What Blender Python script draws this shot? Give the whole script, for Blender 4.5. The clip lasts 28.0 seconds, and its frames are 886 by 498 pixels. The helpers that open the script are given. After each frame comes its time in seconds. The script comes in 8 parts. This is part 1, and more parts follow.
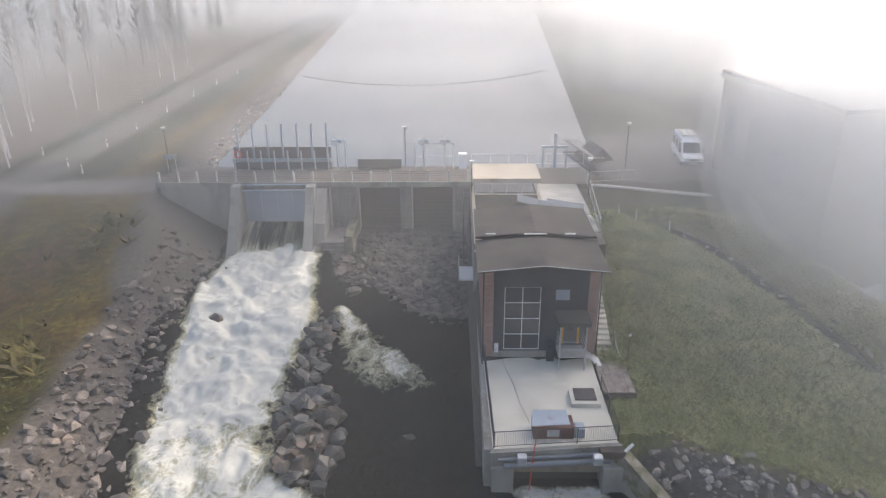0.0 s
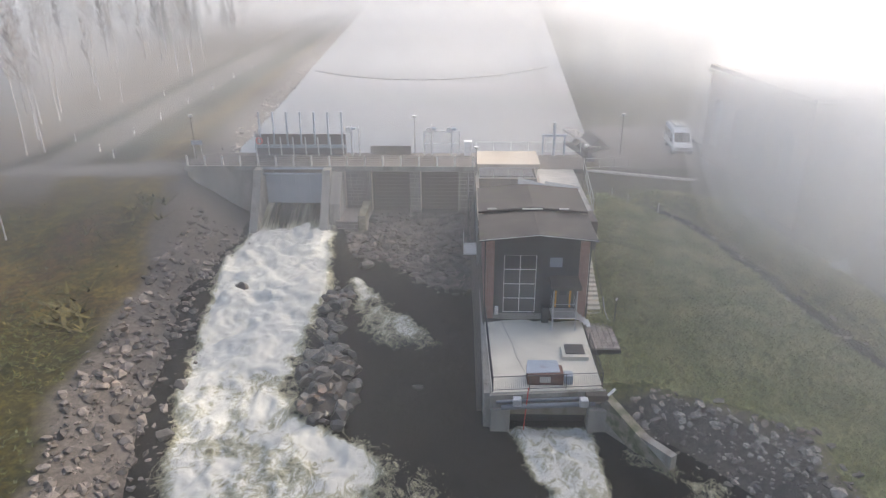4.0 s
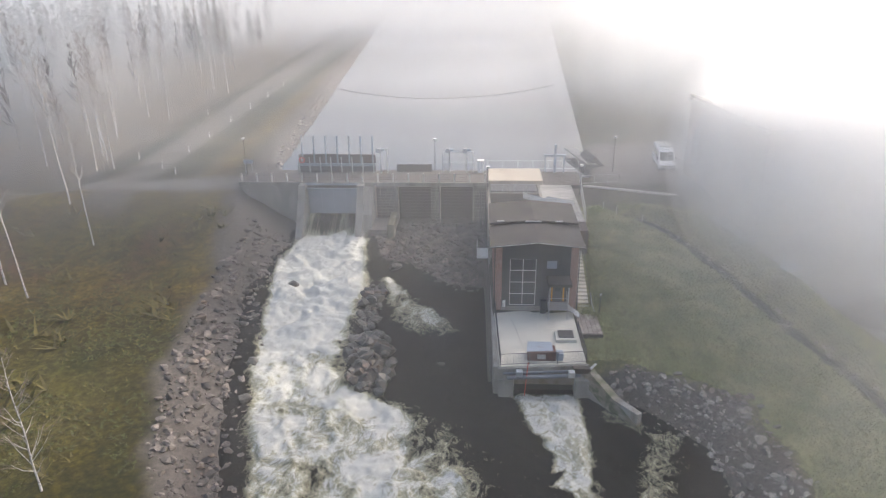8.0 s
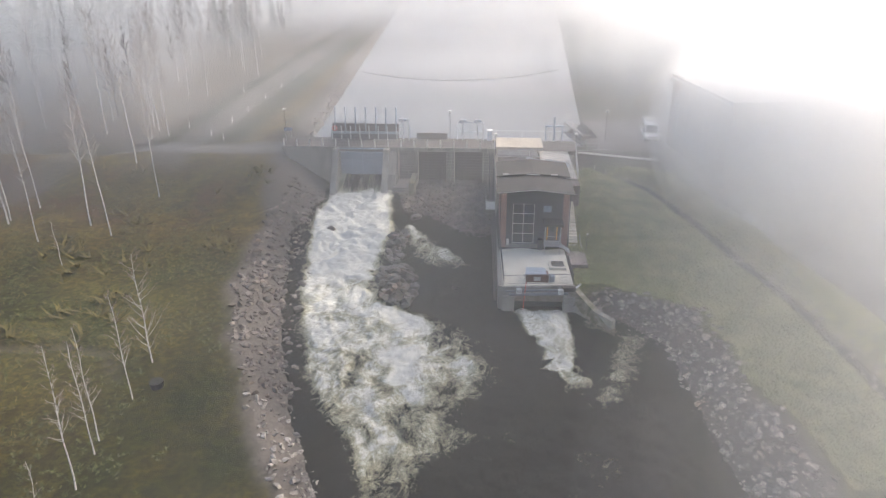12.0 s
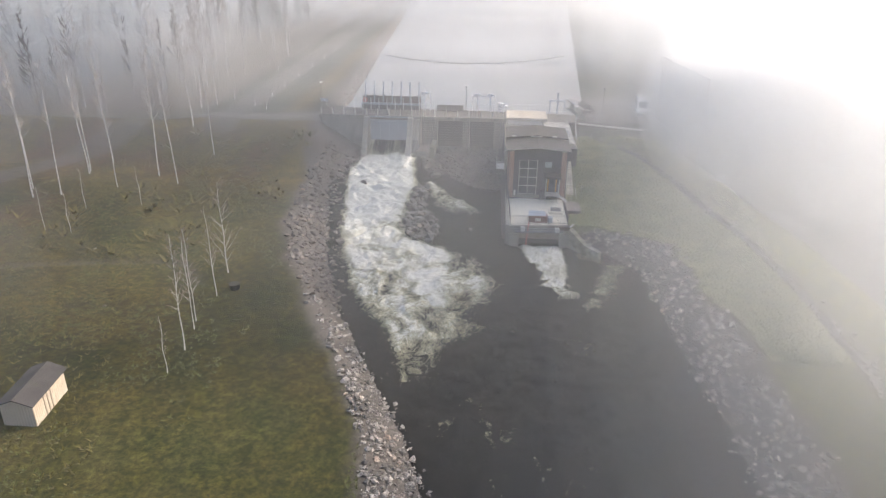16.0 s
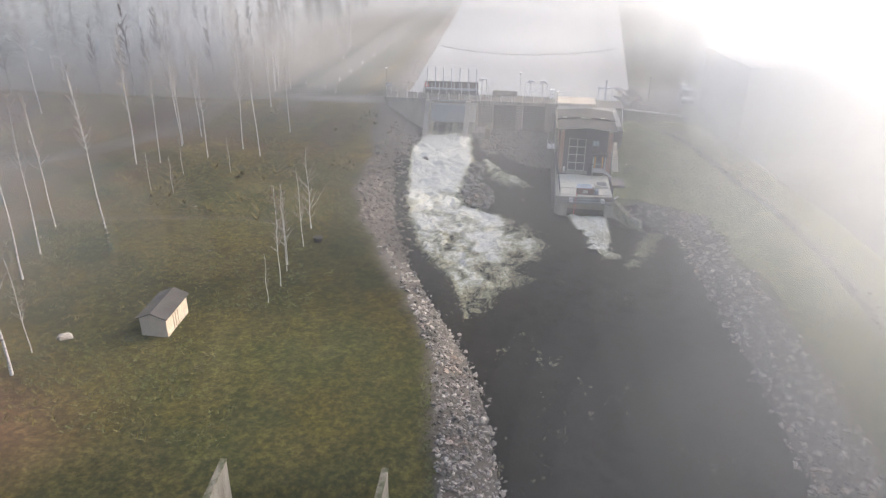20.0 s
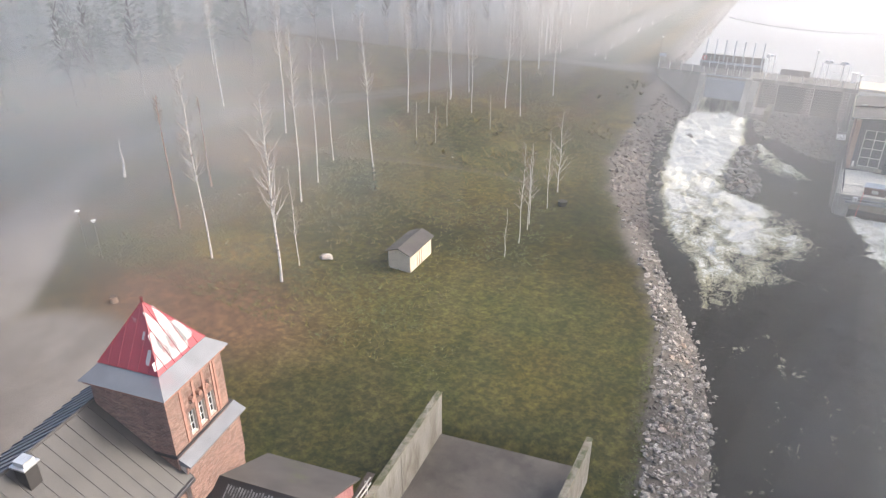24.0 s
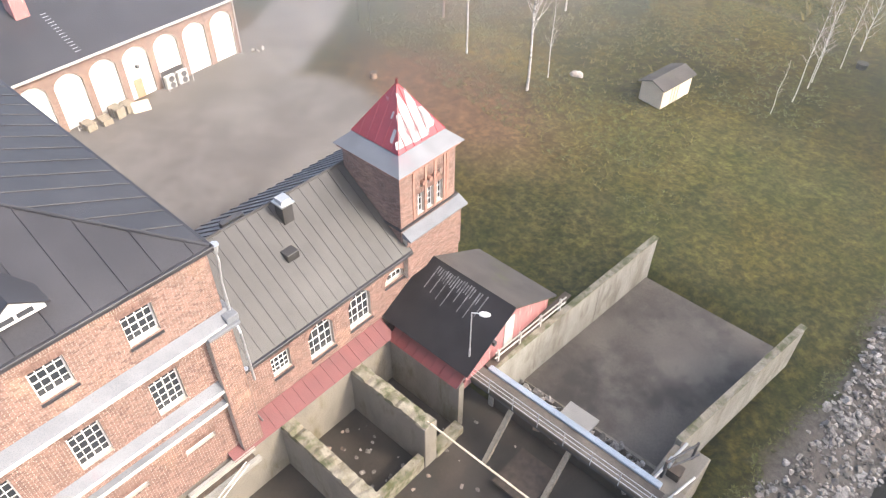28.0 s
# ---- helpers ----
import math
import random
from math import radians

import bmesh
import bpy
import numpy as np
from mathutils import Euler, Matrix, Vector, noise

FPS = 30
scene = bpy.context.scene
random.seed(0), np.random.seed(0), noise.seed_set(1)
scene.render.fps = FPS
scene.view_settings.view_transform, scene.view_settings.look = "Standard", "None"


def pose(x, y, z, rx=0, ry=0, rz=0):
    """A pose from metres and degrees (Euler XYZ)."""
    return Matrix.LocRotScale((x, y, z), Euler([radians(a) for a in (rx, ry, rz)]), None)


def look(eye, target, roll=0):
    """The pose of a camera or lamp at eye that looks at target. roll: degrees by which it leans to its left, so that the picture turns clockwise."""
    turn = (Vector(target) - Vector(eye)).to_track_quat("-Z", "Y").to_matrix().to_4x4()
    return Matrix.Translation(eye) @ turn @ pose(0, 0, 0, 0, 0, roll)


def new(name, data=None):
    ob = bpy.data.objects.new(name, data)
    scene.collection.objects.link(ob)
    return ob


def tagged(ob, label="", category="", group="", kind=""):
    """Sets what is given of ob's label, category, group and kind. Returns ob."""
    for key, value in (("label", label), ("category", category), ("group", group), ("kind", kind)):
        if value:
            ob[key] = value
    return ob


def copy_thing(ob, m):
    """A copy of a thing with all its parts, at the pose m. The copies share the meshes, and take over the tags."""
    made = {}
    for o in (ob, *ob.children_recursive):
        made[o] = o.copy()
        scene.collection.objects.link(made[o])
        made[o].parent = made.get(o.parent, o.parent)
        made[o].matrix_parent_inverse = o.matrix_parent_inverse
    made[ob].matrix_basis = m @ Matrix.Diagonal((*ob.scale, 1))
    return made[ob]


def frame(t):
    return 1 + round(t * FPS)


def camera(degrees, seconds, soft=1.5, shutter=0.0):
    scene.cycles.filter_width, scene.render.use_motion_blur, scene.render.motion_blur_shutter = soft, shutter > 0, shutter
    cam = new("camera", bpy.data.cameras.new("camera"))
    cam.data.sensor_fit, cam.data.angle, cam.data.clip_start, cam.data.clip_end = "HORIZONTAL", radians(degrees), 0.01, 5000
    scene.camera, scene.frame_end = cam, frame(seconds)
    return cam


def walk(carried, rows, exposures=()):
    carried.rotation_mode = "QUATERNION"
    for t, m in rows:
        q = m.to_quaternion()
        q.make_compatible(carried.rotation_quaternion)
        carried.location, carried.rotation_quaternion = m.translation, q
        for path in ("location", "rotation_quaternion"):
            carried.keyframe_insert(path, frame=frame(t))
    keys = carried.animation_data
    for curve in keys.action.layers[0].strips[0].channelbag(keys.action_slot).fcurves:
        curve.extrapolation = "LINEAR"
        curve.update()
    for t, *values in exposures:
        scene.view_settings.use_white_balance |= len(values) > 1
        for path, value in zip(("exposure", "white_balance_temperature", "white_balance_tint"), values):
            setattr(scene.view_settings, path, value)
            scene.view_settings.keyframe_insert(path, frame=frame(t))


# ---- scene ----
PATH = [
    (0, (-0.551, -0.688, 26.628), (-0.591, 1.146, 25.831), -0.6),
    (0.5, (-0.513, -1.023, 26.615), (-0.555, 0.811, 25.818), -0.5),
    (1, (-0.477, -1.399, 26.587), (-0.521, 0.435, 25.788), -0.6),
    (1.5, (-0.392, -1.906, 26.514), (-0.439, -0.072, 25.718), -0.6),
    (2, (-0.335, -2.521, 26.445), (-0.385, -0.687, 25.649), -0.5),
    (2.5, (-0.323, -3.223, 26.383), (-0.375, -1.388, 25.589), -0.5),
    (3, (-0.366, -4.075, 26.375), (-0.418, -2.241, 25.58), -0.5),
    (3.5, (-0.443, -5.092, 26.537), (-0.496, -3.26, 25.737), -0.4),
    (5.5, (-0.497, -9.798, 28.604), (-0.566, -7.962, 27.813), -0.6),
    (6, (-0.527, -11.12, 29.269), (-0.601, -9.285, 28.478), -0.7),
    (6.5, (-0.584, -12.501, 29.994), (-0.663, -10.667, 29.202), -0.7),
    (7, (-0.61, -13.943, 30.77), (-0.694, -12.11, 29.974), -0.6),
    (7.5, (-0.652, -15.503, 31.441), (-0.738, -13.67, 30.646), -0.8),
    (8, (-0.662, -17.137, 31.978), (-0.752, -15.304, 31.184), -0.7),
    (8.5, (-0.651, -18.822, 32.387), (-0.745, -16.992, 31.585), -0.9),
    (9, (-0.654, -20.568, 32.677), (-0.752, -18.74, 31.87), -0.8),
    (9.5, (-0.61, -22.349, 32.894), (-0.713, -20.523, 32.084), -1.0),
    (10, (-0.56, -24.104, 32.88), (-0.667, -22.279, 32.068), -0.9),
    (10.5, (-0.551, -25.913, 32.81), (-0.659, -24.088, 31.999), -0.7),
    (11, (-0.601, -27.692, 32.752), (-0.71, -25.867, 31.941), -0.6),
    (11.5, (-0.698, -29.534, 32.75), (-0.806, -27.71, 31.938), -0.4),
    (12, (-0.843, -31.368, 32.832), (-0.952, -29.545, 32.017), -0.2),
    (12.5, (-1.047, -33.211, 33.004), (-1.153, -31.39, 32.182), 0.2),
    (14.5, (-1.152, -40.834, 33.359), (-1.269, -39.019, 32.528), 0.5),
    (15, (-1.03, -42.901, 33.325), (-1.153, -41.086, 32.496), 0.3),
    (15.5, (-0.941, -44.884, 33.321), (-1.069, -43.068, 32.492), 0.5),
    (16, (-0.95, -46.799, 33.379), (-1.081, -44.985, 32.547), 0.6),
    (16.5, (-0.959, -48.777, 33.446), (-1.092, -46.965, 32.612), 0.6),
    (17, (-0.966, -50.79, 33.49), (-1.102, -48.977, 32.655), 0.7),
    (17.5, (-1.029, -52.805, 33.514), (-1.167, -50.993, 32.678), 0.7),
    (18, (-1.21, -54.758, 33.581), (-1.347, -52.946, 32.744), 0.9),
    (18.5, (-1.449, -56.329, 33.643), (-1.584, -54.519, 32.802), 1.0),
    (19, (-1.584, -56.982, 33.679), (-1.715, -55.173, 32.838), 0.9),
    (19.5, (-1.677, -57.201, 33.658), (-1.85, -55.394, 32.818), 0.8),
    (20, (-1.765, -57.174, 33.686), (-2.014, -55.377, 32.845), 0.6),
    (20.5, (-1.82, -57.115, 33.739), (-2.126, -55.328, 32.896), 0.6),
    (22.5, (-1.561, -57.189, 33.481), (-2.175, -55.48, 32.644), 0.2),
    (23, (-1.502, -57.223, 33.432), (-2.212, -55.555, 32.587), 0.1),
    (23.5, (-1.417, -57.232, 33.314), (-2.219, -55.616, 32.452), -0.0),
    (24, (-1.302, -57.189, 33.135), (-2.184, -55.648, 32.214), -0.1),
    (24.5, (-1.243, -57.178, 33.06), (-2.193, -55.722, 32.071), -0.2),
    (25, (-1.147, -57.286, 33.011), (-2.156, -55.917, 31.959), -0.0),
    (25.5, (-1.136, -57.237, 33.065), (-2.196, -55.963, 31.945), 0.1),
    (26, (-1.136, -57.224, 33.112), (-2.237, -56.047, 31.927), 0.3),
    (26.5, (-1.15, -57.244, 33.146), (-2.281, -56.165, 31.898), 0.4),
    (27, (-1.173, -57.241, 33.148), (-2.325, -56.263, 31.838), 0.4),
    (27.5, (-1.213, -57.164, 33.186), (-2.384, -56.254, 31.844), 0.5),
    (28, (-1.238, -57.197, 33.196), (-2.407, -56.288, 31.851), 0.7),
]
cam = camera(64.5, 28.0, soft=1.2)
walk(cam, [(t, look(eye, target, roll)) for t, eye, target, roll in PATH], exposures=[(0.0, 0.06), (8.0, 0.04), (12.5, 0.02), (20.5, 0.12), (22.5, 0.36), (24.0, 0.52), (26.0, 0.76), (28.0, 0.84)])

# ---------------------------------------------------------------- light
world = bpy.data.worlds.new("sky")
scene.world = world
world.use_nodes = True
wn = world.node_tree
sky = wn.nodes.new("ShaderNodeTexSky")
sky.sky_type = "NISHITA"
sky.sun_disc = False
SUN_AZ, SUN_EL = 58.0, 38.0     # degrees from +y towards +x, and above the horizon
sky.sun_elevation = radians(SUN_EL)
sky.sun_rotation = radians(SUN_AZ)
sky.dust_density = 4.6
wn.links.new(sky.outputs[0], wn.nodes["Background"].inputs[0])
wn.nodes["Background"].inputs[1].default_value = 0.3
sun = new("sun", bpy.data.lights.new("sun", "SUN"))
sun.data.energy = 2.7
scene.cycles.volume_bounces = 8       # fog is bright by light scattered many times
sun.data.angle = radians(8.0)
sun.data.color = (1.0, 0.92, 0.81)
_s = Vector((math.sin(radians(SUN_AZ)) * math.cos(radians(SUN_EL)), math.cos(radians(SUN_AZ)) * math.cos(radians(SUN_EL)), math.sin(radians(SUN_EL))))
sun.matrix_world = look(_s * 200, (0, 0, 0))


# ---------------------------------------------------------------- small tools
def smooth(a, b, v):
    k = np.clip((np.asarray(v, float) - a) / (b - a), 0, 1)
    return k * k * (3 - 2 * k)


def finish(name, bm, material=None, shade=False):
    me = bpy.data.meshes.new(name)
    bm.normal_update()
    bm.to_mesh(me)
    bm.free()
    if material:
        me.materials.append(material)
    if shade:
        for p in me.polygons:
            p.use_smooth = True
    return me


def part(name, bm, material, parent, label="", shade=False):
    ob = new(name, finish(name, bm, material, shade))
    ob.parent = parent
    return tagged(ob, label)


def sub(name, me, parent, m=None):
    ob = new(name, me)
    ob.parent = parent
    if m is not None:
        ob.matrix_basis = m
    return ob


def thing(name, label, category, m=None, group="", kind=""):
    ob = new(name)
    ob.empty_display_size = 0.3
    if m is not None:
        ob.matrix_basis = m
    return tagged(ob, label, category, group, kind)


def box(bm, x0, x1, y0, y1, z0, z1, m=None, bevel=0.0):
    mat = Matrix.LocRotScale(((x0 + x1) / 2, (y0 + y1) / 2, (z0 + z1) / 2), None, (x1 - x0, y1 - y0, z1 - z0))
    r = bmesh.ops.create_cube(bm, size=1, matrix=(m @ mat) if m is not None else mat)
    if bevel:
        edges = list({e for v in r["verts"] for e in v.link_edges})
        bmesh.ops.bevel(bm, geom=edges, offset=bevel, segments=1, affect="EDGES")
    return bm


def boxes(*rows, bevel=0.0):
    bm = bmesh.new()
    for r in rows:
        box(bm, *r, bevel=bevel)
    return bm


def rod(bm, p, q, r0, r1=None, n=8, caps=True):
    p, q = Vector(p), Vector(q)
    d = q - p
    m = Matrix.Translation((p + q) / 2) @ d.to_track_quat("Z", "Y").to_matrix().to_4x4()
    bmesh.ops.create_cone(bm, cap_ends=caps, segments=n, radius1=r0, radius2=r0 if r1 is None else r1, depth=d.length, matrix=m)
    return bm


def rods(*rows, n=8):
    bm = bmesh.new()
    for p, q, r in rows:
        rod(bm, p, q, r, n=n)
    return bm


def prism(bm, pts, axis, a, b):
    """A polygon in two axes, drawn out along the third from a to b."""
    def at(p, c):
        return {"x": (c, p[0], p[1]), "y": (p[0], c, p[1]), "z": (p[0], p[1], c)}[axis]
    one = [bm.verts.new(at(p, a)) for p in pts]
    two = [bm.verts.new(at(p, b)) for p in pts]
    bm.faces.new(one)
    bm.faces.new(two[::-1])
    for i in range(len(pts)):
        j = (i + 1) % len(pts)
        bm.faces.new((one[j], one[i], two[i], two[j]))
    bmesh.ops.recalc_face_normals(bm, faces=bm.faces[:])
    return bm


def slab_between(bm, a, b, c, d, thick):
    """A flat plate through four corners, thick downwards along its normal."""
    a, b, c, d = map(Vector, (a, b, c, d))
    n = (b - a).cross(d - a).normalized()
    if n.z < 0:
        n = -n
    top = [bm.verts.new(v) for v in (a, b, c, d)]
    low = [bm.verts.new(v - n * thick) for v in (a, b, c, d)]
    bm.faces.new(top)
    bm.faces.new(low[::-1])
    for i in range(4):
        j = (i + 1) % 4
        bm.faces.new((top[j], top[i], low[i], low[j]))
    bmesh.ops.recalc_face_normals(bm, faces=bm.faces[:])
    return bm


# ---------------------------------------------------------------- materials
def material(name, a, b=None, scale=3.0, fine=40.0, rough=0.8, metal=0.0, bump=0.15, stain=None, stain_scale=0.6, stain_at=0.55,
             random_by=None, spread=0.0, dist=0.02, stretch=(1, 1, 1), coords="Object", spec=0.4):
    """A surface with a coarse and a fine variation of colour, some stains, and relief."""
    m = bpy.data.materials.new(name)
    m.use_nodes = True
    nt = m.node_tree
    ln = nt.links.new
    bsdf = nt.nodes["Principled BSDF"]
    tc = nt.nodes.new("ShaderNodeTexCoord")
    mp = nt.nodes.new("ShaderNodeMapping")
    mp.inputs["Scale"].default_value = stretch
    if coords == "World":
        geo = nt.nodes.new("ShaderNodeNewGeometry")
        ln(geo.outputs["Position"], mp.inputs[0])
    else:
        ln(tc.outputs["Object"], mp.inputs[0])
    n1 = nt.nodes.new("ShaderNodeTexNoise")
    n1.inputs["Scale"].default_value = scale
    n1.inputs["Detail"].default_value = 5
    n2 = nt.nodes.new("ShaderNodeTexNoise")
    n2.inputs["Scale"].default_value = fine
    n2.inputs["Detail"].default_value = 3
    for n in (n1, n2):
        ln(mp.outputs[0], n.inputs["Vector"])
    ramp = nt.nodes.new("ShaderNodeValToRGB")
    ramp.color_ramp.elements[0].position, ramp.color_ramp.elements[1].position = 0.32, 0.68
    b = b or tuple(min(1, v * 1.3 + 0.01) for v in a)
    ramp.color_ramp.elements[0].color, ramp.color_ramp.elements[1].color = (*a, 1), (*b, 1)
    add = nt.nodes.new("ShaderNodeMath")
    add.operation = "MULTIPLY_ADD"
    add.inputs[1].default_value = 0.45
    ln(n2.outputs[0], add.inputs[0])
    half = nt.nodes.new("ShaderNodeMath")
    half.operation = "MULTIPLY_ADD"
    half.inputs[1].default_value, half.inputs[2].default_value = 0.8, -0.125
    ln(n1.outputs[0], half.inputs[0])
    ln(half.outputs[0], add.inputs[2])
    ln(add.outputs[0], ramp.inputs[0])
    colour = ramp.outputs[0]
    if stain:
        n3 = nt.nodes.new("ShaderNodeTexNoise")
        n3.inputs["Scale"].default_value = stain_scale
        n3.inputs["Detail"].default_value = 6
        n3.inputs["Roughness"].default_value = 0.65
        ln(mp.outputs[0], n3.inputs["Vector"])
        r3 = nt.nodes.new("ShaderNodeValToRGB")
        r3.color_ramp.elements[0].position, r3.color_ramp.elements[1].position = stain_at - 0.06, stain_at + 0.1
        ln(n3.outputs[0], r3.inputs[0])
        mix = nt.nodes.new("ShaderNodeMix")
        mix.data_type = "RGBA"
        ln(r3.outputs[0], mix.inputs[0])
        ln(colour, mix.inputs[6])
        mix.inputs[7].default_value = (*stain, 1)
        colour = mix.outputs[2]
    if random_by:
        if random_by == "island":
            rnd = nt.nodes.new("ShaderNodeNewGeometry").outputs["Random Per Island"]
        else:
            rnd = nt.nodes.new("ShaderNodeObjectInfo").outputs["Random"]
        hsv = nt.nodes.new("ShaderNodeHueSaturation")
        mr = nt.nodes.new("ShaderNodeMapRange")
        mr.inputs[3].default_value, mr.inputs[4].default_value = 1 - spread, 1 + spread
        ln(rnd, mr.inputs[0])
        ln(mr.outputs[0], hsv.inputs["Value"])
        ln(colour, hsv.inputs["Color"])
        colour = hsv.outputs[0]
    ln(colour, bsdf.inputs["Base Color"])
    bp = nt.nodes.new("ShaderNodeBump")
    bp.inputs["Strength"].default_value, bp.inputs["Distance"].default_value = bump, dist
    ln(add.outputs[0], bp.inputs["Height"])
    ln(bp.outputs[0], bsdf.inputs["Normal"])
    bsdf.inputs["Roughness"].default_value, bsdf.inputs["Metallic"].default_value = rough, metal
    bsdf.inputs["Specular IOR Level"].default_value = spec
    return m


M = {}
M["concrete"] = material("concrete", (0.19, 0.178, 0.155), (0.31, 0.292, 0.26), 1.2, 18, 0.9, stain=(0.14, 0.125, 0.10), stain_scale=0.8, stain_at=0.57, coords="World", stretch=(1, 1, 0.35))
M["concrete_old"] = material("concrete_old", (0.145, 0.128, 0.104), (0.24, 0.215, 0.18), 0.9, 22, 0.92, bump=0.3, stain=(0.12, 0.10, 0.06), stain_scale=0.9, stain_at=0.56, coords="World", stretch=(1, 1, 0.4))
M["concrete_top"] = material("concrete_top", (0.13, 0.112, 0.075), (0.30, 0.27, 0.215), 1.6, 16, 0.95, bump=0.6, dist=0.05, stain=(0.07, 0.075, 0.03), stain_scale=1.3, stain_at=0.52, coords="World")
M["slab"] = material("slab", (0.48, 0.45, 0.38), (0.63, 0.595, 0.51), 0.8, 14, 0.85, stain=(0.42, 0.39, 0.33), stain_scale=0.45, stain_at=0.62, coords="World")
M["concrete_plat"] = material("concrete_plat", (0.36, 0.31, 0.24), (0.48, 0.42, 0.34), 0.8, 14, 0.9, stain=(0.25, 0.20, 0.15), stain_scale=0.5, stain_at=0.6, coords="World")
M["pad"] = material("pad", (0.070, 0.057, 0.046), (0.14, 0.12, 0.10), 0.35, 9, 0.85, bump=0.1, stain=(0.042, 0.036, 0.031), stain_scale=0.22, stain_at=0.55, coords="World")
M["bare_felt"] = material("bare_felt", (0.09, 0.088, 0.092), (0.19, 0.187, 0.19), 3, 20, 0.8, bump=0.1, stain=(0.05, 0.05, 0.052), stain_scale=2.5, stain_at=0.55, coords="World")
M["mud"] = material("mud", (0.020, 0.015, 0.011), (0.055, 0.043, 0.032), 0.6, 9, 0.75, bump=0.4, dist=0.05, stain=(0.03, 0.026, 0.02), stain_scale=0.5, coords="World")
M["stone"] = material("stone", (0.11, 0.096, 0.085), (0.23, 0.20, 0.18), 1.5, 12, 0.85, bump=0.4, dist=0.03, random_by="island", spread=0.5, coords="World")
M["rock"] = material("rock", (0.07, 0.061, 0.054), (0.34, 0.31, 0.275), 1.4, 9, 0.72, bump=0.5, dist=0.05, random_by="island", spread=0.55, coords="World", stain=(0.20, 0.14, 0.10), stain_scale=0.35, stain_at=0.6)
M["rock_one"] = material("rock_one", (0.07, 0.061, 0.054), (0.34, 0.31, 0.275), 1.4, 9, 0.72, bump=0.5, dist=0.05, random_by="object", spread=0.55, coords="World", stain=(0.20, 0.14, 0.10), stain_scale=0.35, stain_at=0.6)
M["rock_damp"] = material("rock_damp", (0.032, 0.027, 0.024), (0.115, 0.098, 0.085), 1.4, 9, 0.6, bump=0.5, dist=0.05, random_by="island", spread=0.6, coords="World", stain=(0.15, 0.12, 0.09), stain_scale=0.35, stain_at=0.64)
M["rock_brown"] = material("rock_brown", (0.048, 0.040, 0.035), (0.17, 0.145, 0.125), 1.4, 9, 0.72, bump=0.5, dist=0.05, random_by="island", spread=0.55, coords="World", stain=(0.17, 0.125, 0.09), stain_scale=0.35, stain_at=0.6)
M["rock_brown_one"] = material("rock_brown_one", (0.048, 0.040, 0.035), (0.17, 0.145, 0.125), 1.4, 9, 0.72, bump=0.5, dist=0.05, random_by="object", spread=0.55, coords="World", stain=(0.17, 0.125, 0.09), stain_scale=0.35, stain_at=0.6)
M["rock_wet"] = material("rock_wet", (0.028, 0.025, 0.022), (0.08, 0.07, 0.058), 1.4, 9, 0.35, bump=0.5, dist=0.05, random_by="object", spread=0.6, coords="World", stain=(0.16, 0.11, 0.08), stain_scale=0.5, stain_at=0.6)
M["brick"] = material("brick", (0.150, 0.086, 0.069), (0.225, 0.142, 0.118), 6, 30, 0.88, bump=0.25, random_by="island", spread=0.28, coords="World", stain=(0.27, 0.165, 0.12), stain_scale=0.5, stain_at=0.6)
M["brick_one"] = material("brick_one", (0.150, 0.086, 0.069), (0.225, 0.142, 0.118), 6, 30, 0.88, bump=0.25, random_by="object", spread=0.28, coords="World", stain=(0.27, 0.165, 0.12), stain_scale=0.5, stain_at=0.6)
# beige brick lightened further, so part of the haze is in its colour
M["hall_brick_hazed"] = material("hall_brick_hazed", (0.32, 0.25, 0.20), (0.44, 0.355, 0.295), 0.9, 25, 0.9, bump=0.1, stain=(0.26, 0.17, 0.125), stain_scale=0.3, stain_at=0.56, coords="World")
M["mortar"] = material("mortar", (0.38, 0.325, 0.285), (0.48, 0.425, 0.375), 4, 30, 0.95, bump=0.2, coords="World")
M["brick_dark"] = material("brick_dark", (0.20, 0.10, 0.076), (0.29, 0.165, 0.13), 5, 30, 0.88, bump=0.25, random_by="island", spread=0.25, coords="World")
M["roof_black"] = material("roof_black", (0.008, 0.007, 0.008), (0.020, 0.018, 0.020), 0.8, 14, 0.5, bump=0.06, coords="World", spec=0.25)
M["roof_felt"] = material("roof_felt", (0.035, 0.031, 0.03), (0.07, 0.062, 0.058), 0.7, 30, 0.9, bump=0.15, stain=(0.055, 0.058, 0.03), stain_scale=0.6, stain_at=0.62, coords="World")
M["roof_grey"] = material("roof_grey", (0.027, 0.025, 0.025), (0.048, 0.045, 0.044), 0.5, 14, 0.5, 0.0, 0.06, stain=(0.022, 0.020, 0.021), stain_scale=0.75, stain_at=0.58, coords="World", spec=0.5)
M["roof_dark"] = material("roof_dark", (0.022, 0.021, 0.025), (0.040, 0.038, 0.043), 0.5, 14, 0.5, 0.0, 0.06, coords="World", spec=0.5)
M["roof_red"] = material("roof_red", (0.092, 0.018, 0.019), (0.135, 0.029, 0.028), 1.0, 18, 0.45, bump=0.06, stain=(0.13, 0.035, 0.032), stain_scale=0.8, stain_at=0.6, coords="World", spec=0.5)
M["roof_peel"] = material("roof_peel", (0.28, 0.28, 0.285), (0.36, 0.36, 0.365), 1.0, 18, 0.5, 0.0, 0.08, stain=(0.36, 0.03, 0.05), stain_scale=0.85, stain_at=0.62, coords="World")
M["roof_peel_red"] = material("roof_peel_red", (0.21, 0.026, 0.038), (0.28, 0.04, 0.055), 1.0, 18, 0.4, 0.0, 0.08, stain=(0.38, 0.36, 0.37), stain_scale=1.1, stain_at=0.72, coords="World")
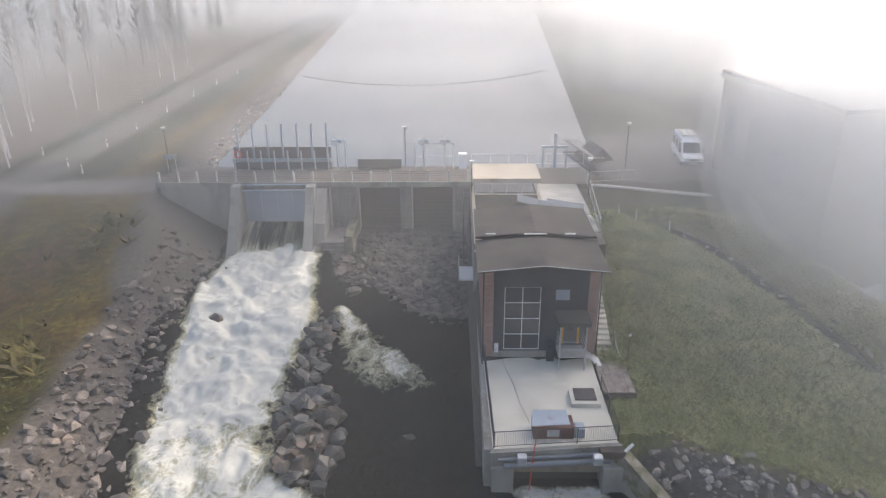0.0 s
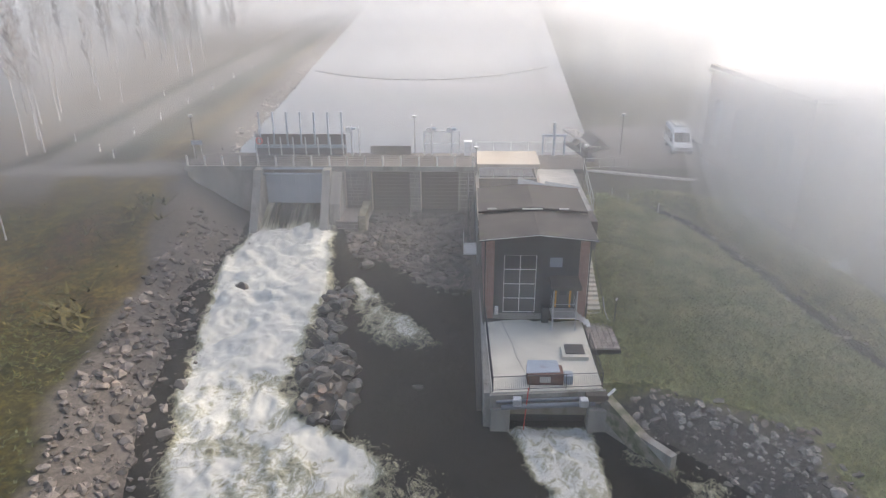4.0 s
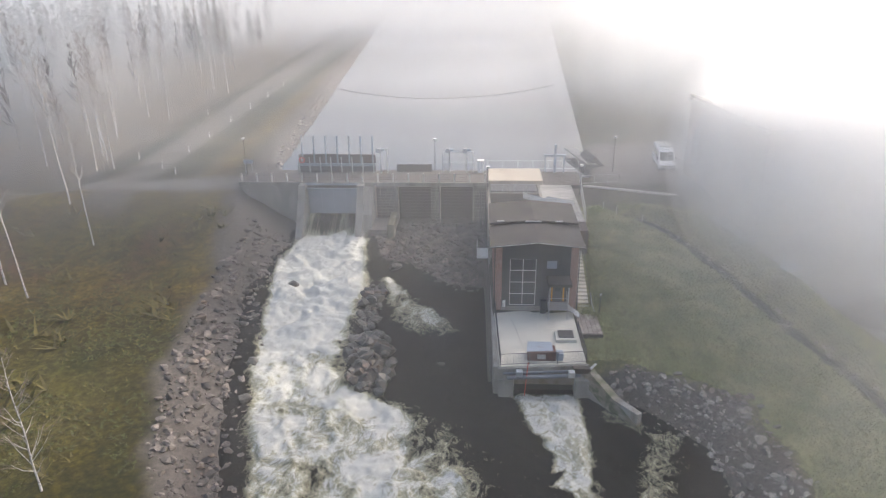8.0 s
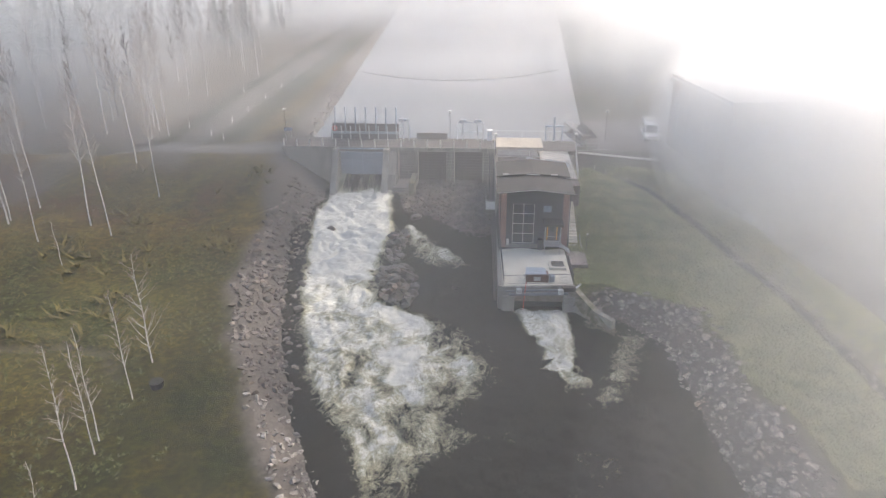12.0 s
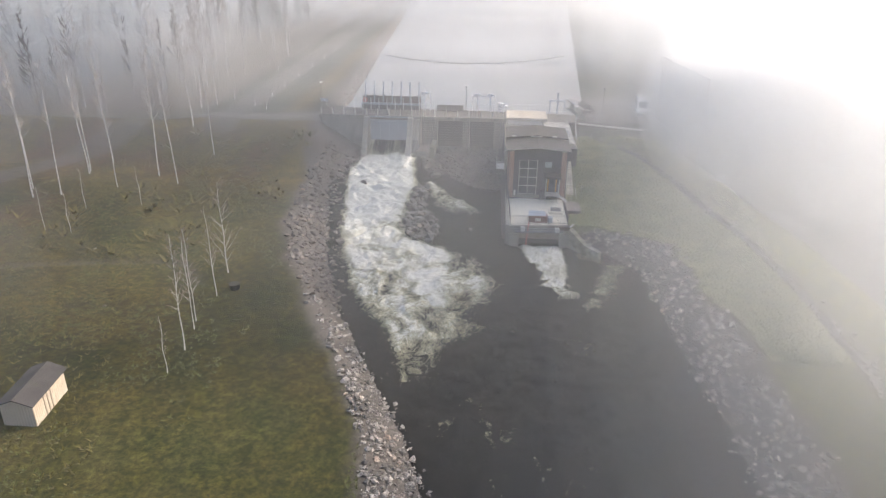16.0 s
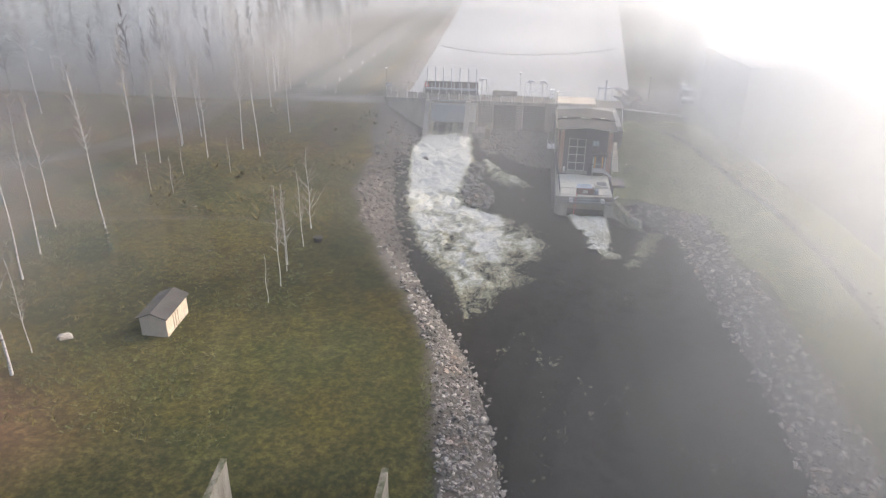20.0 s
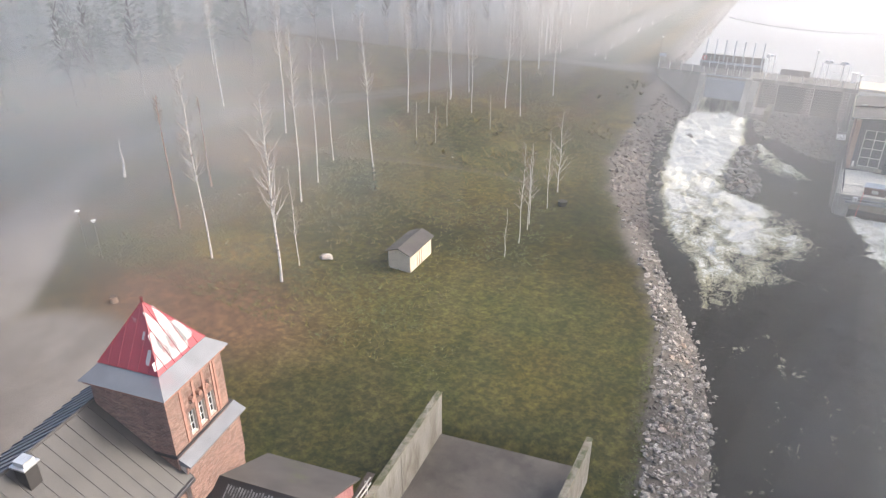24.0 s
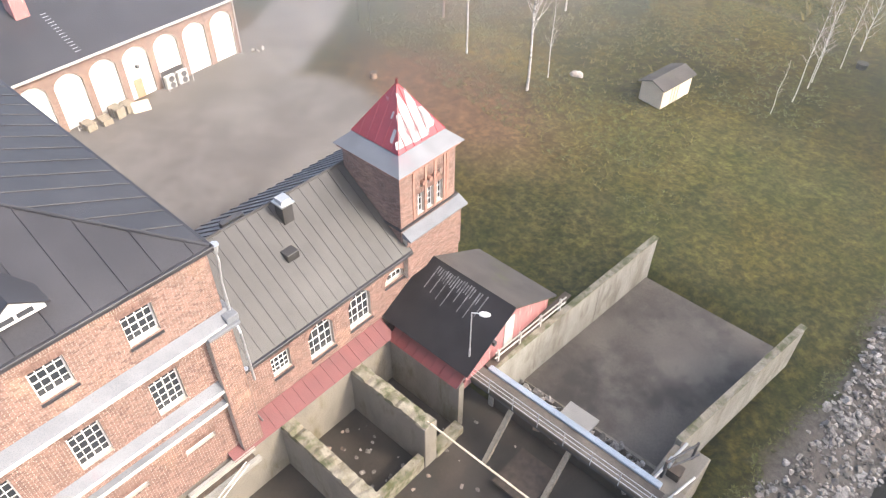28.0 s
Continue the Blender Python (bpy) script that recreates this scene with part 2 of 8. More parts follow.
M["zinc"] = material("zinc", (0.115, 0.122, 0.138), (0.17, 0.178, 0.195), 0.9, 16, 0.72, 0.0, 0.05, stain=(0.17, 0.13, 0.15), stain_scale=0.6, stain_at=0.66, coords="World")
M["galv"] = material("galv", (0.42, 0.43, 0.44), (0.55, 0.56, 0.57), 3, 30, 0.4, 0.6, 0.05)
M["steel_dark"] = material("steel_dark", (0.045, 0.045, 0.05), (0.09, 0.085, 0.085), 2, 20, 0.55, 0.3, 0.1, stain=(0.12, 0.055, 0.03), stain_scale=2, stain_at=0.64)
M["steel_blue"] = material("steel_blue", (0.22, 0.26, 0.31), (0.32, 0.36, 0.41), 1, 20, 0.5, 0.2, 0.08, stain=(0.20, 0.17, 0.15), stain_scale=1.5, stain_at=0.66)
M["white"] = material("white", (0.60, 0.59, 0.57), (0.72, 0.71, 0.69), 2, 25, 0.5, bump=0.04)
M["white_old"] = material("white_old", (0.42, 0.41, 0.385), (0.54, 0.53, 0.50), 1.2, 25, 0.7, bump=0.1, stain=(0.42, 0.40, 0.36), stain_scale=1.2, stain_at=0.66)
M["plaster"] = material("plaster", (0.72, 0.70, 0.65), (0.82, 0.80, 0.76), 0.9, 25, 0.85, bump=0.08, stain=(0.55, 0.52, 0.46), stain_scale=0.5, stain_at=0.66, coords="World")
M["black_clad"] = material("black_clad", (0.028, 0.03, 0.037), (0.045, 0.047, 0.055), 1.5, 40, 0.55, bump=0.06)
M["pink"] = material("pink", (0.30, 0.12, 0.12), (0.40, 0.18, 0.175), 1.2, 20, 0.8, bump=0.1, stretch=(1, 8, 1), stain=(0.60, 0.42, 0.38), stain_scale=0.8, stain_at=0.64)
M["beige"] = material("beige", (0.50, 0.42, 0.32), (0.62, 0.53, 0.42), 1.5, 25, 0.75, bump=0.08)
M["wood"] = material("wood", (0.20, 0.165, 0.12), (0.36, 0.31, 0.24), 1.2, 22, 0.85, bump=0.3, stretch=(6, 6, 1), coords="World")
M["wood_grey"] = material("wood_grey", (0.24, 0.23, 0.21), (0.38, 0.36, 0.33), 0.9, 22, 0.88, bump=0.3, coords="World", random_by="object", spread=0.2)
M["wood_dark"] = material("wood_dark", (0.035, 0.026, 0.02), (0.085, 0.062, 0.045), 1.2, 22, 0.8, bump=0.3, stretch=(3, 3, 0.6), coords="World")
M["door_wood"] = material("door_wood", (0.40, 0.20, 0.12), (0.50, 0.28, 0.18), 1.5, 22, 0.7, bump=0.1)
M["yellow"] = material("yellow", (0.55, 0.27, 0.02), (0.66, 0.35, 0.03), 3, 20, 0.5, bump=0.03)
M["red"] = material("red", (0.45, 0.03, 0.02), (0.55, 0.06, 0.04), 3, 20, 0.5, bump=0.03)
M["rust"] = material("rust", (0.095, 0.040, 0.028), (0.17, 0.078, 0.055), 2.5, 20, 0.8, bump=0.15)
M["rubber"] = material("rubber", (0.012, 0.012, 0.012), (0.03, 0.03, 0.03), 6, 40, 0.7, bump=0.1)
M["van_paint"] = material("van_paint", (0.78, 0.78, 0.78), (0.83, 0.83, 0.83), 1, 10, 0.25, bump=0.0, spec=0.6)
M["grey_plastic"] = material("grey_plastic", (0.05, 0.05, 0.055), (0.09, 0.09, 0.095), 4, 30, 0.6, bump=0.05)
# near-black colour that stands in for the shade inside rooms and outlet
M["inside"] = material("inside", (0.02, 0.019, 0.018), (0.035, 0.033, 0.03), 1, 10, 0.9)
M["pave"] = material("pave", (0.19, 0.155, 0.135), (0.30, 0.26, 0.23), 2, 15, 0.9, bump=0.3, random_by="object", spread=0.3, coords="World")
M["paper_white"] = material("paper_white", (0.74, 0.75, 0.76), (0.82, 0.83, 0.84), 2, 10, 0.5, bump=0.02)


def glass_material():
    m = bpy.data.materials.new("pane_glass")
    m.use_nodes = True
    b = m.node_tree.nodes["Principled BSDF"]
    b.inputs["Base Color"].default_value = (0.03, 0.035, 0.042, 1)
    b.inputs["Roughness"].default_value = 0.06
    b.inputs["Specular IOR Level"].default_value = 0.9
    return m


M["glass"] = glass_material()


def bark_material():
    """White bark with dark cross marks and a dark foot."""
    m = material("bark", (0.36, 0.345, 0.33), (0.58, 0.56, 0.54), 3, 20, 0.8, bump=0.2, stain=(0.05, 0.042, 0.038), stain_scale=1.6, stain_at=0.56, stretch=(1.2, 1.2, 3.0))
    return m


M["bark"] = bark_material()
M["bark_brown"] = material("bark_brown", (0.10, 0.07, 0.05), (0.24, 0.155, 0.11), 3, 20, 0.9, bump=0.5, stretch=(2, 2, 0.6))
M["twig"] = material("twig", (0.15, 0.115, 0.10), (0.28, 0.22, 0.195), 3, 20, 0.85, bump=0.1)
M["twig_far"] = material("twig_far", (0.030, 0.022, 0.022), (0.075, 0.055, 0.050), 0.3, 8, 0.9, bump=0.1, coords="World", random_by="island", spread=0.4)
M["needle"] = material("needle", (0.016, 0.028, 0.014), (0.045, 0.062, 0.03), 2, 12, 0.9, bump=0.2, random_by="island", spread=0.5, coords="World")
M["leaf_yellow"] = material("leaf_yellow", (0.055, 0.047, 0.010), (0.125, 0.10, 0.024), 1.0, 12, 0.8, bump=0.1, random_by="island", spread=0.5, coords="World")
# blades coloured pale to carry the sunlight on the east bank
M["leaf_sunlit"] = material("leaf_sunlit", (0.12, 0.145, 0.042), (0.31, 0.295, 0.135), 0.5, 12, 0.7, bump=0.1, random_by="island", spread=0.5, coords="World")
M["leaf_green"] = material("leaf_green", (0.036, 0.046, 0.010), (0.09, 0.092, 0.025), 1.0, 12, 0.8, bump=0.1, random_by="island", spread=0.5, coords="World")


def attr_mix(nt, colour, name, other):
    a = nt.nodes.new("ShaderNodeAttribute")
    a.attribute_name = name
    mix = nt.nodes.new("ShaderNodeMix")
    mix.data_type = "RGBA"
    nt.links.new(a.outputs["Fac"], mix.inputs[0])
    nt.links.new(colour, mix.inputs[6])
    nt.links.new(other, mix.inputs[7])
    return mix.outputs[2]


def two_tone(nt, a, b, scale, lo=0.35, hi=0.65, detail=6, rough=0.6):
    geo = nt.nodes.new("ShaderNodeNewGeometry")
    n = nt.nodes.new("ShaderNodeTexNoise")
    n.inputs["Scale"].default_value, n.inputs["Detail"].default_value, n.inputs["Roughness"].default_value = scale, detail, rough
    nt.links.new(geo.outputs["Position"], n.inputs["Vector"])
    r = nt.nodes.new("ShaderNodeValToRGB")
    r.color_ramp.elements[0].position, r.color_ramp.elements[1].position = lo, hi
    r.color_ramp.elements[0].color, r.color_ramp.elements[1].color = (*a, 1), (*b, 1)
    nt.links.new(n.outputs[0], r.inputs[0])
    return r.outputs[0], n.outputs[0]


def blend(nt, a, b, fac, how="MIX"):
    mix = nt.nodes.new("ShaderNodeMix")
    mix.data_type, mix.blend_type = "RGBA", how
    if isinstance(fac, float):
        mix.inputs[0].default_value = fac
    else:
        nt.links.new(fac, mix.inputs[0])
    nt.links.new(a, mix.inputs[6])
    nt.links.new(b, mix.inputs[7])
    return mix.outputs[2]


def ground_material():
    m = bpy.data.materials.new("ground")
    m.use_nodes = True
    nt = m.node_tree
    bsdf = nt.nodes["Principled BSDF"]
    grass, _ = two_tone(nt, (0.013, 0.017, 0.003), (0.036, 0.040, 0.007), 0.45, 0.40, 0.60, 10, 0.75)
    mow, _ = two_tone(nt, (0.019, 0.024, 0.004), (0.066, 0.050, 0.010), 0.16, 0.42, 0.62, 10, 0.72)
    g = blend(nt, grass, mow, 0.6)
    blade, bh = two_tone(nt, (0.22, 0.24, 0.17), (1.35, 1.28, 1.15), 2.2, 0.41, 0.59, 12, 0.85)
    tuft, _ = two_tone(nt, (0.45, 0.48, 0.40), (1.45, 1.40, 1.25), 1.1, 0.38, 0.62, 4, 0.5)
    blade = blend(nt, blade, tuft, 0.7, "MULTIPLY")
    g = blend(nt, g, blade, 0.95, "MULTIPLY")
    dry, _ = two_tone(nt, (0.085, 0.055, 0.020), (0.16, 0.122, 0.034), 0.3, 0.38, 0.60, 10, 0.75)
    wild = attr_mix(nt, g, "dry", blend(nt, dry, blade, 0.7, "MULTIPLY"))
    leaf, _ = two_tone(nt, (0.075, 0.040, 0.022), (0.14, 0.080, 0.048), 0.8, 0.35, 0.65, 10, 0.8)
    wild = attr_mix(nt, wild, "litter", blend(nt, leaf, blade, 0.5, "MULTIPLY"))
    # bright lawn green; sunlight that the fog banks hold back is in this colour
    lit_lush, _ = two_tone(nt, (0.165, 0.19, 0.062), (0.33, 0.32, 0.14), 0.4, 0.40, 0.60, 10, 0.75)
    wild = attr_mix(nt, wild, "lit_lush", blend(nt, lit_lush, blade, 0.7, "MULTIPLY"))
    gravel, _ = two_tone(nt, (0.045, 0.038, 0.033), (0.145, 0.127, 0.112), 3.0, 0.35, 0.65, 10, 0.8)
    wild = attr_mix(nt, wild, "gravel", gravel)
    road, _ = two_tone(nt, (0.11, 0.098, 0.088), (0.155, 0.14, 0.128), 0.25, 0.4, 0.6, 10, 0.7)
    col = attr_mix(nt, wild, "road", road)
    nt.links.new(col, bsdf.inputs["Base Color"])
    bp = nt.nodes.new("ShaderNodeBump")
    bp.inputs["Strength"].default_value, bp.inputs["Distance"].default_value = 0.7, 0.12
    nt.links.new(bh, bp.inputs["Height"])
    nt.links.new(bp.outputs[0], bsdf.inputs["Normal"])
    bsdf.inputs["Roughness"].default_value = 0.95
    bsdf.inputs["Specular IOR Level"].default_value = 0.15
    return m


def water_material(name, stretch, ragged):
    """Dark peaty water, whipped to white foam where the attribute 'foam' says that it is broken."""
    m = bpy.data.materials.new(name)
    m.use_nodes = True
    nt = m.node_tree
    bsdf = nt.nodes["Principled BSDF"]
    ln = nt.links.new
    geo = nt.nodes.new("ShaderNodeNewGeometry")
    mp = nt.nodes.new("ShaderNodeMapping")
    mp.inputs["Scale"].default_value = stretch
    ln(geo.outputs["Position"], mp.inputs[0])

    def noise_at(scale, detail, rough, bend):
        n = nt.nodes.new("ShaderNodeTexNoise")
        n.inputs["Scale"].default_value, n.inputs["Detail"].default_value, n.inputs["Roughness"].default_value, n.inputs["Distortion"].default_value = scale, detail, rough, bend
        ln(mp.outputs[0], n.inputs["Vector"])
        return n.outputs[0]

    def scaled(v, a, b):
        k = nt.nodes.new("ShaderNodeMath")
        k.operation = "MULTIPLY_ADD"
        k.inputs[1].default_value, k.inputs[2].default_value = a, b
        ln(v, k.inputs[0])
        return k.outputs[0]

    def plus(a, b):
        k = nt.nodes.new("ShaderNodeMath")
        k.operation = "ADD"
        ln(a, k.inputs[0])
        ln(b, k.inputs[1])
        return k.outputs[0]

    att = nt.nodes.new("ShaderNodeAttribute")
    att.attribute_name = "foam"
    coarse, fine = noise_at(0.9, 8, 0.58, 3.2), noise_at(2.6, 9, 0.62, 2.6)
    rag = plus(scaled(coarse, 1.25 * ragged, -0.625 * ragged), scaled(fine, 0.85 * ragged, -0.425 * ragged))
    t = plus(att.outputs["Fac"], rag)
    r = nt.nodes.new("ShaderNodeValToRGB")
    e = r.color_ramp.elements
    e[0].position, e[0].color = 0.30, (0.006, 0.005, 0.004, 1)
    e[1].position, e[1].color = 1.35, (0.58, 0.575, 0.55, 1)
    for at_, c in ((0.40, (0.040, 0.036, 0.024)), (0.52, (0.12, 0.112, 0.068)), (0.68, (0.25, 0.24, 0.168)), (0.88, (0.37, 0.362, 0.295)), (1.08, (0.47, 0.465, 0.42))):
        k = e.new(at_)
        k.color = (*c, 1)
    ln(t, r.inputs[0])
    ln(r.outputs[0], bsdf.inputs["Base Color"])
    rr = nt.nodes.new("ShaderNodeMapRange")
    rr.inputs[1].default_value, rr.inputs[2].default_value, rr.inputs[3].default_value, rr.inputs[4].default_value = 0.35, 0.6, 0.10, 0.85
    ln(t, rr.inputs[0])
    ln(rr.outputs[0], bsdf.inputs["Roughness"])
    bsdf.inputs["IOR"].default_value = 1.33
    ripple = plus(scaled(noise_at(1.3, 8, 0.6, 0.8), 1.0, 0.0), scaled(fine, 0.5, 0.0))
    bp = nt.nodes.new("ShaderNodeBump")
    bp.inputs["Distance"].default_value = 0.7
    calmer = nt.nodes.new("ShaderNodeMapRange")
    calmer.inputs[1].default_value, calmer.inputs[2].default_value, calmer.inputs[3].default_value, calmer.inputs[4].default_value = 0.35, 0.6, 1.0, 0.28
    ln(t, calmer.inputs[0])
    ln(calmer.outputs[0], bp.inputs["Strength"])
    ln(ripple, bp.inputs["Height"])
    ln(bp.outputs[0], bsdf.inputs["Normal"])
    return m


def calm_material(name, colour, strength):
    m = bpy.data.materials.new(name)
    m.use_nodes = True
    nt = m.node_tree
    bsdf = nt.nodes["Principled BSDF"]
    bsdf.inputs["Base Color"].default_value = (*colour, 1)
    bsdf.inputs["Roughness"].default_value = 0.06
    bsdf.inputs["IOR"].default_value = 1.33
    geo = nt.nodes.new("ShaderNodeNewGeometry")
    n = nt.nodes.new("ShaderNodeTexNoise")
    n.inputs["Scale"].default_value, n.inputs["Detail"].default_value = 0.5, 5
    nt.links.new(geo.outputs["Position"], n.inputs["Vector"])
    bp = nt.nodes.new("ShaderNodeBump")
    bp.inputs["Strength"].default_value, bp.inputs["Distance"].default_value = strength, 0.05
    nt.links.new(n.outputs[0], bp.inputs["Height"])
    nt.links.new(bp.outputs[0], bsdf.inputs["Normal"])
    return m


M["water"] = water_material("river_water", (1.0, 0.7, 1.0), 1.0)
M["chute"] = water_material("chute_water", (2.6, 0.16, 0.16), 0.8)
# the blue in the calm water's base colour stands in for reflected sky
M["ground"], M["calm"] = ground_material(), calm_material("calm_water", (0.018, 0.028, 0.045), 0.1)


# ---------------------------------------------------------------- ground
LEFT_Y = [-160, -60, -30, -20, -10, -5, 0, 10, 20, 30, 38, 45, 54, 62]
LEFT_WATER = [-0.2, -0.2, -0.4, -1.2, -3.5, -5.8, -8.3, -13.0, -16.0, -18.8, -19.9, -20.6, -20.2, -20.2]
LEFT_GRASS = [-7.0, -6.0, -5.6, -7.2, -9.0, -10.8, -12.7, -17.7, -22.4, -25.6, -26.6, -27.2, -28.6, -30.0]
RIGHT_Y = [-160, -60, -20, 0, 12, 23, 26.5, 29.3]
RIGHT_WATER = [19.0, 17.5, 16.6, 15.9, 15.0, 14.8, 11.2, 8.0]
RIGHT_TOP_Y = [-160, -30, -8, 5, 20, 27, 31]
RIGHT_TOP = [25.0, 23.0, 22.2, 21.3, 19.6, 19.3, 12.0]
STREAM_Y = [-160, -40, 1, 8, 18, 28, 37, 46, 53, 56.5, 58.5]
STREAM_X = [34.0, 31.5, 30.5, 30.3, 29.8, 28.2, 25.6, 23.4, 20.6, 17.5, 12.0]
STREAM_Z = [-0.5, 0.0, 0.5, 0.7, 1.0, 1.4, 1.8, 2.4, 3.2, 3.8, 4.1]
RIVER_Z, POND_Z, LAKE_Z = -0.6, -0.1, 5.2


def lake_left(y):
    return -24.9 - (np.asarray(y, float) - 77.0) * 0.055


def lake_right(y):
    return 12.2 + (np.asarray(y, float) - 75.0) * 0.068


def apron_foot(x):
    return np.interp(x, [-12.0, -9.0, -3.0, 1.0], [50.4, 50.0, 43.4, 43.6])


def land(x, y):
    """The height of the ground without the fine roughness."""
    x, y = np.asarray(x, float), np.asarray(y, float)
    lw, lg = np.interp(y, LEFT_Y, LEFT_WATER), np.interp(y, LEFT_Y, LEFT_GRASS)
    # west side: a flat meadow that climbs to the crest of the dam
    a = 42.0 + 8.0 * smooth(-28, -44, x)
    west = 0.95 + 0.35 * smooth(-30, -60, x) + 4.25 * smooth(a, 63.0, y)
    bank_top = 5.0 + 1.15 * smooth(-38, -32, x) * smooth(62, 72, y)
    woods = 3.0 + 0 * x
    north_west = np.where(x > -47, bank_top, bank_top + (woods - 5.0) * smooth(-47, -56, x))
    k = smooth(58, 68, y)
    west = west * (1 - k) + north_west * k
    # the stony shore down to the river bed
    s = smooth(lg, lw - 0.6, x)
    west = west * (1 - s) + (-0.85 + 1.75 * smooth(26, 58, y)) * s
    bed = -2.0 + 1.6 * smooth(36, 60, y)
    z = np.where(x < lw - 0.6, west, np.minimum(west, bed + (west - bed) * smooth(lw + 2.0, lw - 0.6, x)))
    # the stony apron below the two openings
    apron = (-1.4 + 2.6 * smooth(apron_foot(x) - 1.0, 60.5, y)) * smooth(-14.5, -12.0, x) + bed * (1 - smooth(-14.5, -12.0, x))
    z = np.where((x > -14.5) & (y > 36), np.maximum(bed, apron), z)
    # the islet of boulders
    d = np.hypot((x + 9.6) / 2.0, (y - 33.8) / 5.2)
    z = np.maximum(z, -1.6 + 1.7 * smooth(1.35, 0.3, d) - 0.0)
    d = np.hypot((x + 11.0) / 1.0, (y - 43.5) / 4.5)
    z = np.maximum(z, -1.4 + 1.4 * smooth(1.5, 0.2, d))
    # east side
    rw, rt = np.interp(y, RIGHT_Y, RIGHT_WATER), np.interp(y, RIGHT_TOP_Y, RIGHT_TOP)
    sx, sz = np.interp(y, STREAM_Y, STREAM_X), np.interp(y, STREAM_Y, STREAM_Z)
    lawn = 1.15 + 0.112 * np.clip(y - 31.0, 0, 27) + 0.9 * smooth(8.0, 14.0, x) * smooth(32, 45, y) - 0.5 * smooth(10, -30, y)
    lawn = lawn + (sz + 0.35 - lawn) * smooth(rt + 1.0, sx - 1.5, x)
    beyond = sz + 1.0 * smooth(sx + 1, sx + 3.5, x) * smooth(-20, 30, y)
    beyond = beyond + (-0.8 - beyond) * smooth(sx + 4.5, sx + 9.5, x) * smooth(60, 50, y)
    east = np.where(x > sx, beyond, lawn)
    east = east - 0.5 * np.exp(-((x - sx) / 0.8) ** 2)
    shore = smooth(rw - 0.5, rt, x)
    east = np.where(y < 31, (-1.1) * (1 - shore) + east * shore, east)
    east = np.where(y > 57.6, east + (5.6 - east) * smooth(58.0, 62.5, y), east)
    cut = smooth(rw - 3.0, rw - 0.5, x)
    zz = np.where((y < 31.0), z * (1 - cut) + east * cut, np.where(x > 0.6, east, z))
    # the lake and its banks
    ll, lr = lake_left(y), lake_right(y)
    inlake = smooth(ll - 4.5, ll + 2.5, x) * smooth(lr + 5.0, lr - 2.0, x)
    lake = 6.1 * (1 - inlake) + 3.6 * inlake
    zz = np.where((y > 66.5) & (x > ll - 4.5) & (x < lr + 5.0), np.where(x > 0, np.minimum(zz, lake), lake), zz)
    return zz


def grid_lines(lo, hi, step, far, grow=1.35):
    mid = list(np.arange(lo, hi + 1e-6, step))
    s, v, right = step, hi, []
    while v < far:
        s *= grow
        v += s
        right.append(v)
    s, v, left = step, lo, []
    while v > -far:
        s *= grow
        v -= s
        left.append(v)
    return np.array(left[::-1] + mid + right)


def fbm(x, y, scale, seed=0, octaves=3):
    """Quick value noise on arrays."""
    out, amp, tot = 0, 1.0, 0.0
    for o in range(octaves):
        rs = np.random.RandomState(seed + o)
        table = rs.rand(256, 256)
        u, v = np.asarray(x) / scale * 2 ** o + 31.7, np.asarray(y) / scale * 2 ** o + 57.3
        i, j = np.floor(u).astype(int), np.floor(v).astype(int)
        fu, fv = u - i, v - j
        fu, fv = fu * fu * (3 - 2 * fu), fv * fv * (3 - 2 * fv)
        g = lambda a, b: table[a % 256, b % 256]
        out = out + amp * ((g(i, j) * (1 - fu) + g(i + 1, j) * fu) * (1 - fv) + (g(i, j + 1) * (1 - fu) + g(i + 1, j + 1) * fu) * fv)
        tot += amp
        amp *= 0.5
    return out / tot


def sheet(name, gx, gy, height, material, attributes=None, keep=None):
    """A smooth sheet over grid lines; height(X, Y) gives its z, attributes its named layers."""
    X, Y = np.meshgrid(gx, gy)
    Zs = height(X, Y)
    co = np.stack([X, Y, Zs], -1).reshape(-1, 3)
    nx, ny = len(gx), len(gy)
    idx = np.arange(nx * ny).reshape(ny, nx)
    quads = np.stack([idx[:-1, :-1], idx[:-1, 1:], idx[1:, 1:], idx[1:, :-1]], -1).reshape(-1, 4)
    if keep is not None:
        ok = keep(X, Y).reshape(-1)
        quads = quads[ok[quads].all(1)]
    me = bpy.data.meshes.new(name)
    me.from_pydata(co.tolist(), [], quads.tolist())
    me.polygons.foreach_set("use_smooth", np.ones(len(me.polygons), bool))
    for key, fn in (attributes or {}).items():
        a = me.attributes.new(key, "FLOAT", "POINT")
        a.data.foreach_set("value", np.clip(fn(X, Y), 0, 1.25).astype(np.float32).reshape(-1))
    me.materials.append(material)
    me.update()
    return new(name, me)


def stony(x, y):
    """1 where loose stones and gravel cover the ground."""
    lw, lg = np.interp(y, LEFT_Y, LEFT_WATER), np.interp(y, LEFT_Y, LEFT_GRASS)
    e = (fbm(x, y, 3.0, 11) - 0.5) * 2.2
    left = smooth(lg - 0.9 + e, lg + 0.3 + e, x) * (x < 2)
    rt = np.interp(y, RIGHT_TOP_Y, RIGHT_TOP)
    right = smooth(rt + 1.2 + e, rt - 0.4 + e, x) * (y < 31.5) * (x > 2)
    return np.maximum(left * (y < 66), right)


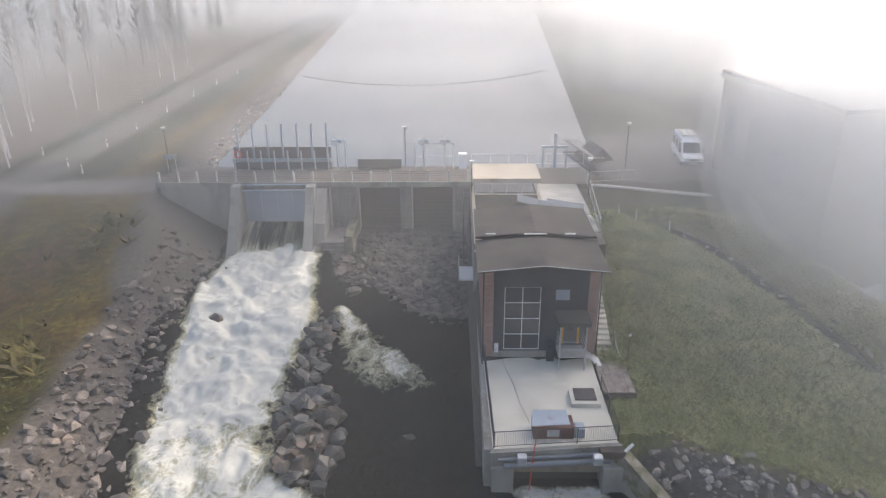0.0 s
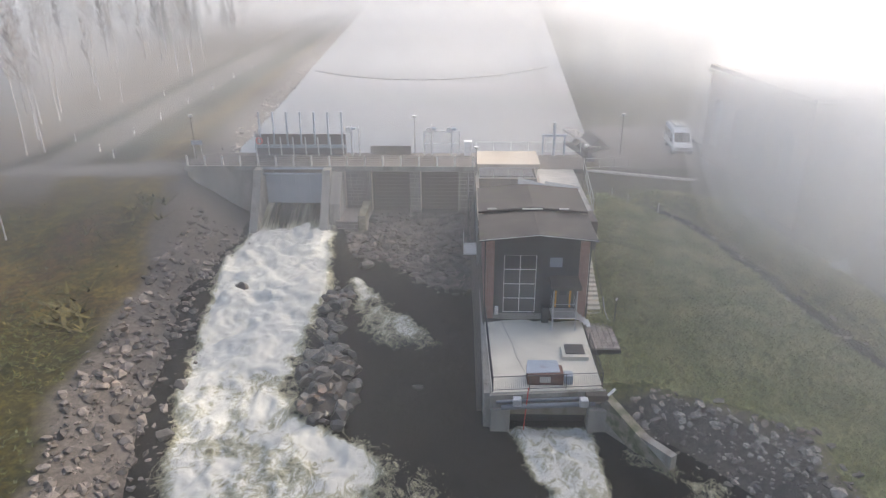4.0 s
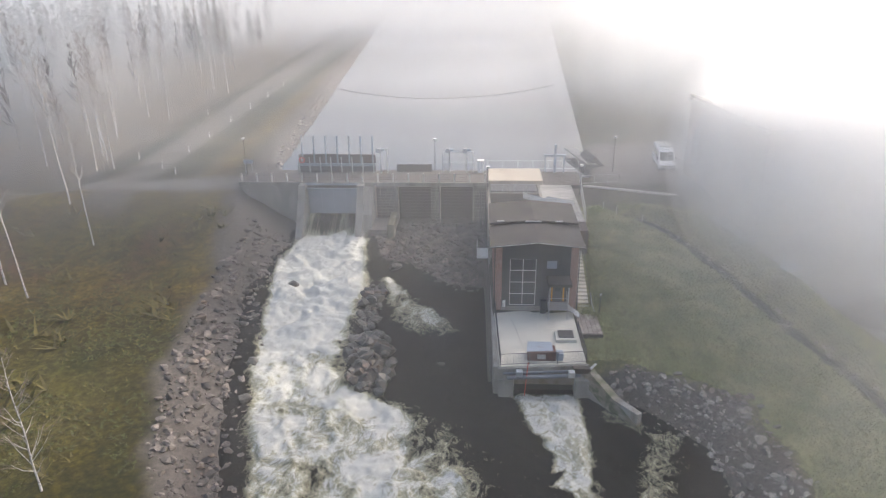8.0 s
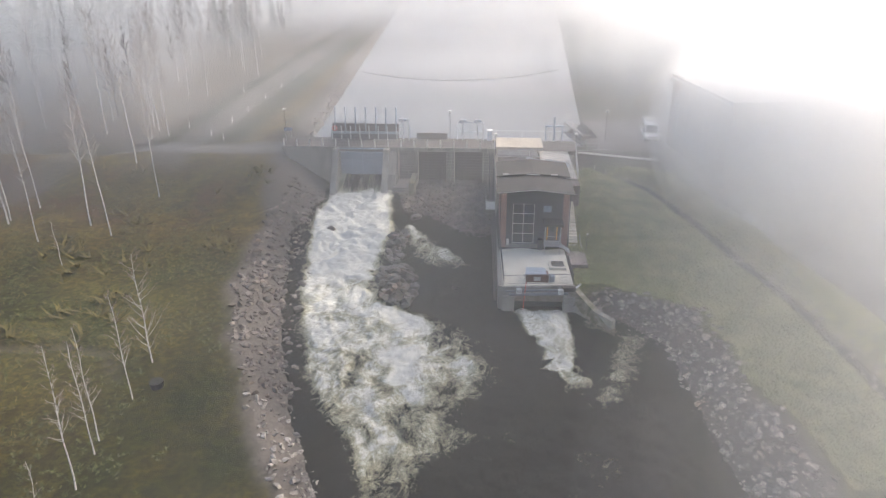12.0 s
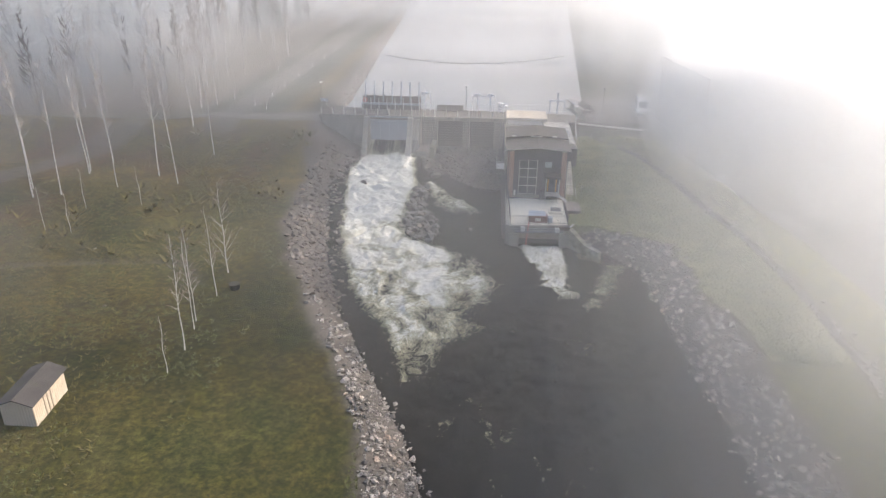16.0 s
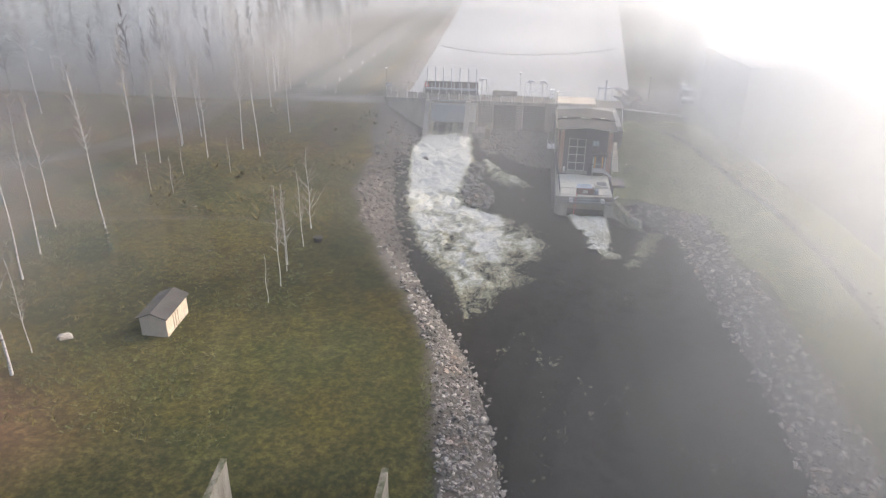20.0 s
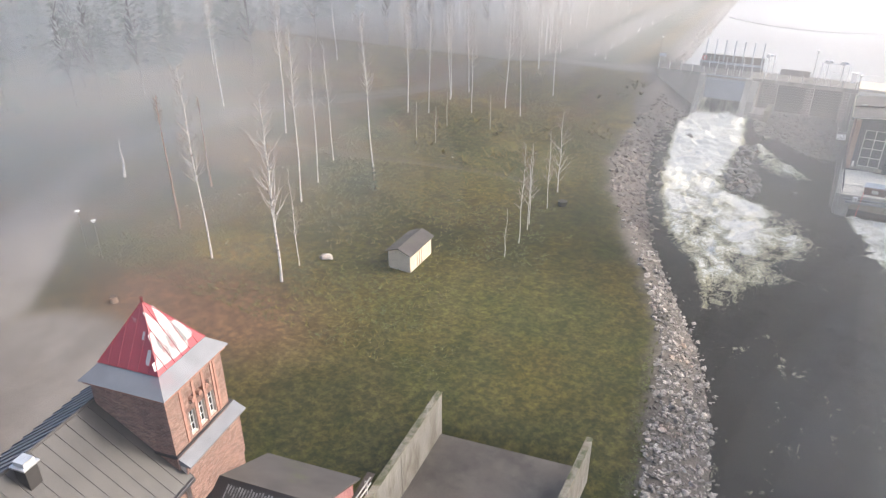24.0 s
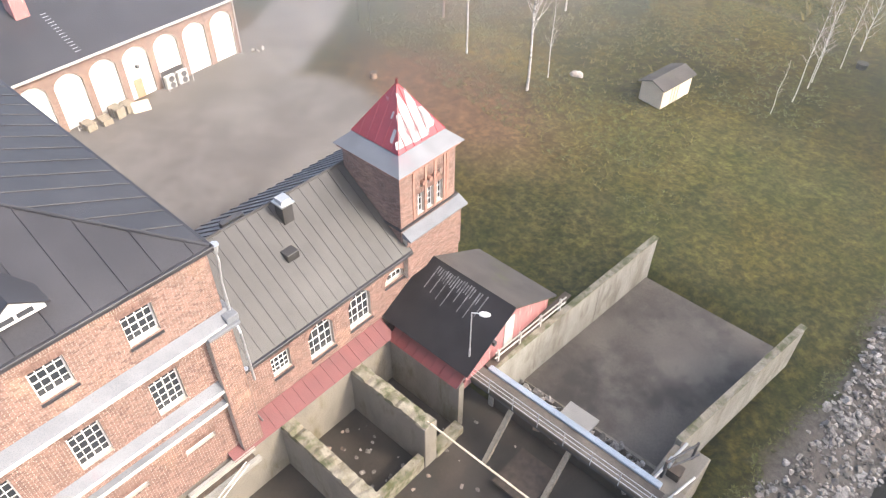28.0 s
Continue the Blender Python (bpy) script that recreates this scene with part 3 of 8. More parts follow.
def gravel(x, y):
    ll = lake_left(y)
    strip = smooth(ll - 6.5, ll - 4.0, x) * smooth(ll + 1, ll, x) * (y > 66) * 0.8
    sx = np.interp(y, STREAM_Y, STREAM_X)
    bed = np.exp(-((x - sx) / 1.1) ** 2) * (y < 59)
    bank = smooth(57.5, 59.0, y) * smooth(63.5, 62.0, y) * (x > 10) * 0.6
    return np.maximum.reduce([stony(x, y), strip, bed * 0.9, bank, ditch(x, y) * 0.7])


def road(x, y):
    e = (fbm(x, y, 5.0, 21) - 0.5) * 1.6
    # lane along the lake, its junction with the dam, the yard by the works and the lane that leaves it
    lane = smooth(-47.3 + e, -46.3 + e, x) * smooth(-41.0 + e, -42.0 + e, x) * smooth(56, 60, y) * 0.6
    fork = smooth(61.5 + e, 62.8 + e, y) * smooth(67.0 + e, 65.8 + e, y) * smooth(-75, -70, x) * smooth(-28.5, -29.5, x)
    van = smooth(62.8 + e, 64.5 + e, y) * smooth(13.0, 14.5, x) * smooth(84 + e, 80 + e, y) * smooth(60, 50, x)
    d = np.hypot((x + 50.0) / 9.5, (y + 45.0) / 15.0)
    yard = smooth(1.22 + e * 0.08, 0.98 + e * 0.08, d) + smooth(-57.5 + e, -56.0 + e, x) * smooth(-37, -39, x) * (y < -40)
    cx = np.interp(y, [-40, -30, -20, -5, 20, 40, 64], [-58, -63, -72, -84, -84, -70, -56])
    near = smooth(-8, -26, y)
    away = smooth(3.6 + 3.2 * near + e, 2.2 + 2.6 * near + e, np.abs(x - cx)) * (y > -44) * (y < 64) * (0.5 + 0.5 * near)
    return np.maximum.reduce([lane, fork, van, yard, away])


def dry(x, y):
    n = fbm(x, y, 9.0, 31)
    west = smooth(-24, -34, x) * smooth(0.40, 0.56, n) * smooth(-22, -12, y) * smooth(66, 56, y)
    crest = smooth(-38, -34, x) * smooth(-30, -33, x) * (y > 64) * 0.8
    yellow = np.exp(-((x + 50) / 7) ** 2 - ((y + 14) / 4.5) ** 2) * 1.3
    slope = smooth(34, 46, y) * smooth(66, 60, y) * smooth(-22, -26, x) * (0.5 + 0.6 * n)
    return np.maximum.reduce([west * 0.30, crest, yellow * 0.8, slope])


def litter(x, y):
    n = fbm(x, y, 6.0, 41)
    a = np.exp(-((x + 45) / 10) ** 2 - ((y + 23) / 5.5) ** 2) * 1.7
    b = smooth(-50, -58, x) * smooth(0.4, 0.6, n) * 0.45
    c = smooth(-48, -52, x) * smooth(64, 70, y) * 0.35
    d = smooth(-30, -38, x) * smooth(40, 52, y) * smooth(62, 54, y) * smooth(0.4, 0.6, n)
    return np.maximum.reduce([a, b, c, d])


def lit_lush(x, y):
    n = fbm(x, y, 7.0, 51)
    # a: east bank with sunlight painted in; b, c: greener meadow and lawn
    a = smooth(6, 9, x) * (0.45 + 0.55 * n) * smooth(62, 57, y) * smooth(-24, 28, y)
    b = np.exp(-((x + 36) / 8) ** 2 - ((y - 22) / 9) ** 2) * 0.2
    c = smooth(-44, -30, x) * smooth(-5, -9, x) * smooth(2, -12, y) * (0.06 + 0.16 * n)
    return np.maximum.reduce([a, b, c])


def ditch(x, y):
    """A shallow drain across the meadow."""
    yc = np.interp(x, [-72, -57, -43, -36, -32, -29.5], [12.0, 13.6, 17.0, 18.2, 17.0, 13.2])
    return np.exp(-((y - yc) / 0.55) ** 2) * smooth(-74, -70, x) * smooth(-28.5, -30.5, x)


def rough_land(x, y):
    z = land(x, y) - 0.4 * ditch(x, y)
    hide = 1 - road(x, y)
    return z + hide * ((fbm(x, y, 2.2, 61) - 0.5) * 0.22 + (fbm(x, y, 0.7, 71, 2) - 0.5) * 0.10)


# the works stand in their own frame: x towards the river, y along the facade
WORKS = pose(-23.23, -44.22, 0, 0, 0, 10.5)
_c, _sn = math.cos(radians(10.5)), math.sin(radians(10.5))


def works_xy(x, y):
    dx, dy = np.asarray(x) + 23.23, np.asarray(y) + 44.22
    return dx * _c + dy * _sn, -dx * _sn + dy * _c


def dug(x, y):
    """The ground with the basins of the works dug out."""
    z = rough_land(x, y)
    a, b = works_xy(x, y)
    pit = smooth(-0.4, 0.2, a) * smooth(17.2, 16.6, a) * smooth(2.6, 2.0, b) * (b > -40)
    z = z * (1 - pit) + 0.6 * pit
    pad = smooth(5.8, 6.4, a) * smooth(16.6, 16.0, a) * smooth(1.5, 2.2, b) * smooth(17.6, 17.0, b)
    return np.where(pad > 0, np.minimum(z, z * (1 - pad) + 0.3 * pad), z)


gx, gy = grid_lines(-95, 60, 0.75, 2400), grid_lines(-75, 150, 0.75, 2400)
ground = sheet("ground", gx, gy, dug, M["ground"], {"gravel": gravel, "road": road, "dry": dry, "litter": litter, "lit_lush": lit_lush})
tagged(ground, "grassy river banks with gravel, mown lawn and fallen leaves", "ground", kind="structure")

# ---------------------------------------------------------------- water



def river_level(x, y):
    fall = 1.75 * smooth(26, 58, y) * smooth(-10.2, -12.4, x)
    side = 0.45 * smooth(36, 46, y) * smooth(-12.4, -10.2, x) * smooth(0, -9, x)
    return RIVER_Z + np.maximum(fall, side)


FALL_Y = [-4, 1.5, 3.6, 6, 9, 10, 13, 16, 18, 20, 23.4, 26, 28.7, 30, 33, 40, 47, 54, 61]
FALL_R = [-6.5, -5.0, -5.6, -4.5, -2.3, -1.6, -4.6, -1.2, -1.5, -3.2, -3.8, -5.0, -9.2, -10.6, -11.9, -11.8, -11.4, -12.6, -13.6]
FALL_L = [-7.0, -8.2, -8.6, -9.4, -10.4, -10.8, -13.2, -14.8, -15.6, -16.2, -17.0, -17.8, -18.4, -18.9, -19.4, -20.4, -21.4, -21.4, -21.4]


def ridged(x, y, scale, seed):
    """Thin branching crests: 1 on a crest, 0 between."""
    return 1 - np.abs(2 * fbm(x, y, scale, seed, 4) - 1) * 2.2


def swirl(x, y):
    """The plane bent by eddies, drawn out along the stream."""
    u = x + (fbm(x, y, 3.4, 201) - 0.5) * 3.6 + (fbm(x, y, 1.3, 203) - 0.5) * 1.1
    v = y + (fbm(x, y, 3.4, 205) - 0.5) * 3.6 + (fbm(x, y, 1.3, 207) - 0.5) * 1.1
    return u, v


def foam(x, y):
    u, v = swirl(x, y)
    n, big = fbm(u, v, 2.2, 81), fbm(x, y * 0.6, 5.0, 83)
    web = np.clip(ridged(u, v * 0.7, 2.4, 85), -0.6, 1)
    wob = ((big - 0.5) * 4.0 + (n - 0.5) * 3.5) * smooth(36, 20, y) + (n - 0.5) * 1.8
    l, r = np.interp(y, FALL_Y, FALL_L) + (n - 0.5) * 1.4, np.interp(y, FALL_Y, FALL_R) + wob
    soft_ = 1.0 + 2.6 * smooth(30, 8, y)
    inner = smooth(l - 0.9, l + 0.9, x) * smooth(r + soft_, r - 1.4 * soft_, x)
    halo = smooth(l - 1.4, l + 0.6, x) * smooth(r + 4.0, r - 0.5, x)
    power = np.interp(y, [-5, 1, 6, 12, 20, 28, 36, 46, 57], [0.0, 0.36, 0.50, 0.62, 0.76, 0.90, 1.02, 1.10, 1.15])
    broken = smooth(46, 14, y)
    main = inner * np.clip(power + web * (0.10 + 0.26 * broken) + (n - 0.5) * (0.34 + 0.45 * broken) - 0.10 * broken, 0, 1.2)
    main = np.maximum(main, halo * np.clip(0.30 + 0.30 * web, 0, 0.6) * smooth(-4, 6, y) * smooth(44, 30, y))
    # the fan of broken water beside the islet: streaks between stones
    k = np.clip((49.0 - y) / 10.5, 0, 1.2)
    cx, hw = -9.9 + 5.6 * k, 0.9 + 2.9 * k
    lines = ridged(u + 0.55 * v, (v - 0.55 * u) * 0.45, 1.6, 87)
    side = smooth(1.2, 0.2, np.abs(x - cx - (n - 0.5) * 2.4) / hw) * np.clip(0.78 - 0.30 * k + lines * 0.30 + (n - 0.5) * 0.7, 0, 1) * smooth(1.2, 0.85, k) * smooth(50.2, 48.4, y) * (x > -12.0)
    k = np.clip((29.2 - y) / 12.0, 0, 1.4)
    l, r = 2.4 + 3.5 * k + (n - 0.5) * 3.0 * k, 7.3 + 0.5 * k + (n - 0.5) * 3.4 * k
    out = smooth(l - 0.5, l + 0.4, x) * smooth(r + 0.7, r - 0.3, x) * smooth(29.6, 29.2, y) * smooth(14.0, 18.5, y)
    out = out * np.clip(0.98 - 0.30 * k + (web - 0.2) * 0.3 * k, 0, 1)
    arc = np.interp(y, [13, 16, 20, 24, 26.5], [9.0, 10.0, 11.4, 13.2, 14.6])
    tail = 0.56 * smooth(2.4, 0.3, np.abs(x - arc + (n - 0.5) * 3)) * smooth(12.5, 15, y) * smooth(27, 25.5, y) * smooth(-0.05, 0.75, web)
    far = 0.52 * smooth(1.3, 0.2, np.abs(y - 26.4 + (x - 9) * 0.25 + (n - 0.5) * 2.4)) * smooth(8, 9.5, x) * smooth(15, 13.5, x) * smooth(-0.1, 0.6, web)
    drift = 0.40 * smooth(0.78, 0.97, ridged(u * 1.3, v * 0.6, 2.6, 95)) * smooth(34, 10, y) * smooth(0.45, 0.62, big)
    # unbroken water lifted slightly: its pale flecks are painted glints on ripples
    calm = 0.10 * smooth(36, 22, y) * (0.4 + 1.2 * big)
    return np.maximum.reduce([main, side, out, tail, far, drift, calm])


def river_height(x, y):
    f = foam(x, y)
    u, v = swirl(x, y)
    wild = smooth(0.25, 0.7, f)
    boil = (fbm(u, v * 0.8, 1.7, 101, 4) - 0.5) * 0.95 + ridged(u, v * 0.7, 2.4, 85) * 0.10 + (fbm(x, y, 0.7, 111) - 0.5) * 0.34
    return river_level(x, y) + wild * boil + (fbm(x, y * 0.7, 1.6, 121) - 0.5) * 0.10


rx = np.r_[np.arange(-24, 9.0, 0.17), np.arange(9.0, 18.1, 0.34), np.arange(19, 40, 2.0)]
ry = np.r_[np.arange(-400, -80, 12.0), np.arange(-80, -6, 0.5), np.arange(-6, 59.6, 0.17)]
river = sheet("water", rx, ry, river_height, M["water"], {"foam": foam}, keep=lambda x, y: ((x < 1.35) | (y < 30.2)) & (x < np.interp(y, RIGHT_Y, RIGHT_WATER) + 3.0))
tagged(river, "dark peaty river water broken into white foaming rapids", "water", kind="structure")

lx = np.linspace(0, 1, 24)
ly = np.r_[np.arange(66.6, 140, 2.0), np.arange(140, 600, 20.0)]
LX, LY = np.meshgrid(lx, ly)
lake_x = (lake_left(LY) - 2.0) * (1 - LX) + (lake_right(LY) + 2.0) * LX
bm = bmesh.new()
rows = [[bm.verts.new((lake_x[j, i], LY[j, i], LAKE_Z)) for i in range(len(lx))] for j in range(len(ly))]
for j in range(len(ly) - 1):
    for i in range(len(lx) - 1):
        bm.faces.new((rows[j][i], rows[j][i + 1], rows[j + 1][i + 1], rows[j + 1][i]))
tagged(new("water_lake", finish("water_lake", bm, M["calm"], True)), "still grey reservoir water behind the dam", "water", kind="structure")
pond = sheet("water_pond", np.arange(30, 75, 1.5), np.arange(-60, 54, 1.5), lambda x, y: POND_Z + 0 * x, M["calm"], keep=lambda x, y: x > np.interp(y, STREAM_Y, STREAM_X) + 5.0)
tagged(pond, "pale still pond water beyond the grassy bank", "water", kind="structure")


def stream_strip():
    ys = np.arange(-30, 58, 0.5)
    xs, zs = np.interp(ys, STREAM_Y, STREAM_X), np.interp(ys, STREAM_Y, STREAM_Z)
    b = bmesh.new()
    last = None
    for x, y, z in zip(xs, ys, zs):
        w = 0.4 + 0.2 * math.sin(y * 1.3)
        now = (b.verts.new((x - w, y - 0.2, z + 0.02)), b.verts.new((x + w, y + 0.2, z + 0.02)))
        if last:
            b.faces.new((last[0], last[1], now[1], now[0]))
        last = now
    me = finish("water_brook", b, M["water"], True)
    a = me.attributes.new("foam", "FLOAT", "POINT")
    a.data.foreach_set("value", np.repeat(0.30 + 0.22 * np.sin(ys * 0.9) * (ys > 20), 2).astype(np.float32))
    return new("water_brook", me)


tagged(stream_strip(), "narrow brook with small riffles through the lawn", "water", kind="structure")

# ---------------------------------------------------------------- mist
def mist(name, bm, density, label):
    m = bpy.data.materials.new(name)
    m.use_nodes = True
    nt = m.node_tree
    nt.nodes.clear()
    o, v = nt.nodes.new("ShaderNodeOutputMaterial"), nt.nodes.new("ShaderNodeVolumeScatter")
    v.inputs["Color"].default_value = (0.97, 0.975, 0.985, 1)
    v.inputs["Density"].default_value = density
    v.inputs["Anisotropy"].default_value = 0.5
    nt.links.new(v.outputs[0], o.inputs["Volume"])
    ob = new(name, finish(name, bm, m))
    ob.display_type = "WIRE"
    return tagged(ob, label, "fog", kind="stuff")


def puff(centre, radii):
    bm = bmesh.new()
    bmesh.ops.create_icosphere(bm, subdivisions=4, radius=1, matrix=Matrix.LocRotScale(centre, None, radii))
    return bm


def bank(centre, radii, density, label):
    """A fog bank that thins out to its rim: nested soft bodies."""
    for k, share in ((1.0, 0.13), (0.89, 0.17), (0.77, 0.22), (0.62, 0.27), (0.43, 0.34)):
        mist("fog_bank", puff(centre, tuple(r * k for r in radii)), density * share, label)


mist("fog", boxes((-600, 600, -400, 700, -6, 46)), 0.0010, "thin morning fog over the whole valley")
bank((46, 55, 11), (23, 32, 19), 0.12, "dense bank of fog round the brick hall")
bank((31, 52, 12), (12, 18, 14), 0.19, "dense fog drifting before the brick hall")
bank((58, 112, 12), (46, 42, 28), 0.065, "dense bank of fog on the east shore of the reservoir")
bank((64, 38, 8), (40, 50, 18), 0.042, "bank of fog over the east fields")
bank((24, 70, 7), (14, 20, 9), 0.0130, "thin fog round the parked van")
bank((40, 280, 8), (300, 120, 60), 0.0300, "dense bank of fog closing the valley")
bank((6, 118, 6), (60, 36, 16), 0.0135, "bank of fog lying on the reservoir")
bank((-114, 40, 4), (66, 150, 30), 0.0065, "bank of fog lying among the birches")
bank((-90, 120, 6), (60, 80, 26), 0.0080, "bank of fog in the wood")
bank((-50, 62, 6), (44, 32, 16), 0.0075, "thin fog on the slope below the lane")
bank((0, 62, 6), (60, 24, 14), 0.0090, "thin fog over the dam and rapids")
bank((22, 30, 10), (18, 26, 12), 0.0110, "thin fog over the grassy bank")
bank((46, 6, 3), (32, 52, 17), 0.0090, "bank of fog over the pond and the east bank")
bank((0, 24, 6), (30, 28, 10), 0.0030, "thin fog over the rapids")
bank((24, -18, 14), (22, 34, 16), 0.0165, "drifting fog over the lower river")
bank((10, -30, 8), (16, 28, 14), 0.0090, "thin fog low over the river bend")
bank((-2, -18, 20), (18, 12, 8), 0.0045, "drifting wisp of fog over the river bend")
bank((-70, -15, 3), (40, 45, 16), 0.0120, "thin fog over the yard and the lane")


# ---------------------------------------------------------------- stones
def rock_mesh(name, seed, flat=0.7, n=15, material=None):
    r = random.Random(seed)
    bm = bmesh.new()
    for _ in range(n):
        v = Vector((r.gauss(0, 1), r.gauss(0, 1), r.gauss(0, 1))).normalized()
        v *= r.uniform(0.85, 1.08)
        bm.verts.new((v.x * 0.58, v.y * 0.46, v.z * 0.46 * flat))
    res = bmesh.ops.convex_hull(bm, input=bm.verts[:])
    bmesh.ops.delete(bm, geom=[v for v in bm.verts if not v.link_faces], context="VERTS")
    bmesh.ops.bevel(bm, geom=[e for e in bm.edges], offset=0.035, segments=1, affect="EDGES") if material is None else None
    return finish(name, bm, material)


ROCKS = [rock_mesh("stone", 100 + i, 0.6 + 0.05 * (i % 6), 13 + i % 4, M["rock_one"]) for i in range(10)]
BROWN = [rock_mesh("stone", 100 + i, 0.6 + 0.05 * (i % 6), 13 + i % 4, M["rock_brown_one"]) for i in range(10)]
WET = [rock_mesh("boulder", 200 + i, 0.75 + 0.04 * (i % 5), 20, M["rock_wet"]) for i in range(8)]


def arrays(me):
    co = np.empty(len(me.vertices) * 3, np.float32)
    me.vertices.foreach_get("co", co)
    return co.reshape(-1, 3), [list(p.vertices) for p in me.polygons]


ROCK_ARRAYS = [arrays(me) for me in ROCKS]


def stones(name, label, places, part_if, most=300, variants=None, part_name="stone", joined_mat=None):
    """Loose stones: those in the nearest stretch as parts, the rest joined. places: (x, y, z, size)."""
    rs = random.Random(len(places))
    variants = variants or ROCKS
    base = thing(name, label, "stones", kind="structure")
    co, faces, n, used = [], [], 0, 0
    for x, y, z, size in places:
        e = Euler((rs.uniform(-0.5, 0.5), rs.uniform(-0.5, 0.5), rs.uniform(0, 6.28)))
        sc = Vector((size * rs.uniform(0.8, 1.25), size * rs.uniform(0.8, 1.2), size * rs.uniform(0.75, 1.15)))
        m = Matrix.LocRotScale((x, y, z + size * 0.12), e, sc)
        k = rs.randrange(len(variants))
        if used < most and part_if(x, y):
            sub(part_name, variants[k], base, m)
            used += 1
            continue
        c, f = ROCK_ARRAYS[k % len(ROCK_ARRAYS)]
        mm = np.array(m)
        co.append(c @ mm[:3, :3].T + mm[:3, 3])
        faces += [[i + n for i in p] for p in f]
        n += len(c)
    if co:
        me = bpy.data.meshes.new(name + "_rest")
        me.from_pydata(np.concatenate(co).tolist(), [], faces)
        me.materials.append(joined_mat or M["rock"])
        ob = new("stone_rest", me)
        ob.parent = base
        tagged(ob, kind="stuff")
    return base


def scatter(n, x0, x1, y0, y1, ok, sizes, seed):
    rs = np.random.RandomState(seed)
    x, y = rs.uniform(x0, x1, n), rs.uniform(y0, y1, n)
    keep = ok(x, y, rs)
    x, y = x[keep], y[keep]
    z = land(x, y)
    lo, hi = sizes
    s = lo + (hi - lo) * rs.rand(len(x)) ** 2.2
    return list(zip(x.tolist(), y.tolist(), z.tolist(), s.tolist()))


def on_left_shore(x, y, rs):
    lw, lg = np.interp(y, LEFT_Y, LEFT_WATER), np.interp(y, LEFT_Y, LEFT_GRASS)
    k = (x - lg) / np.maximum(lw - lg, 0.1)
    return (k > 0.05 + 0.3 * smooth(44, 56, y) - 0.1 * rs.rand(len(x))) & (k < 1.05) & (y < 57) & ~((y > 40) & (k < 0.6) & (rs.rand(len(x)) < 0.35))


def on_right_shore(x, y, rs):
    rw, rt = np.interp(y, RIGHT_Y, RIGHT_WATER), np.interp(y, RIGHT_TOP_Y, RIGHT_TOP)
    return (x > rw - 0.4) & (x < rt + 0.6 * rs.randn(len(x))) & (y < 31.2) & ~((x < 9.6) & (y > 28.0)) 


def on_apron(x, y, rs):
    return (y > apron_foot(x) + 0.6 * np.sin(x * 1.7)) & (y < 61.4) & (x > -12.9 + (y > 56) * 1.0) & (x < 0.6) & ~((y > 57.5) & (x < -9.6))


left = scatter(14500, -30, -2, -62, 57, on_left_shore, (0.24, 0.78), 5) 
left = [(x, y, z, s * (0.9 + 0.4 * float(smooth(10, 38, y)) * (s > 0.45))) for x, y, z, s in left]
left += scatter(6500, -12, 0, -48, 4, on_left_shore, (0.18, 0.52), 15)
left = [(x, y, z, s * (0.92 if y < 0 else 1.0)) for x, y, z, s in left]
stones("stone_bank_rapids", "damp brown boulders heaped along the rapids", [p for p in left if p[1] >= 12], lambda x, y: y < 20, joined_mat=M["rock_brown"], variants=BROWN)
stones("stone_bank_west", "grey and brown riprap stones along the grassy shore", [p for p in left if p[1] < 12], lambda x, y: -34 < y < -24 and x > -7)
stones("stone_bank_east", "grey riprap stones sloping into the river by the powerhouse", scatter(9500, 7, 26, -42, 31, on_right_shore, (0.2, 0.72), 6), lambda x, y: y > 25.5)
stones("stone_apron", "heaped field stones below the sluice openings", scatter(4200, -13, 1, 42, 61.5, on_apron, (0.35, 1.15), 7), lambda x, y: y < 47.5, variants=WET, joined_mat=M["rock_damp"])


def on_islet(x, y, rs):
    a = np.hypot((x + 9.6 + 0.15 * (y - 34)) / 2.0, (y - 33.8) / 5.0) < 1.0
    b = np.hypot((x + 10.6) / 1.0, (y - 43.0) / 4.2) < 1.0
    return a | b


islet = scatter(430, -12.5, -6.5, 28, 48.5, on_islet, (0.55, 1.5), 8)
islet = [(x, y, max(z, RIVER_Z - 0.1 + 0.5 * float(smooth(40, 47, y))) + 0.1, s) for x, y, z, s in islet]
stones("boulder_islet", "wet dark boulders heaped between rapids and calm water", islet, lambda x, y: True, variants=WET, part_name="boulder")
lone = [(-15.2, 41.8, -0.05, 1.3), (-18.9, 46.0, 0.6, 1.2), (-3.5, 33.6, -0.75, 0.9), (-9.2, 51.0, 0.35, 1.5), (-13.4, 44.0, 0.1, 1.0), (-19.5, 33.0, -0.3, 1.3), (-18.6, 28.0, -0.5, 1.1)]
for x, y, z, s in lone:
    r = new("boulder", WET[int(s * 10) % 8])
    r.matrix_basis = Matrix.LocRotScale((x, y, z), Euler((0.2, 0.1, x)), (s, s, s * 0.8))
    tagged(r, "single wet dark boulder standing in the foaming water", "boulder", group="boulders in the rapids")
# the shore stones on the reservoir's west bank and in the brook
def on_lake(x, y, rs):
    ll = lake_left(y)
    return (x > ll - 3.4) & (x < ll + 0.4)


stones("stone_bank_lake", "grey stones along the edge of the reservoir", [(x, y, z, s) for x, y, z, s in scatter(2600, -36, -22, 67, 140, on_lake, (0.25, 0.6), 9)], lambda x, y: False)
brook = [(float(np.interp(y, STREAM_Y, STREAM_X)) + random.uniform(-1.6, 1.6), y, float(np.interp(y, STREAM_Y, STREAM_Z)) + random.uniform(0, 0.15), random.uniform(0.2, 0.6)) for y in np.arange(-20, 57, 0.35).tolist()]
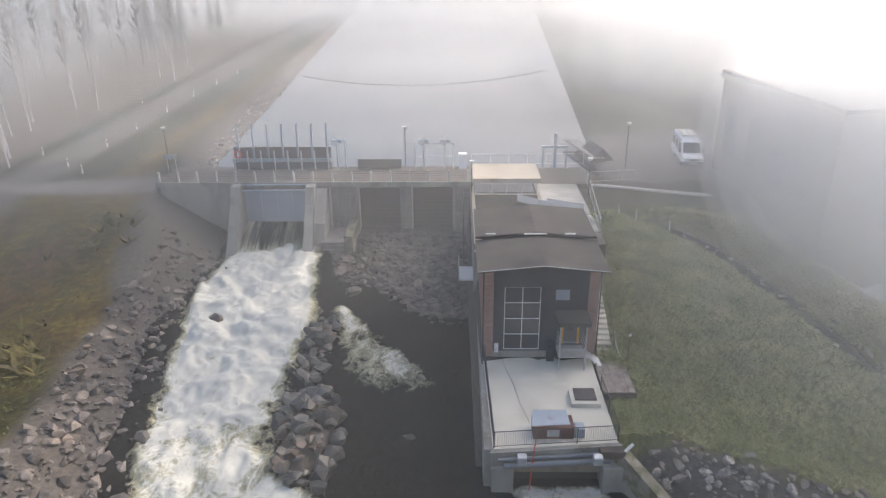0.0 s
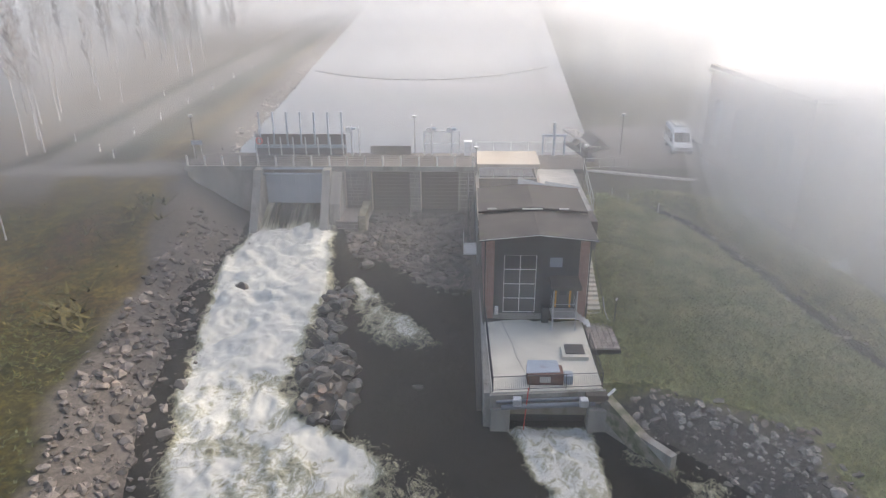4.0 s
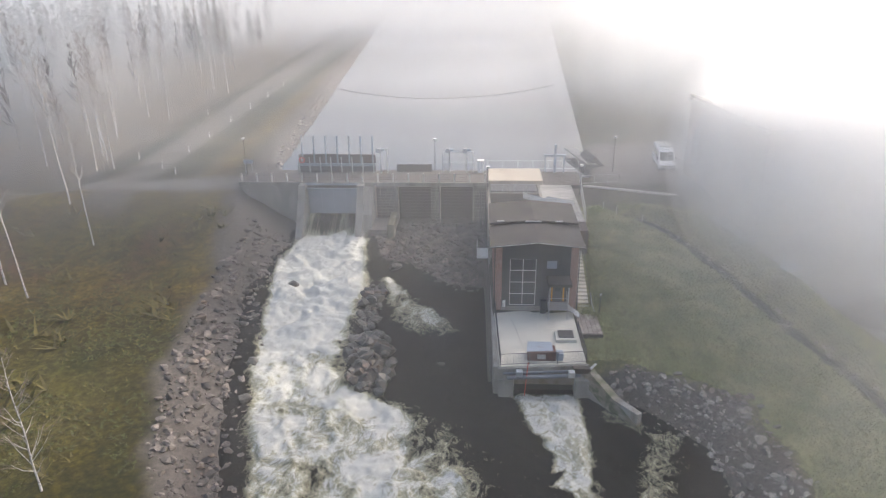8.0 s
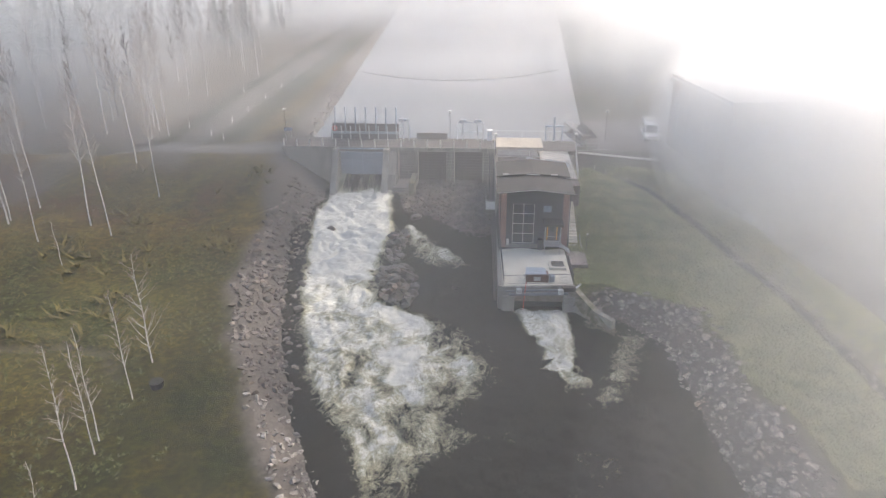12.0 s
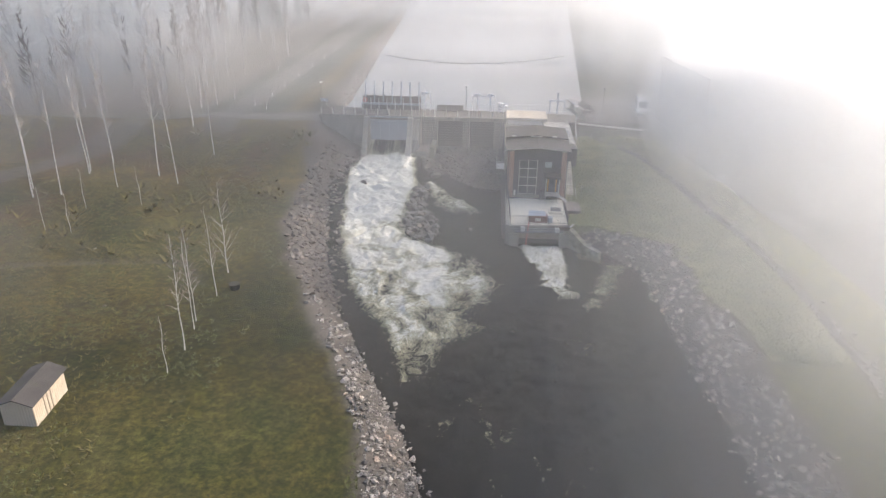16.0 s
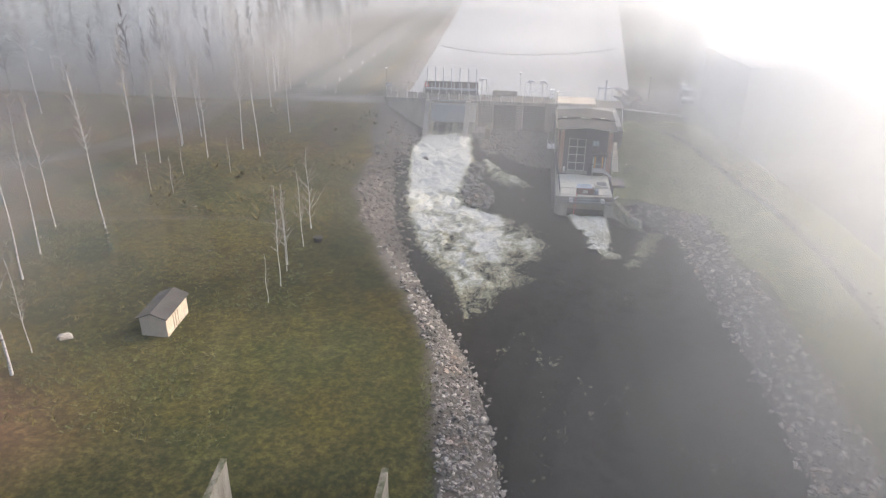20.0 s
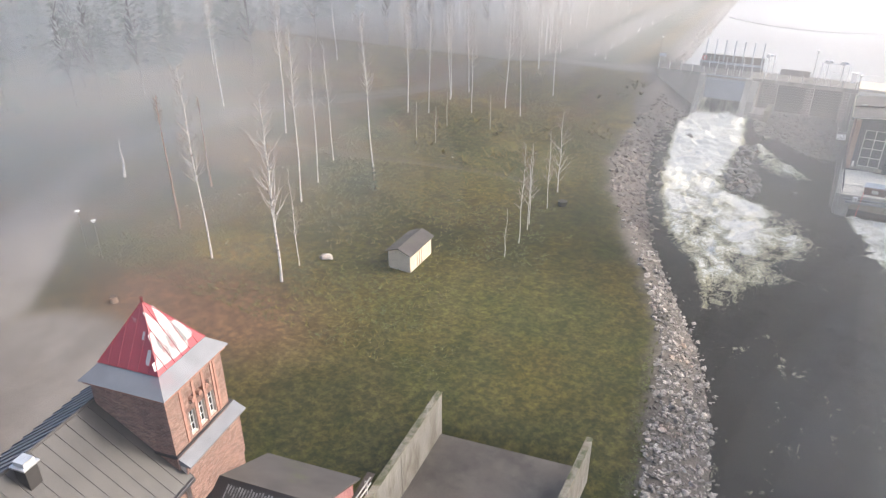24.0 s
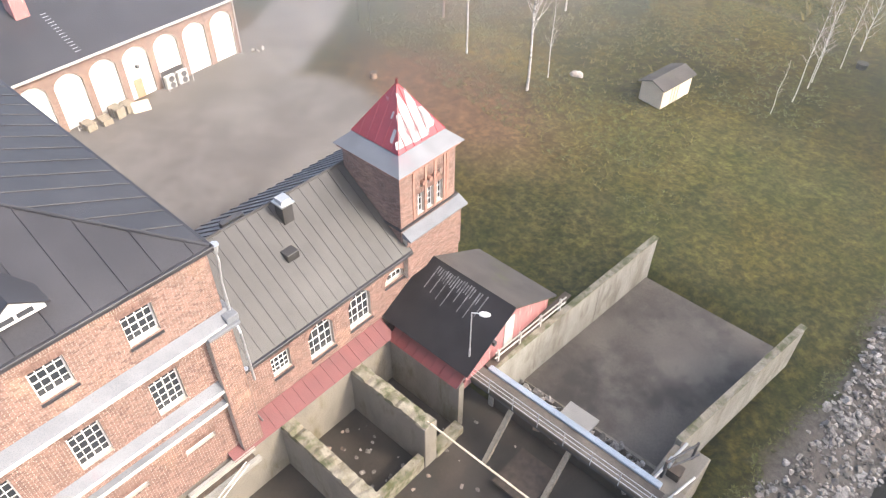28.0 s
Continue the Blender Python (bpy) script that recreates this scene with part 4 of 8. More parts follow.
stones("stone_brook", "small grey stones in and beside the brook", brook, lambda x, y: False)


# ---------------------------------------------------------------- walls, bricks and windows
def arch_half(op, z):
    """Half the free width of an opening at height z; op: x0, x1, z0, z1, rise of its arched head."""
    x0, x1, z0, z1, rise = op
    w = (x1 - x0) / 2
    if z <= z0 or z >= z1:
        return 0.0
    if rise <= 0 or z < z1 - rise:
        return w
    r = (w * w + rise * rise) / (2 * rise)
    d = z - (z1 - r)
    return math.sqrt(max(0.0, r * r - d * d)) if d > 0 else w


def wall(L, H, T, ops, z0=0.0):
    """A wall along x with its face at y = 0, T thick, with openings cut through."""
    bm = bmesh.new()
    xs = sorted({0.0, L, *[v for o in ops for v in o[:2]]})
    zs = sorted({z0, H, *[v for o in ops for v in o[2:4]]})
    for i in range(len(zs) - 1):
        start = None
        for j in range(len(xs) - 1):
            cx, cz = (xs[j] + xs[j + 1]) / 2, (zs[i] + zs[i + 1]) / 2
            inside = any(o[0] < cx < o[1] and o[2] < cz < o[3] for o in ops)
            if not inside and start is None:
                start = xs[j]
            if start is not None and (inside or j == len(xs) - 2):
                end = xs[j] if inside else xs[j + 1]
                box(bm, start, end, 0, T, zs[i], zs[i + 1])
                start = None
    for o in ops:
        if o[4] > 0:
            c, zb = (o[0] + o[1]) / 2, o[3] - o[4]
            n = 8
            for side in (-1, 1):
                edge = [(c + side * arch_half(o, zb + o[4] * k / n * 0.999), zb + o[4] * k / n) for k in range(n + 1)]
                corner = o[1] if side > 0 else o[0]
                for k in range(n):
                    prism(bm, [edge[k], (corner, edge[k][1]), (corner, edge[k + 1][1]), edge[k + 1]], "y", 0, T)
    return bm


BL, BH, BJ = 0.25, 0.070, 0.018


def brick_rows(L, H, ops, z0=0.0, band=0.0):
    """The bricks of a wall as (x0, x1, z0, z1); band: height of a row of upright bricks at the top."""
    out, z, odd = [], z0 + BJ, 0
    while z + BH <= H - band:
        mid = z + BH / 2
        cuts = sorted((((o[0] + o[1]) / 2 - arch_half(o, mid) - 0.01, (o[0] + o[1]) / 2 + arch_half(o, mid) + 0.01) for o in ops if arch_half(o, mid) > 0.02))
        a, spans = 0.0, []
        for c, d in cuts:
            spans.append((a, c))
            a = d
        spans.append((a, L))
        for a, b in spans:
            x = a - (BL + BJ) * 0.5 * (odd % 2)
            while x < b:
                p, q = max(x, a), min(x + BL, b)
                if q - p > 0.04:
                    out.append((p, q, z, z + BH))
                x += BL + BJ
        z += BH + BJ
        odd += 1
    if band:
        x = 0.0
        while x < L:
            out.append((x, min(x + BH, L), z, H - BJ))
            x += BH + BJ
    for o in ops:
        x = o[0] - 0.1
        if o[4] == 0:
            while x < o[1] + 0.1:
                out.append((x, x + BH, o[3] + 0.015, o[3] + 0.26))
                x += BH + BJ
    return out


def brick_mesh(name, rows, material, proud=0.012):
    r = np.array(rows, float)
    n = len(r)
    y0, y1 = -proud, 0.02
    c = np.empty((n, 8, 3))
    for k, (ix, y, iz) in enumerate(((0, y0, 2), (1, y0, 2), (1, y0, 3), (0, y0, 3), (0, y1, 2), (1, y1, 2), (1, y1, 3), (0, y1, 3))):
        c[:, k, 0], c[:, k, 1], c[:, k, 2] = r[:, ix], y, r[:, iz]
    f = np.array([(0, 1, 2, 3), (0, 4, 5, 1), (1, 5, 6, 2), (2, 6, 7, 3), (3, 7, 4, 0)])
    faces = (np.arange(n)[:, None, None] * 8 + f[None]).reshape(-1, 4)
    me = bpy.data.meshes.new(name)
    me.from_pydata(c.reshape(-1, 3).tolist(), [], faces.tolist())
    me.materials.append(material)
    return me


ONE_BRICK = brick_mesh("brick", [(0, BL, 0, BH)], M["brick_one"])


def brick_wall(parent, name, m, L, H, T, ops, z0=0.0, band=0.25, as_parts=None, material="brick", label=""):
    w = part(name, wall(L, H, T, ops, z0), M["mortar"], parent, label or "red brick wall with pale joints")
    w.matrix_basis = m
    rows, rest, n = brick_rows(L, H, ops, z0, band), [], 0
    for r in rows:
        if as_parts and n < 300 and abs(r[1] - r[0] - BL) < 1e-6 and abs(r[3] - r[2] - BH) < 1e-6 and as_parts(r):
            sub("brick", ONE_BRICK, w, Matrix.Translation((r[0], 0, r[2])))
            n += 1
        else:
            rest.append(r)
    ob = sub("brick_rest", brick_mesh("brick_rest", rest, M[material]), w)
    tagged(ob, kind="stuff")
    return w


PANES = {}


def window(parent, m, w, h, cols, rows, arch=0.0, frame_w=0.06, bar=0.032, mid=True, sill=True, mat="white", name="window", label="", curtain=False):
    """A framed window with its own panes; its lower left corner at m, face towards -y."""
    bm = boxes((0, frame_w, 0, 0.07, 0, h - arch), (w - frame_w, w, 0, 0.07, 0, h - arch), (frame_w, w - frame_w, 0, 0.07, 0, frame_w))
    op = (0, w, 0, h, arch)
    if arch:
        n = 10
        r = (w * w / 4 + arch * arch) / (2 * arch)
        zc, a0 = h - r, math.asin(min(1.0, w / 2 / r))
        if arch > w / 2 - 0.01:
            a0 = math.pi / 2
        for k in range(n):
            a, b = -a0 + 2 * a0 * k / n, -a0 + 2 * a0 * (k + 1) / n
            prism(bm, [(w / 2 + rr * math.sin(t), zc + rr * math.cos(t)) for rr, t in ((r, a), (r, b), (r - frame_w, b), (r - frame_w, a))], "y", 0, 0.07)
    else:
        box(bm, frame_w, w - frame_w, 0, 0.07, h - frame_w, h)
    bars = []
    for i in range(1, cols):
        x = w * i / cols
        top = min(h, h - arch + (arch_half((0, w, 0, h, arch), h - arch + 0.01) and arch * (1 - abs(2 * i / cols - 1) ** 2))) - 0.03 if arch else h - frame_w
        wide = bar * (1.6 if mid and i * 2 == cols else 1)
        bars.append((x - wide / 2, x + wide / 2, 0.012, 0.055, frame_w, top))
    for i in range(1, rows):
        z = h * i / rows
        half = arch_half(op, z) if arch else w / 2
        wide = bar * (2.0 if mid and i * 2 == rows else 1)
        bars.append((w / 2 - half + 0.02, w / 2 + half - 0.02, 0.008, 0.06, z - wide / 2, z + wide / 2))
    f = part(name, bm, M[mat], parent, label)
    f.matrix_basis = m
    for b_ in bars:
        part("glazing_bar", boxes(b_), M[mat], f)
    pw, ph = w / cols, h / rows
    key = (round(pw, 3), round(ph, 3))
    if key not in PANES:
        PANES[key] = finish("pane", boxes((0, pw, 0, 0.006, 0, ph)), M["glass"])
    for i in range(cols):
        for j in range(rows):
            if arch and j * ph > h - arch:
                if abs((i + 0.5) * pw - w / 2) > arch_half(op, (j + 0.6) * ph):
                    continue
            if arch and (j + 1) * ph > h - arch + 0.02:
                z1 = (j + 1) * ph
                x0, x1 = max(i * pw, w / 2 - arch_half(op, min(z1, h) - ph * 0.5)), min((i + 1) * pw, w / 2 + arch_half(op, min(z1, h) - ph * 0.5))
                if x1 - x0 > 0.05:
                    sub("pane", PANES[key], f, Matrix.LocRotScale((x0, 0.035, j * ph), None, ((x1 - x0) / pw, 1, 0.8)))
                continue
            sub("pane", PANES[key], f, Matrix.Translation((i * pw, 0.035, j * ph)))
    if sill:
        s = part("sill", prism(bmesh.new(), [(-0.32, -0.10), (0.0, -0.02), (0.0, -0.10), (-0.32, -0.14)], "x", -0.06, w + 0.06), M[sill if isinstance(sill, str) else "zinc"], f)
    return f


FACE_E = pose(0, 0, 0, 0, 0, 90)     # a wall that faces +x


# ---------------------------------------------------------------- the brick works
works = thing("brick_works", "old red brick waterworks with dark metal roofs", "factory", WORKS)
EAVE = 9.0
# low wing, facade at x = 0 from y = -8.6 to 1.9
yo = -8.6
ops = [(1.76, 2.80, 6.55, 7.85, 0), (3.92, 5.42, 5.85, 8.05, 0.6), (6.48, 7.94, 5.95, 8.15, 0.6), (9.02, 10.36, 7.15, 7.95, 0.62)]
brick_wall(works, "wall", pose(0, yo, 0) @ FACE_E, 14.8, EAVE, 0.45, ops, z0=0.4, band=0.25, as_parts=lambda r: r[0] > 4.6 and r[2] > 6.3)
# solid added block, coloured as the dark of the unlit rooms
part("dark_room_fill", boxes((-8.1, -0.6, -8.4, 6.1, 0.4, EAVE - 0.2)), M["inside"], works)
part("back_wall", boxes((-8.6, -8.12, -8.6, 6.2, 0.4, EAVE)), M["brick_dark"], works)
for o, cr in zip(ops, ((4, 4), (4, 4), (4, 4), (4, 2))):
    window(works, pose(-0.2, yo + o[0], o[2]) @ FACE_E, o[1] - o[0], o[3] - o[2], *cr, arch=o[4], sill="roof_dark", label="white-painted many-paned window")
for o in ops[1:]:
    bm = bmesh.new()
    w, rise, n = (o[1] - o[0]) / 2, o[4], 13
    r = (w * w + rise * rise) / (2 * rise)
    a0, zc = math.asin(min(1, w / r)), o[3] - (w * w + rise * rise) / (2 * rise)
    for k in range(n):
        a, b = -a0 + 2 * a0 * k / n + 0.006, -a0 + 2 * a0 * (k + 1) / n - 0.006
        prism(bm, [((o[0] + o[1]) / 2 + rr * math.sin(t), zc + rr * math.cos(t)) for rr, t in ((r + 0.02, a), (r + 0.02, b), (r + 0.27, b), (r + 0.27, a))], "y", -0.025, 0.02)
    p = part("brick_arch", bm, M["brick"], works)
    p.matrix_basis = pose(0, yo, 0) @ FACE_E


def seam_roof(parent, name, corner, along, up, n, width, length, material, rib=0.05, label=""):
    """A roof of sheet trays: corner at the eave, trays side by side along, each running up the slope."""
    along, up = Vector(along).normalized(), Vector(up).normalized()
    nrm = along.cross(up)
    if nrm.z < 0:
        nrm = -nrm
    m = Matrix((along, up, nrm)).transposed().to_4x4()
    m.translation = corner
    base = part(name, boxes((0, n * width, 0, length, -0.12, -0.012)), M["steel_dark"], parent, label)
    base.matrix_basis = m
    bm = bmesh.new()
    box(bm, 0.004, width - 0.004, -0.05, length, -0.01, 0.004)
    box(bm, width - 0.028, width - 0.002, -0.05, length, 0.004, 0.004 + rib)
    me = finish("roof_sheet", bm, M[material])
    # ribs get a darker colour that paints in the shaded side of each seam
    if material == "roof_grey":
        me.materials.append(M["roof_dark"])
        for p in me.polygons:
            p.material_index = 1 if p.center.z > 0.005 or p.center.x > width - 0.03 else 0
    for k in range(n):
        sub("roof_sheet", me, base, Matrix.Translation((k * width, 0, 0)))
    return base


RIDGE_X, RIDGE_Z = -4.1, 12.1
slope = Vector((RIDGE_X - 0.5, 0, RIDGE_Z - EAVE + 0.25))
seam_roof(works, "wing_roof", (0.5, -8.55, EAVE - 0.25 + 0.35), (0, 1, 0), slope, 17, 0.617, slope.length, "roof_grey", 0.03, label="grey standing seam sheet roof with dark worn patches")
slope2 = Vector((RIDGE_X + 8.9, 0, RIDGE_Z - EAVE + 0.25))
seam_roof(works, "wing_roof", (-8.9, -8.55, EAVE - 0.25 + 0.35), (0, 1, 0), slope2, 24, 0.617, slope2.length, "zinc", 0.07, label="pale ribbed sheet roof on the far slope")
part("ridge_cap", rods(((RIDGE_X, -8.5, RIDGE_Z + 0.36), (RIDGE_X, 1.9, RIDGE_Z + 0.36), 0.07)), M["roof_grey"], works)
part("gutter", boxes((0.32, 0.66, -8.7, 1.9, EAVE - 0.10, EAVE + 0.10), (0.06, 0.32, -8.7, 1.9, EAVE - 0.02, EAVE + 0.06), bevel=0.02), M["roof_dark"], works, "dark eaves gutter")
# roof chimney with a shiny cap, and a flat vent box
ch = part("roof_vent", boxes((-3.65, -3.05, -2.9, -2.3, 10.9, 12.75), bevel=0.02), M["roof_grey"], works, "sheet-clad roof vent")
part("cap", boxes((-3.75, -2.95, -2.98, -2.22, 12.75, 12.83), (-3.62, -3.08, -2.86, -2.34, 12.83, 13.05)), M["galv"], ch)
part("roof_hatch", boxes((-2.5, -1.75, -3.9, -3.2, 10.55, 11.15), bevel=0.03), M["roof_grey"], works, "low sheet-clad roof hatch")
part("snow_guard", boxes((-4.9, -4.6, -5.2, -4.0, 11.9, 12.25)), M["steel_dark"], works)

# tower: y 1.7 to 5.7, x 0.03 to -3.95
ty0, ty1, TX, TZ, TB = 1.7, 5.7, 0.03, 13.65, -3.95
tow = [(1.22 + 0.70 * k, 1.66 + 0.70 * k, 10.55, 11.85, 0) for k in range(3)]
niche = [(1.40, 2.90, 12.15, 12.6, 0)]
brick_wall(works, "tower_wall", pose(TX, ty0, 0) @ FACE_E, ty1 - ty0, TZ, 0.4, tow + niche, z0=9.1, band=0.25, label="east face of the brick tower")
brick_wall(works, "tower_wall", pose(TB, ty0, 0), TX - TB, TZ, 0.4, [], z0=9.05, band=0.25, label="south face of the brick tower")
part("tower_core", boxes((TB, TB + 0.4, ty0 + 0.41, ty1, 9.0, TZ), (TB + 0.4, -0.38, ty1 - 0.4, ty1, 9.0, TZ), (TB + 0.5, -0.5, ty0 + 0.5, ty1 - 0.5, 9.0, TZ - 0.1)), M["brick_dark"], works)
for o in tow:
    window(works, pose(TX - 0.14, ty0 + o[0], o[2]) @ FACE_E, o[1] - o[0], o[3] - o[2], 2, 3, mid=False, sill=False, frame_w=0.05, label="slim white tower window")
for y in (0.86, 1.70, 2.40, 3.10, 3.9 - 0.6):
    part("pilaster", boxes((TX - 0.05, TX + 0.05, ty0 + y, ty0 + y + 0.16, 10.4, 13.3)), M["brick_dark"], works, "narrow raised brick strip")
part("niche", boxes((TX - 0.35, TX - 0.18, ty0 + 1.3, ty0 + 3.0, 12.05, 12.7)), M["brick_dark"], works)
for k in range(3):
    part("corbel", rods(((TX - 0.2, ty0 + 1.65 + 0.5 * k, 12.33), (TX + 0.08, ty0 + 1.65 + 0.5 * k, 12.33), 0.13), n=10), M["brick_dark"], works)
part("string_course", boxes((TX - 0.3, TX + 0.10, ty0 - 0.06, ty1 + 0.2, 10.24, 10.36)), M["roof_dark"], works, "dark string course")
part("string_course", boxes((TB, TX, ty0 - 0.08, ty0 + 0.1, 10.2, 10.32)), M["roof_dark"], works)
bm = prism(bmesh.new(), [(TX - 0.05, 10.12), (TX + 0.62, 9.80), (TX + 0.62, 9.72), (TX - 0.05, 9.74)], "y", ty0 + 0.05, ty1 + 0.42)
part("ledge_roof", bm, M["zinc"], works, "sloping pale sheet ledge below the tower windows")
brick_wall(works, "tower_base", pose(TX + 0.3, ty0 + 0.1, 0) @ FACE_E, ty1 - ty0 + 0.15, 9.72, 0.3, [], z0=7.0, band=0.0, label="wider brick base of the tower")
# skirt and pyramid
c0 = Vector(((TX + TB) / 2, (ty0 + ty1) / 2, 0))


def square(half, z):
    return [Vector((c0.x + a * half, c0.y + b * half, z)) for a, b in ((1, -1), (1, 1), (-1, 1), (-1, -1))]


sk0, sk1, ap = square(2.32, 13.72), square(1.62, 14.38), Vector((c0.x, c0.y, 16.95))
bm = bmesh.new()
for k in range(4):
    j = (k + 1) % 4
    slab_between(bm, sk0[k], sk0[j], sk1[j], sk1[k], 0.09)
part("roof_skirt", bm, M["zinc"], works, "flared pale sheet eaves of the tower roof")
part("cornice", boxes((c0.x - 2.2, c0.x + 2.2, c0.y - 2.2, c0.y + 2.2, 13.52, 13.68)), M["brick_dark"], works)
for k, (mat, lab) in enumerate((("roof_peel_red", "east pyramid face with red paint peeled to bare metal"), ("roof_peel_red", "red pyramid face"), ("roof_peel_red", "red pyramid face"), ("roof_peel_red", "red pyramid face with small bare patches"))):
    a, b = sk1[k], sk1[(k + 1) % 4]
    a, b = a + (a - c0).normalized() * 0.06 - Vector((0, 0, 0.03)), b + (b - c0).normalized() * 0.06 - Vector((0, 0, 0.03))
    bm = bmesh.new()
    vs = [bm.verts.new(v) for v in (a, b, ap)]
    n = (b - a).cross(ap - a).normalized()
    n = n if n.z > 0 else -n
    ws = [bm.verts.new(v - n * 0.08) for v in (a, b, ap)]
    bm.faces.new(vs), bm.faces.new(ws[::-1])
    for i in range(3):
        bm.faces.new((vs[(i + 1) % 3], vs[i], ws[i], ws[(i + 1) % 3]))
    bmesh.ops.recalc_face_normals(bm, faces=bm.faces[:])
    face = part("pyramid_face", bm, M[mat], works, lab)
    mid = (a + b) / 2
    for s in (-0.66, -0.33, 0, 0.33, 0.66):
        foot = mid + (b - a) * 0.5 * s
        part("seam", rod(bmesh.new(), foot + n * 0.01, foot + (ap - mid) * (1 - abs(s)) * 0.97 + n * 0.01, 0.018, n=5), M[mat], face)
    part("hip_seam", rod(bmesh.new(), a + n * 0.01, ap, 0.03, n=6), M[mat], face)
    if k in (0, 3):
        # bare metal between the seams where the paint has come off
        for s, low, high in (((-0.80, 0.08, 0.20), (-0.49, 0.07, 0.56), (-0.165, 0.05, 0.86), (0.165, 0.05, 0.86), (0.49, 0.14, 0.50)) if k == 0 else ((0.62, 0.12, 0.34), (0.34, 0.46, 0.58))):
            rp = random.Random(int(s * 100) + 7)
            half_w = (b - a) * (0.160 if k == 0 else 0.05)
            left_, right_ = [], []
            for i in range(9):
                f = low + (high - low) * i / 8
                slim = (0.55 + 0.45 * math.sin(min(1.0, i / 2.2) * 1.57)) * (1 if i < 7 else 0.75)
                c_ = mid + (b - a) * 0.5 * s * (1 - (0.0 if abs(s) < 0.2 else f * 0.25)) + (ap - mid) * f
                lim = 1 - f - abs(s) * 0.6
                wv = half_w * min(slim * rp.uniform(0.8, 1.0), max(0.1, lim * 1.6))
                left_.append(c_ - wv + n * 0.012)
                right_.append(c_ + wv + n * 0.012)
            pb = bmesh.new()
            ring = [pb.verts.new(v) for v in left_ + right_[::-1]]
            pb.faces.new(ring)
            r_ = bmesh.ops.extrude_face_region(pb, geom=pb.faces[:])
            bmesh.ops.translate(pb, verts=[v for v in r_["geom"] if isinstance(v, bmesh.types.BMVert)], vec=-n * 0.008)
            bmesh.ops.recalc_face_normals(pb, faces=pb.faces[:])
            part("bare_patch", pb, M["roof_peel"], face, "bare pale metal where red paint has peeled")
part("finial", rods((ap - Vector((0, 0, 0.05)), ap + Vector((0, 0, 0.22)), 0.07)), M["roof_red"], works)

# tall block, facade at x = 0.6 from y = -8.6 southwards, low hipped roof
BX, BY, BZ, BLEN = 0.6, -8.6, 16.15, 36.0
bops, spec = [], []
for k in range(8):
    y = 3.75 - 1.35 + 3.17 * k
    bops += [(y, y + 1.18, 13.98, 15.42, 0), (y, y + 1.20, 9.85, 11.78, 0)]
    spec += [(4, 4), (4, 5)]
low = [(1.9 + 3.17 * k, 3.3 + 3.17 * k, 6.55, 6.95, 0) for k in range(6)]
# this wall is laid out from its north corner, so it runs along -y: mirror the openings
ops_m = [(BLEN - o[1], BLEN - o[0], *o[2:]) for o in bops + low]
tall = brick_wall(works, "tall_wall", pose(BX, BY - BLEN, 0) @ FACE_E, BLEN, BZ, 0.5, ops_m, z0=3.5, band=0.28, label="tall brick facade with many-paned windows")
brick_wall(works, "tall_end_wall", pose(BX - 24, BY, 0) @ pose(24, 0, 0, 0, 0, 180), 24, BZ, 0.5, [], z0=8.8, band=0.28, label="north end wall of the tall block")
part("dark_room_fill", boxes((BX - 23.9, BX - 0.9, BY - BLEN, BY - 0.55, 2.0, BZ - 0.2)), M["inside"], works)
for o, cr in zip(ops_m, spec + [(4, 1)] * 6):
    window(works, pose(BX - 0.2, BY - BLEN + o[0], o[2]) @ FACE_E, o[1] - o[0], o[3] - o[2], *cr, sill="roof_dark" if cr == (4, 4) else False, label="white-painted many-paned window")
for z0, z1, d, lab in ((12.62, 13.12, 0.42, "broad sloping sheet ledge"), (9.15, 9.68, 0.30, "sloping sheet ledge below the windows"), (8.2, 8.4, 0.24, "narrow pale ledge")):
    bm = prism(bmesh.new(), [(BX - 0.02, z1), (BX + d, z0 + 0.10), (BX + d, z0), (BX - 0.02, z0)], "y", BY - BLEN, BY - (0.9 if z0 < 12 else -0.15))
    part("ledge", bm, M["zinc"], works, lab)
    part("ledge_edge", boxes((BX + d, BX + d + 0.035, BY - BLEN, BY - (0.9 if z0 < 12 else -0.15), z0 - 0.06, z0 + 0.12)), M["white_old"], works)
pil = brick_wall(works, "corner_pilaster", pose(BX + 0.38, BY - 1.05, 0) @ FACE_E, 1.05, 12.45, 0.4, [], z0=4.6, band=0.25, label="brick corner pilaster")
part("pilaster_cap", boxes((BX + 0.0, BX + 0.62, BY - 1.15, BY + 0.3, 12.5, 12.66), (BX - 0.6, BX + 0.5, BY - 0.2, BY + 0.35, 12.66, 13.0), bevel=0.03), M["zinc"], works, "pale sheet cap on the pilaster")
hx0, hx1, hy0, hy1, hz, rise = BX + 0.16, BX - 24.45, BY + 0.12, BY - BLEN - 0.45, BZ + 0.28, 5.6
half = (hx0 - hx1) / 2
r0, r1 = Vector(((hx0 + hx1) / 2, hy0 - half, hz + rise)), Vector(((hx0 + hx1) / 2, hy1 + half, hz + rise))
ca, cb, cc, cd = Vector((hx0, hy0, hz)), Vector((hx0, hy1, hz)), Vector((hx1, hy1, hz)), Vector((hx1, hy0, hz))
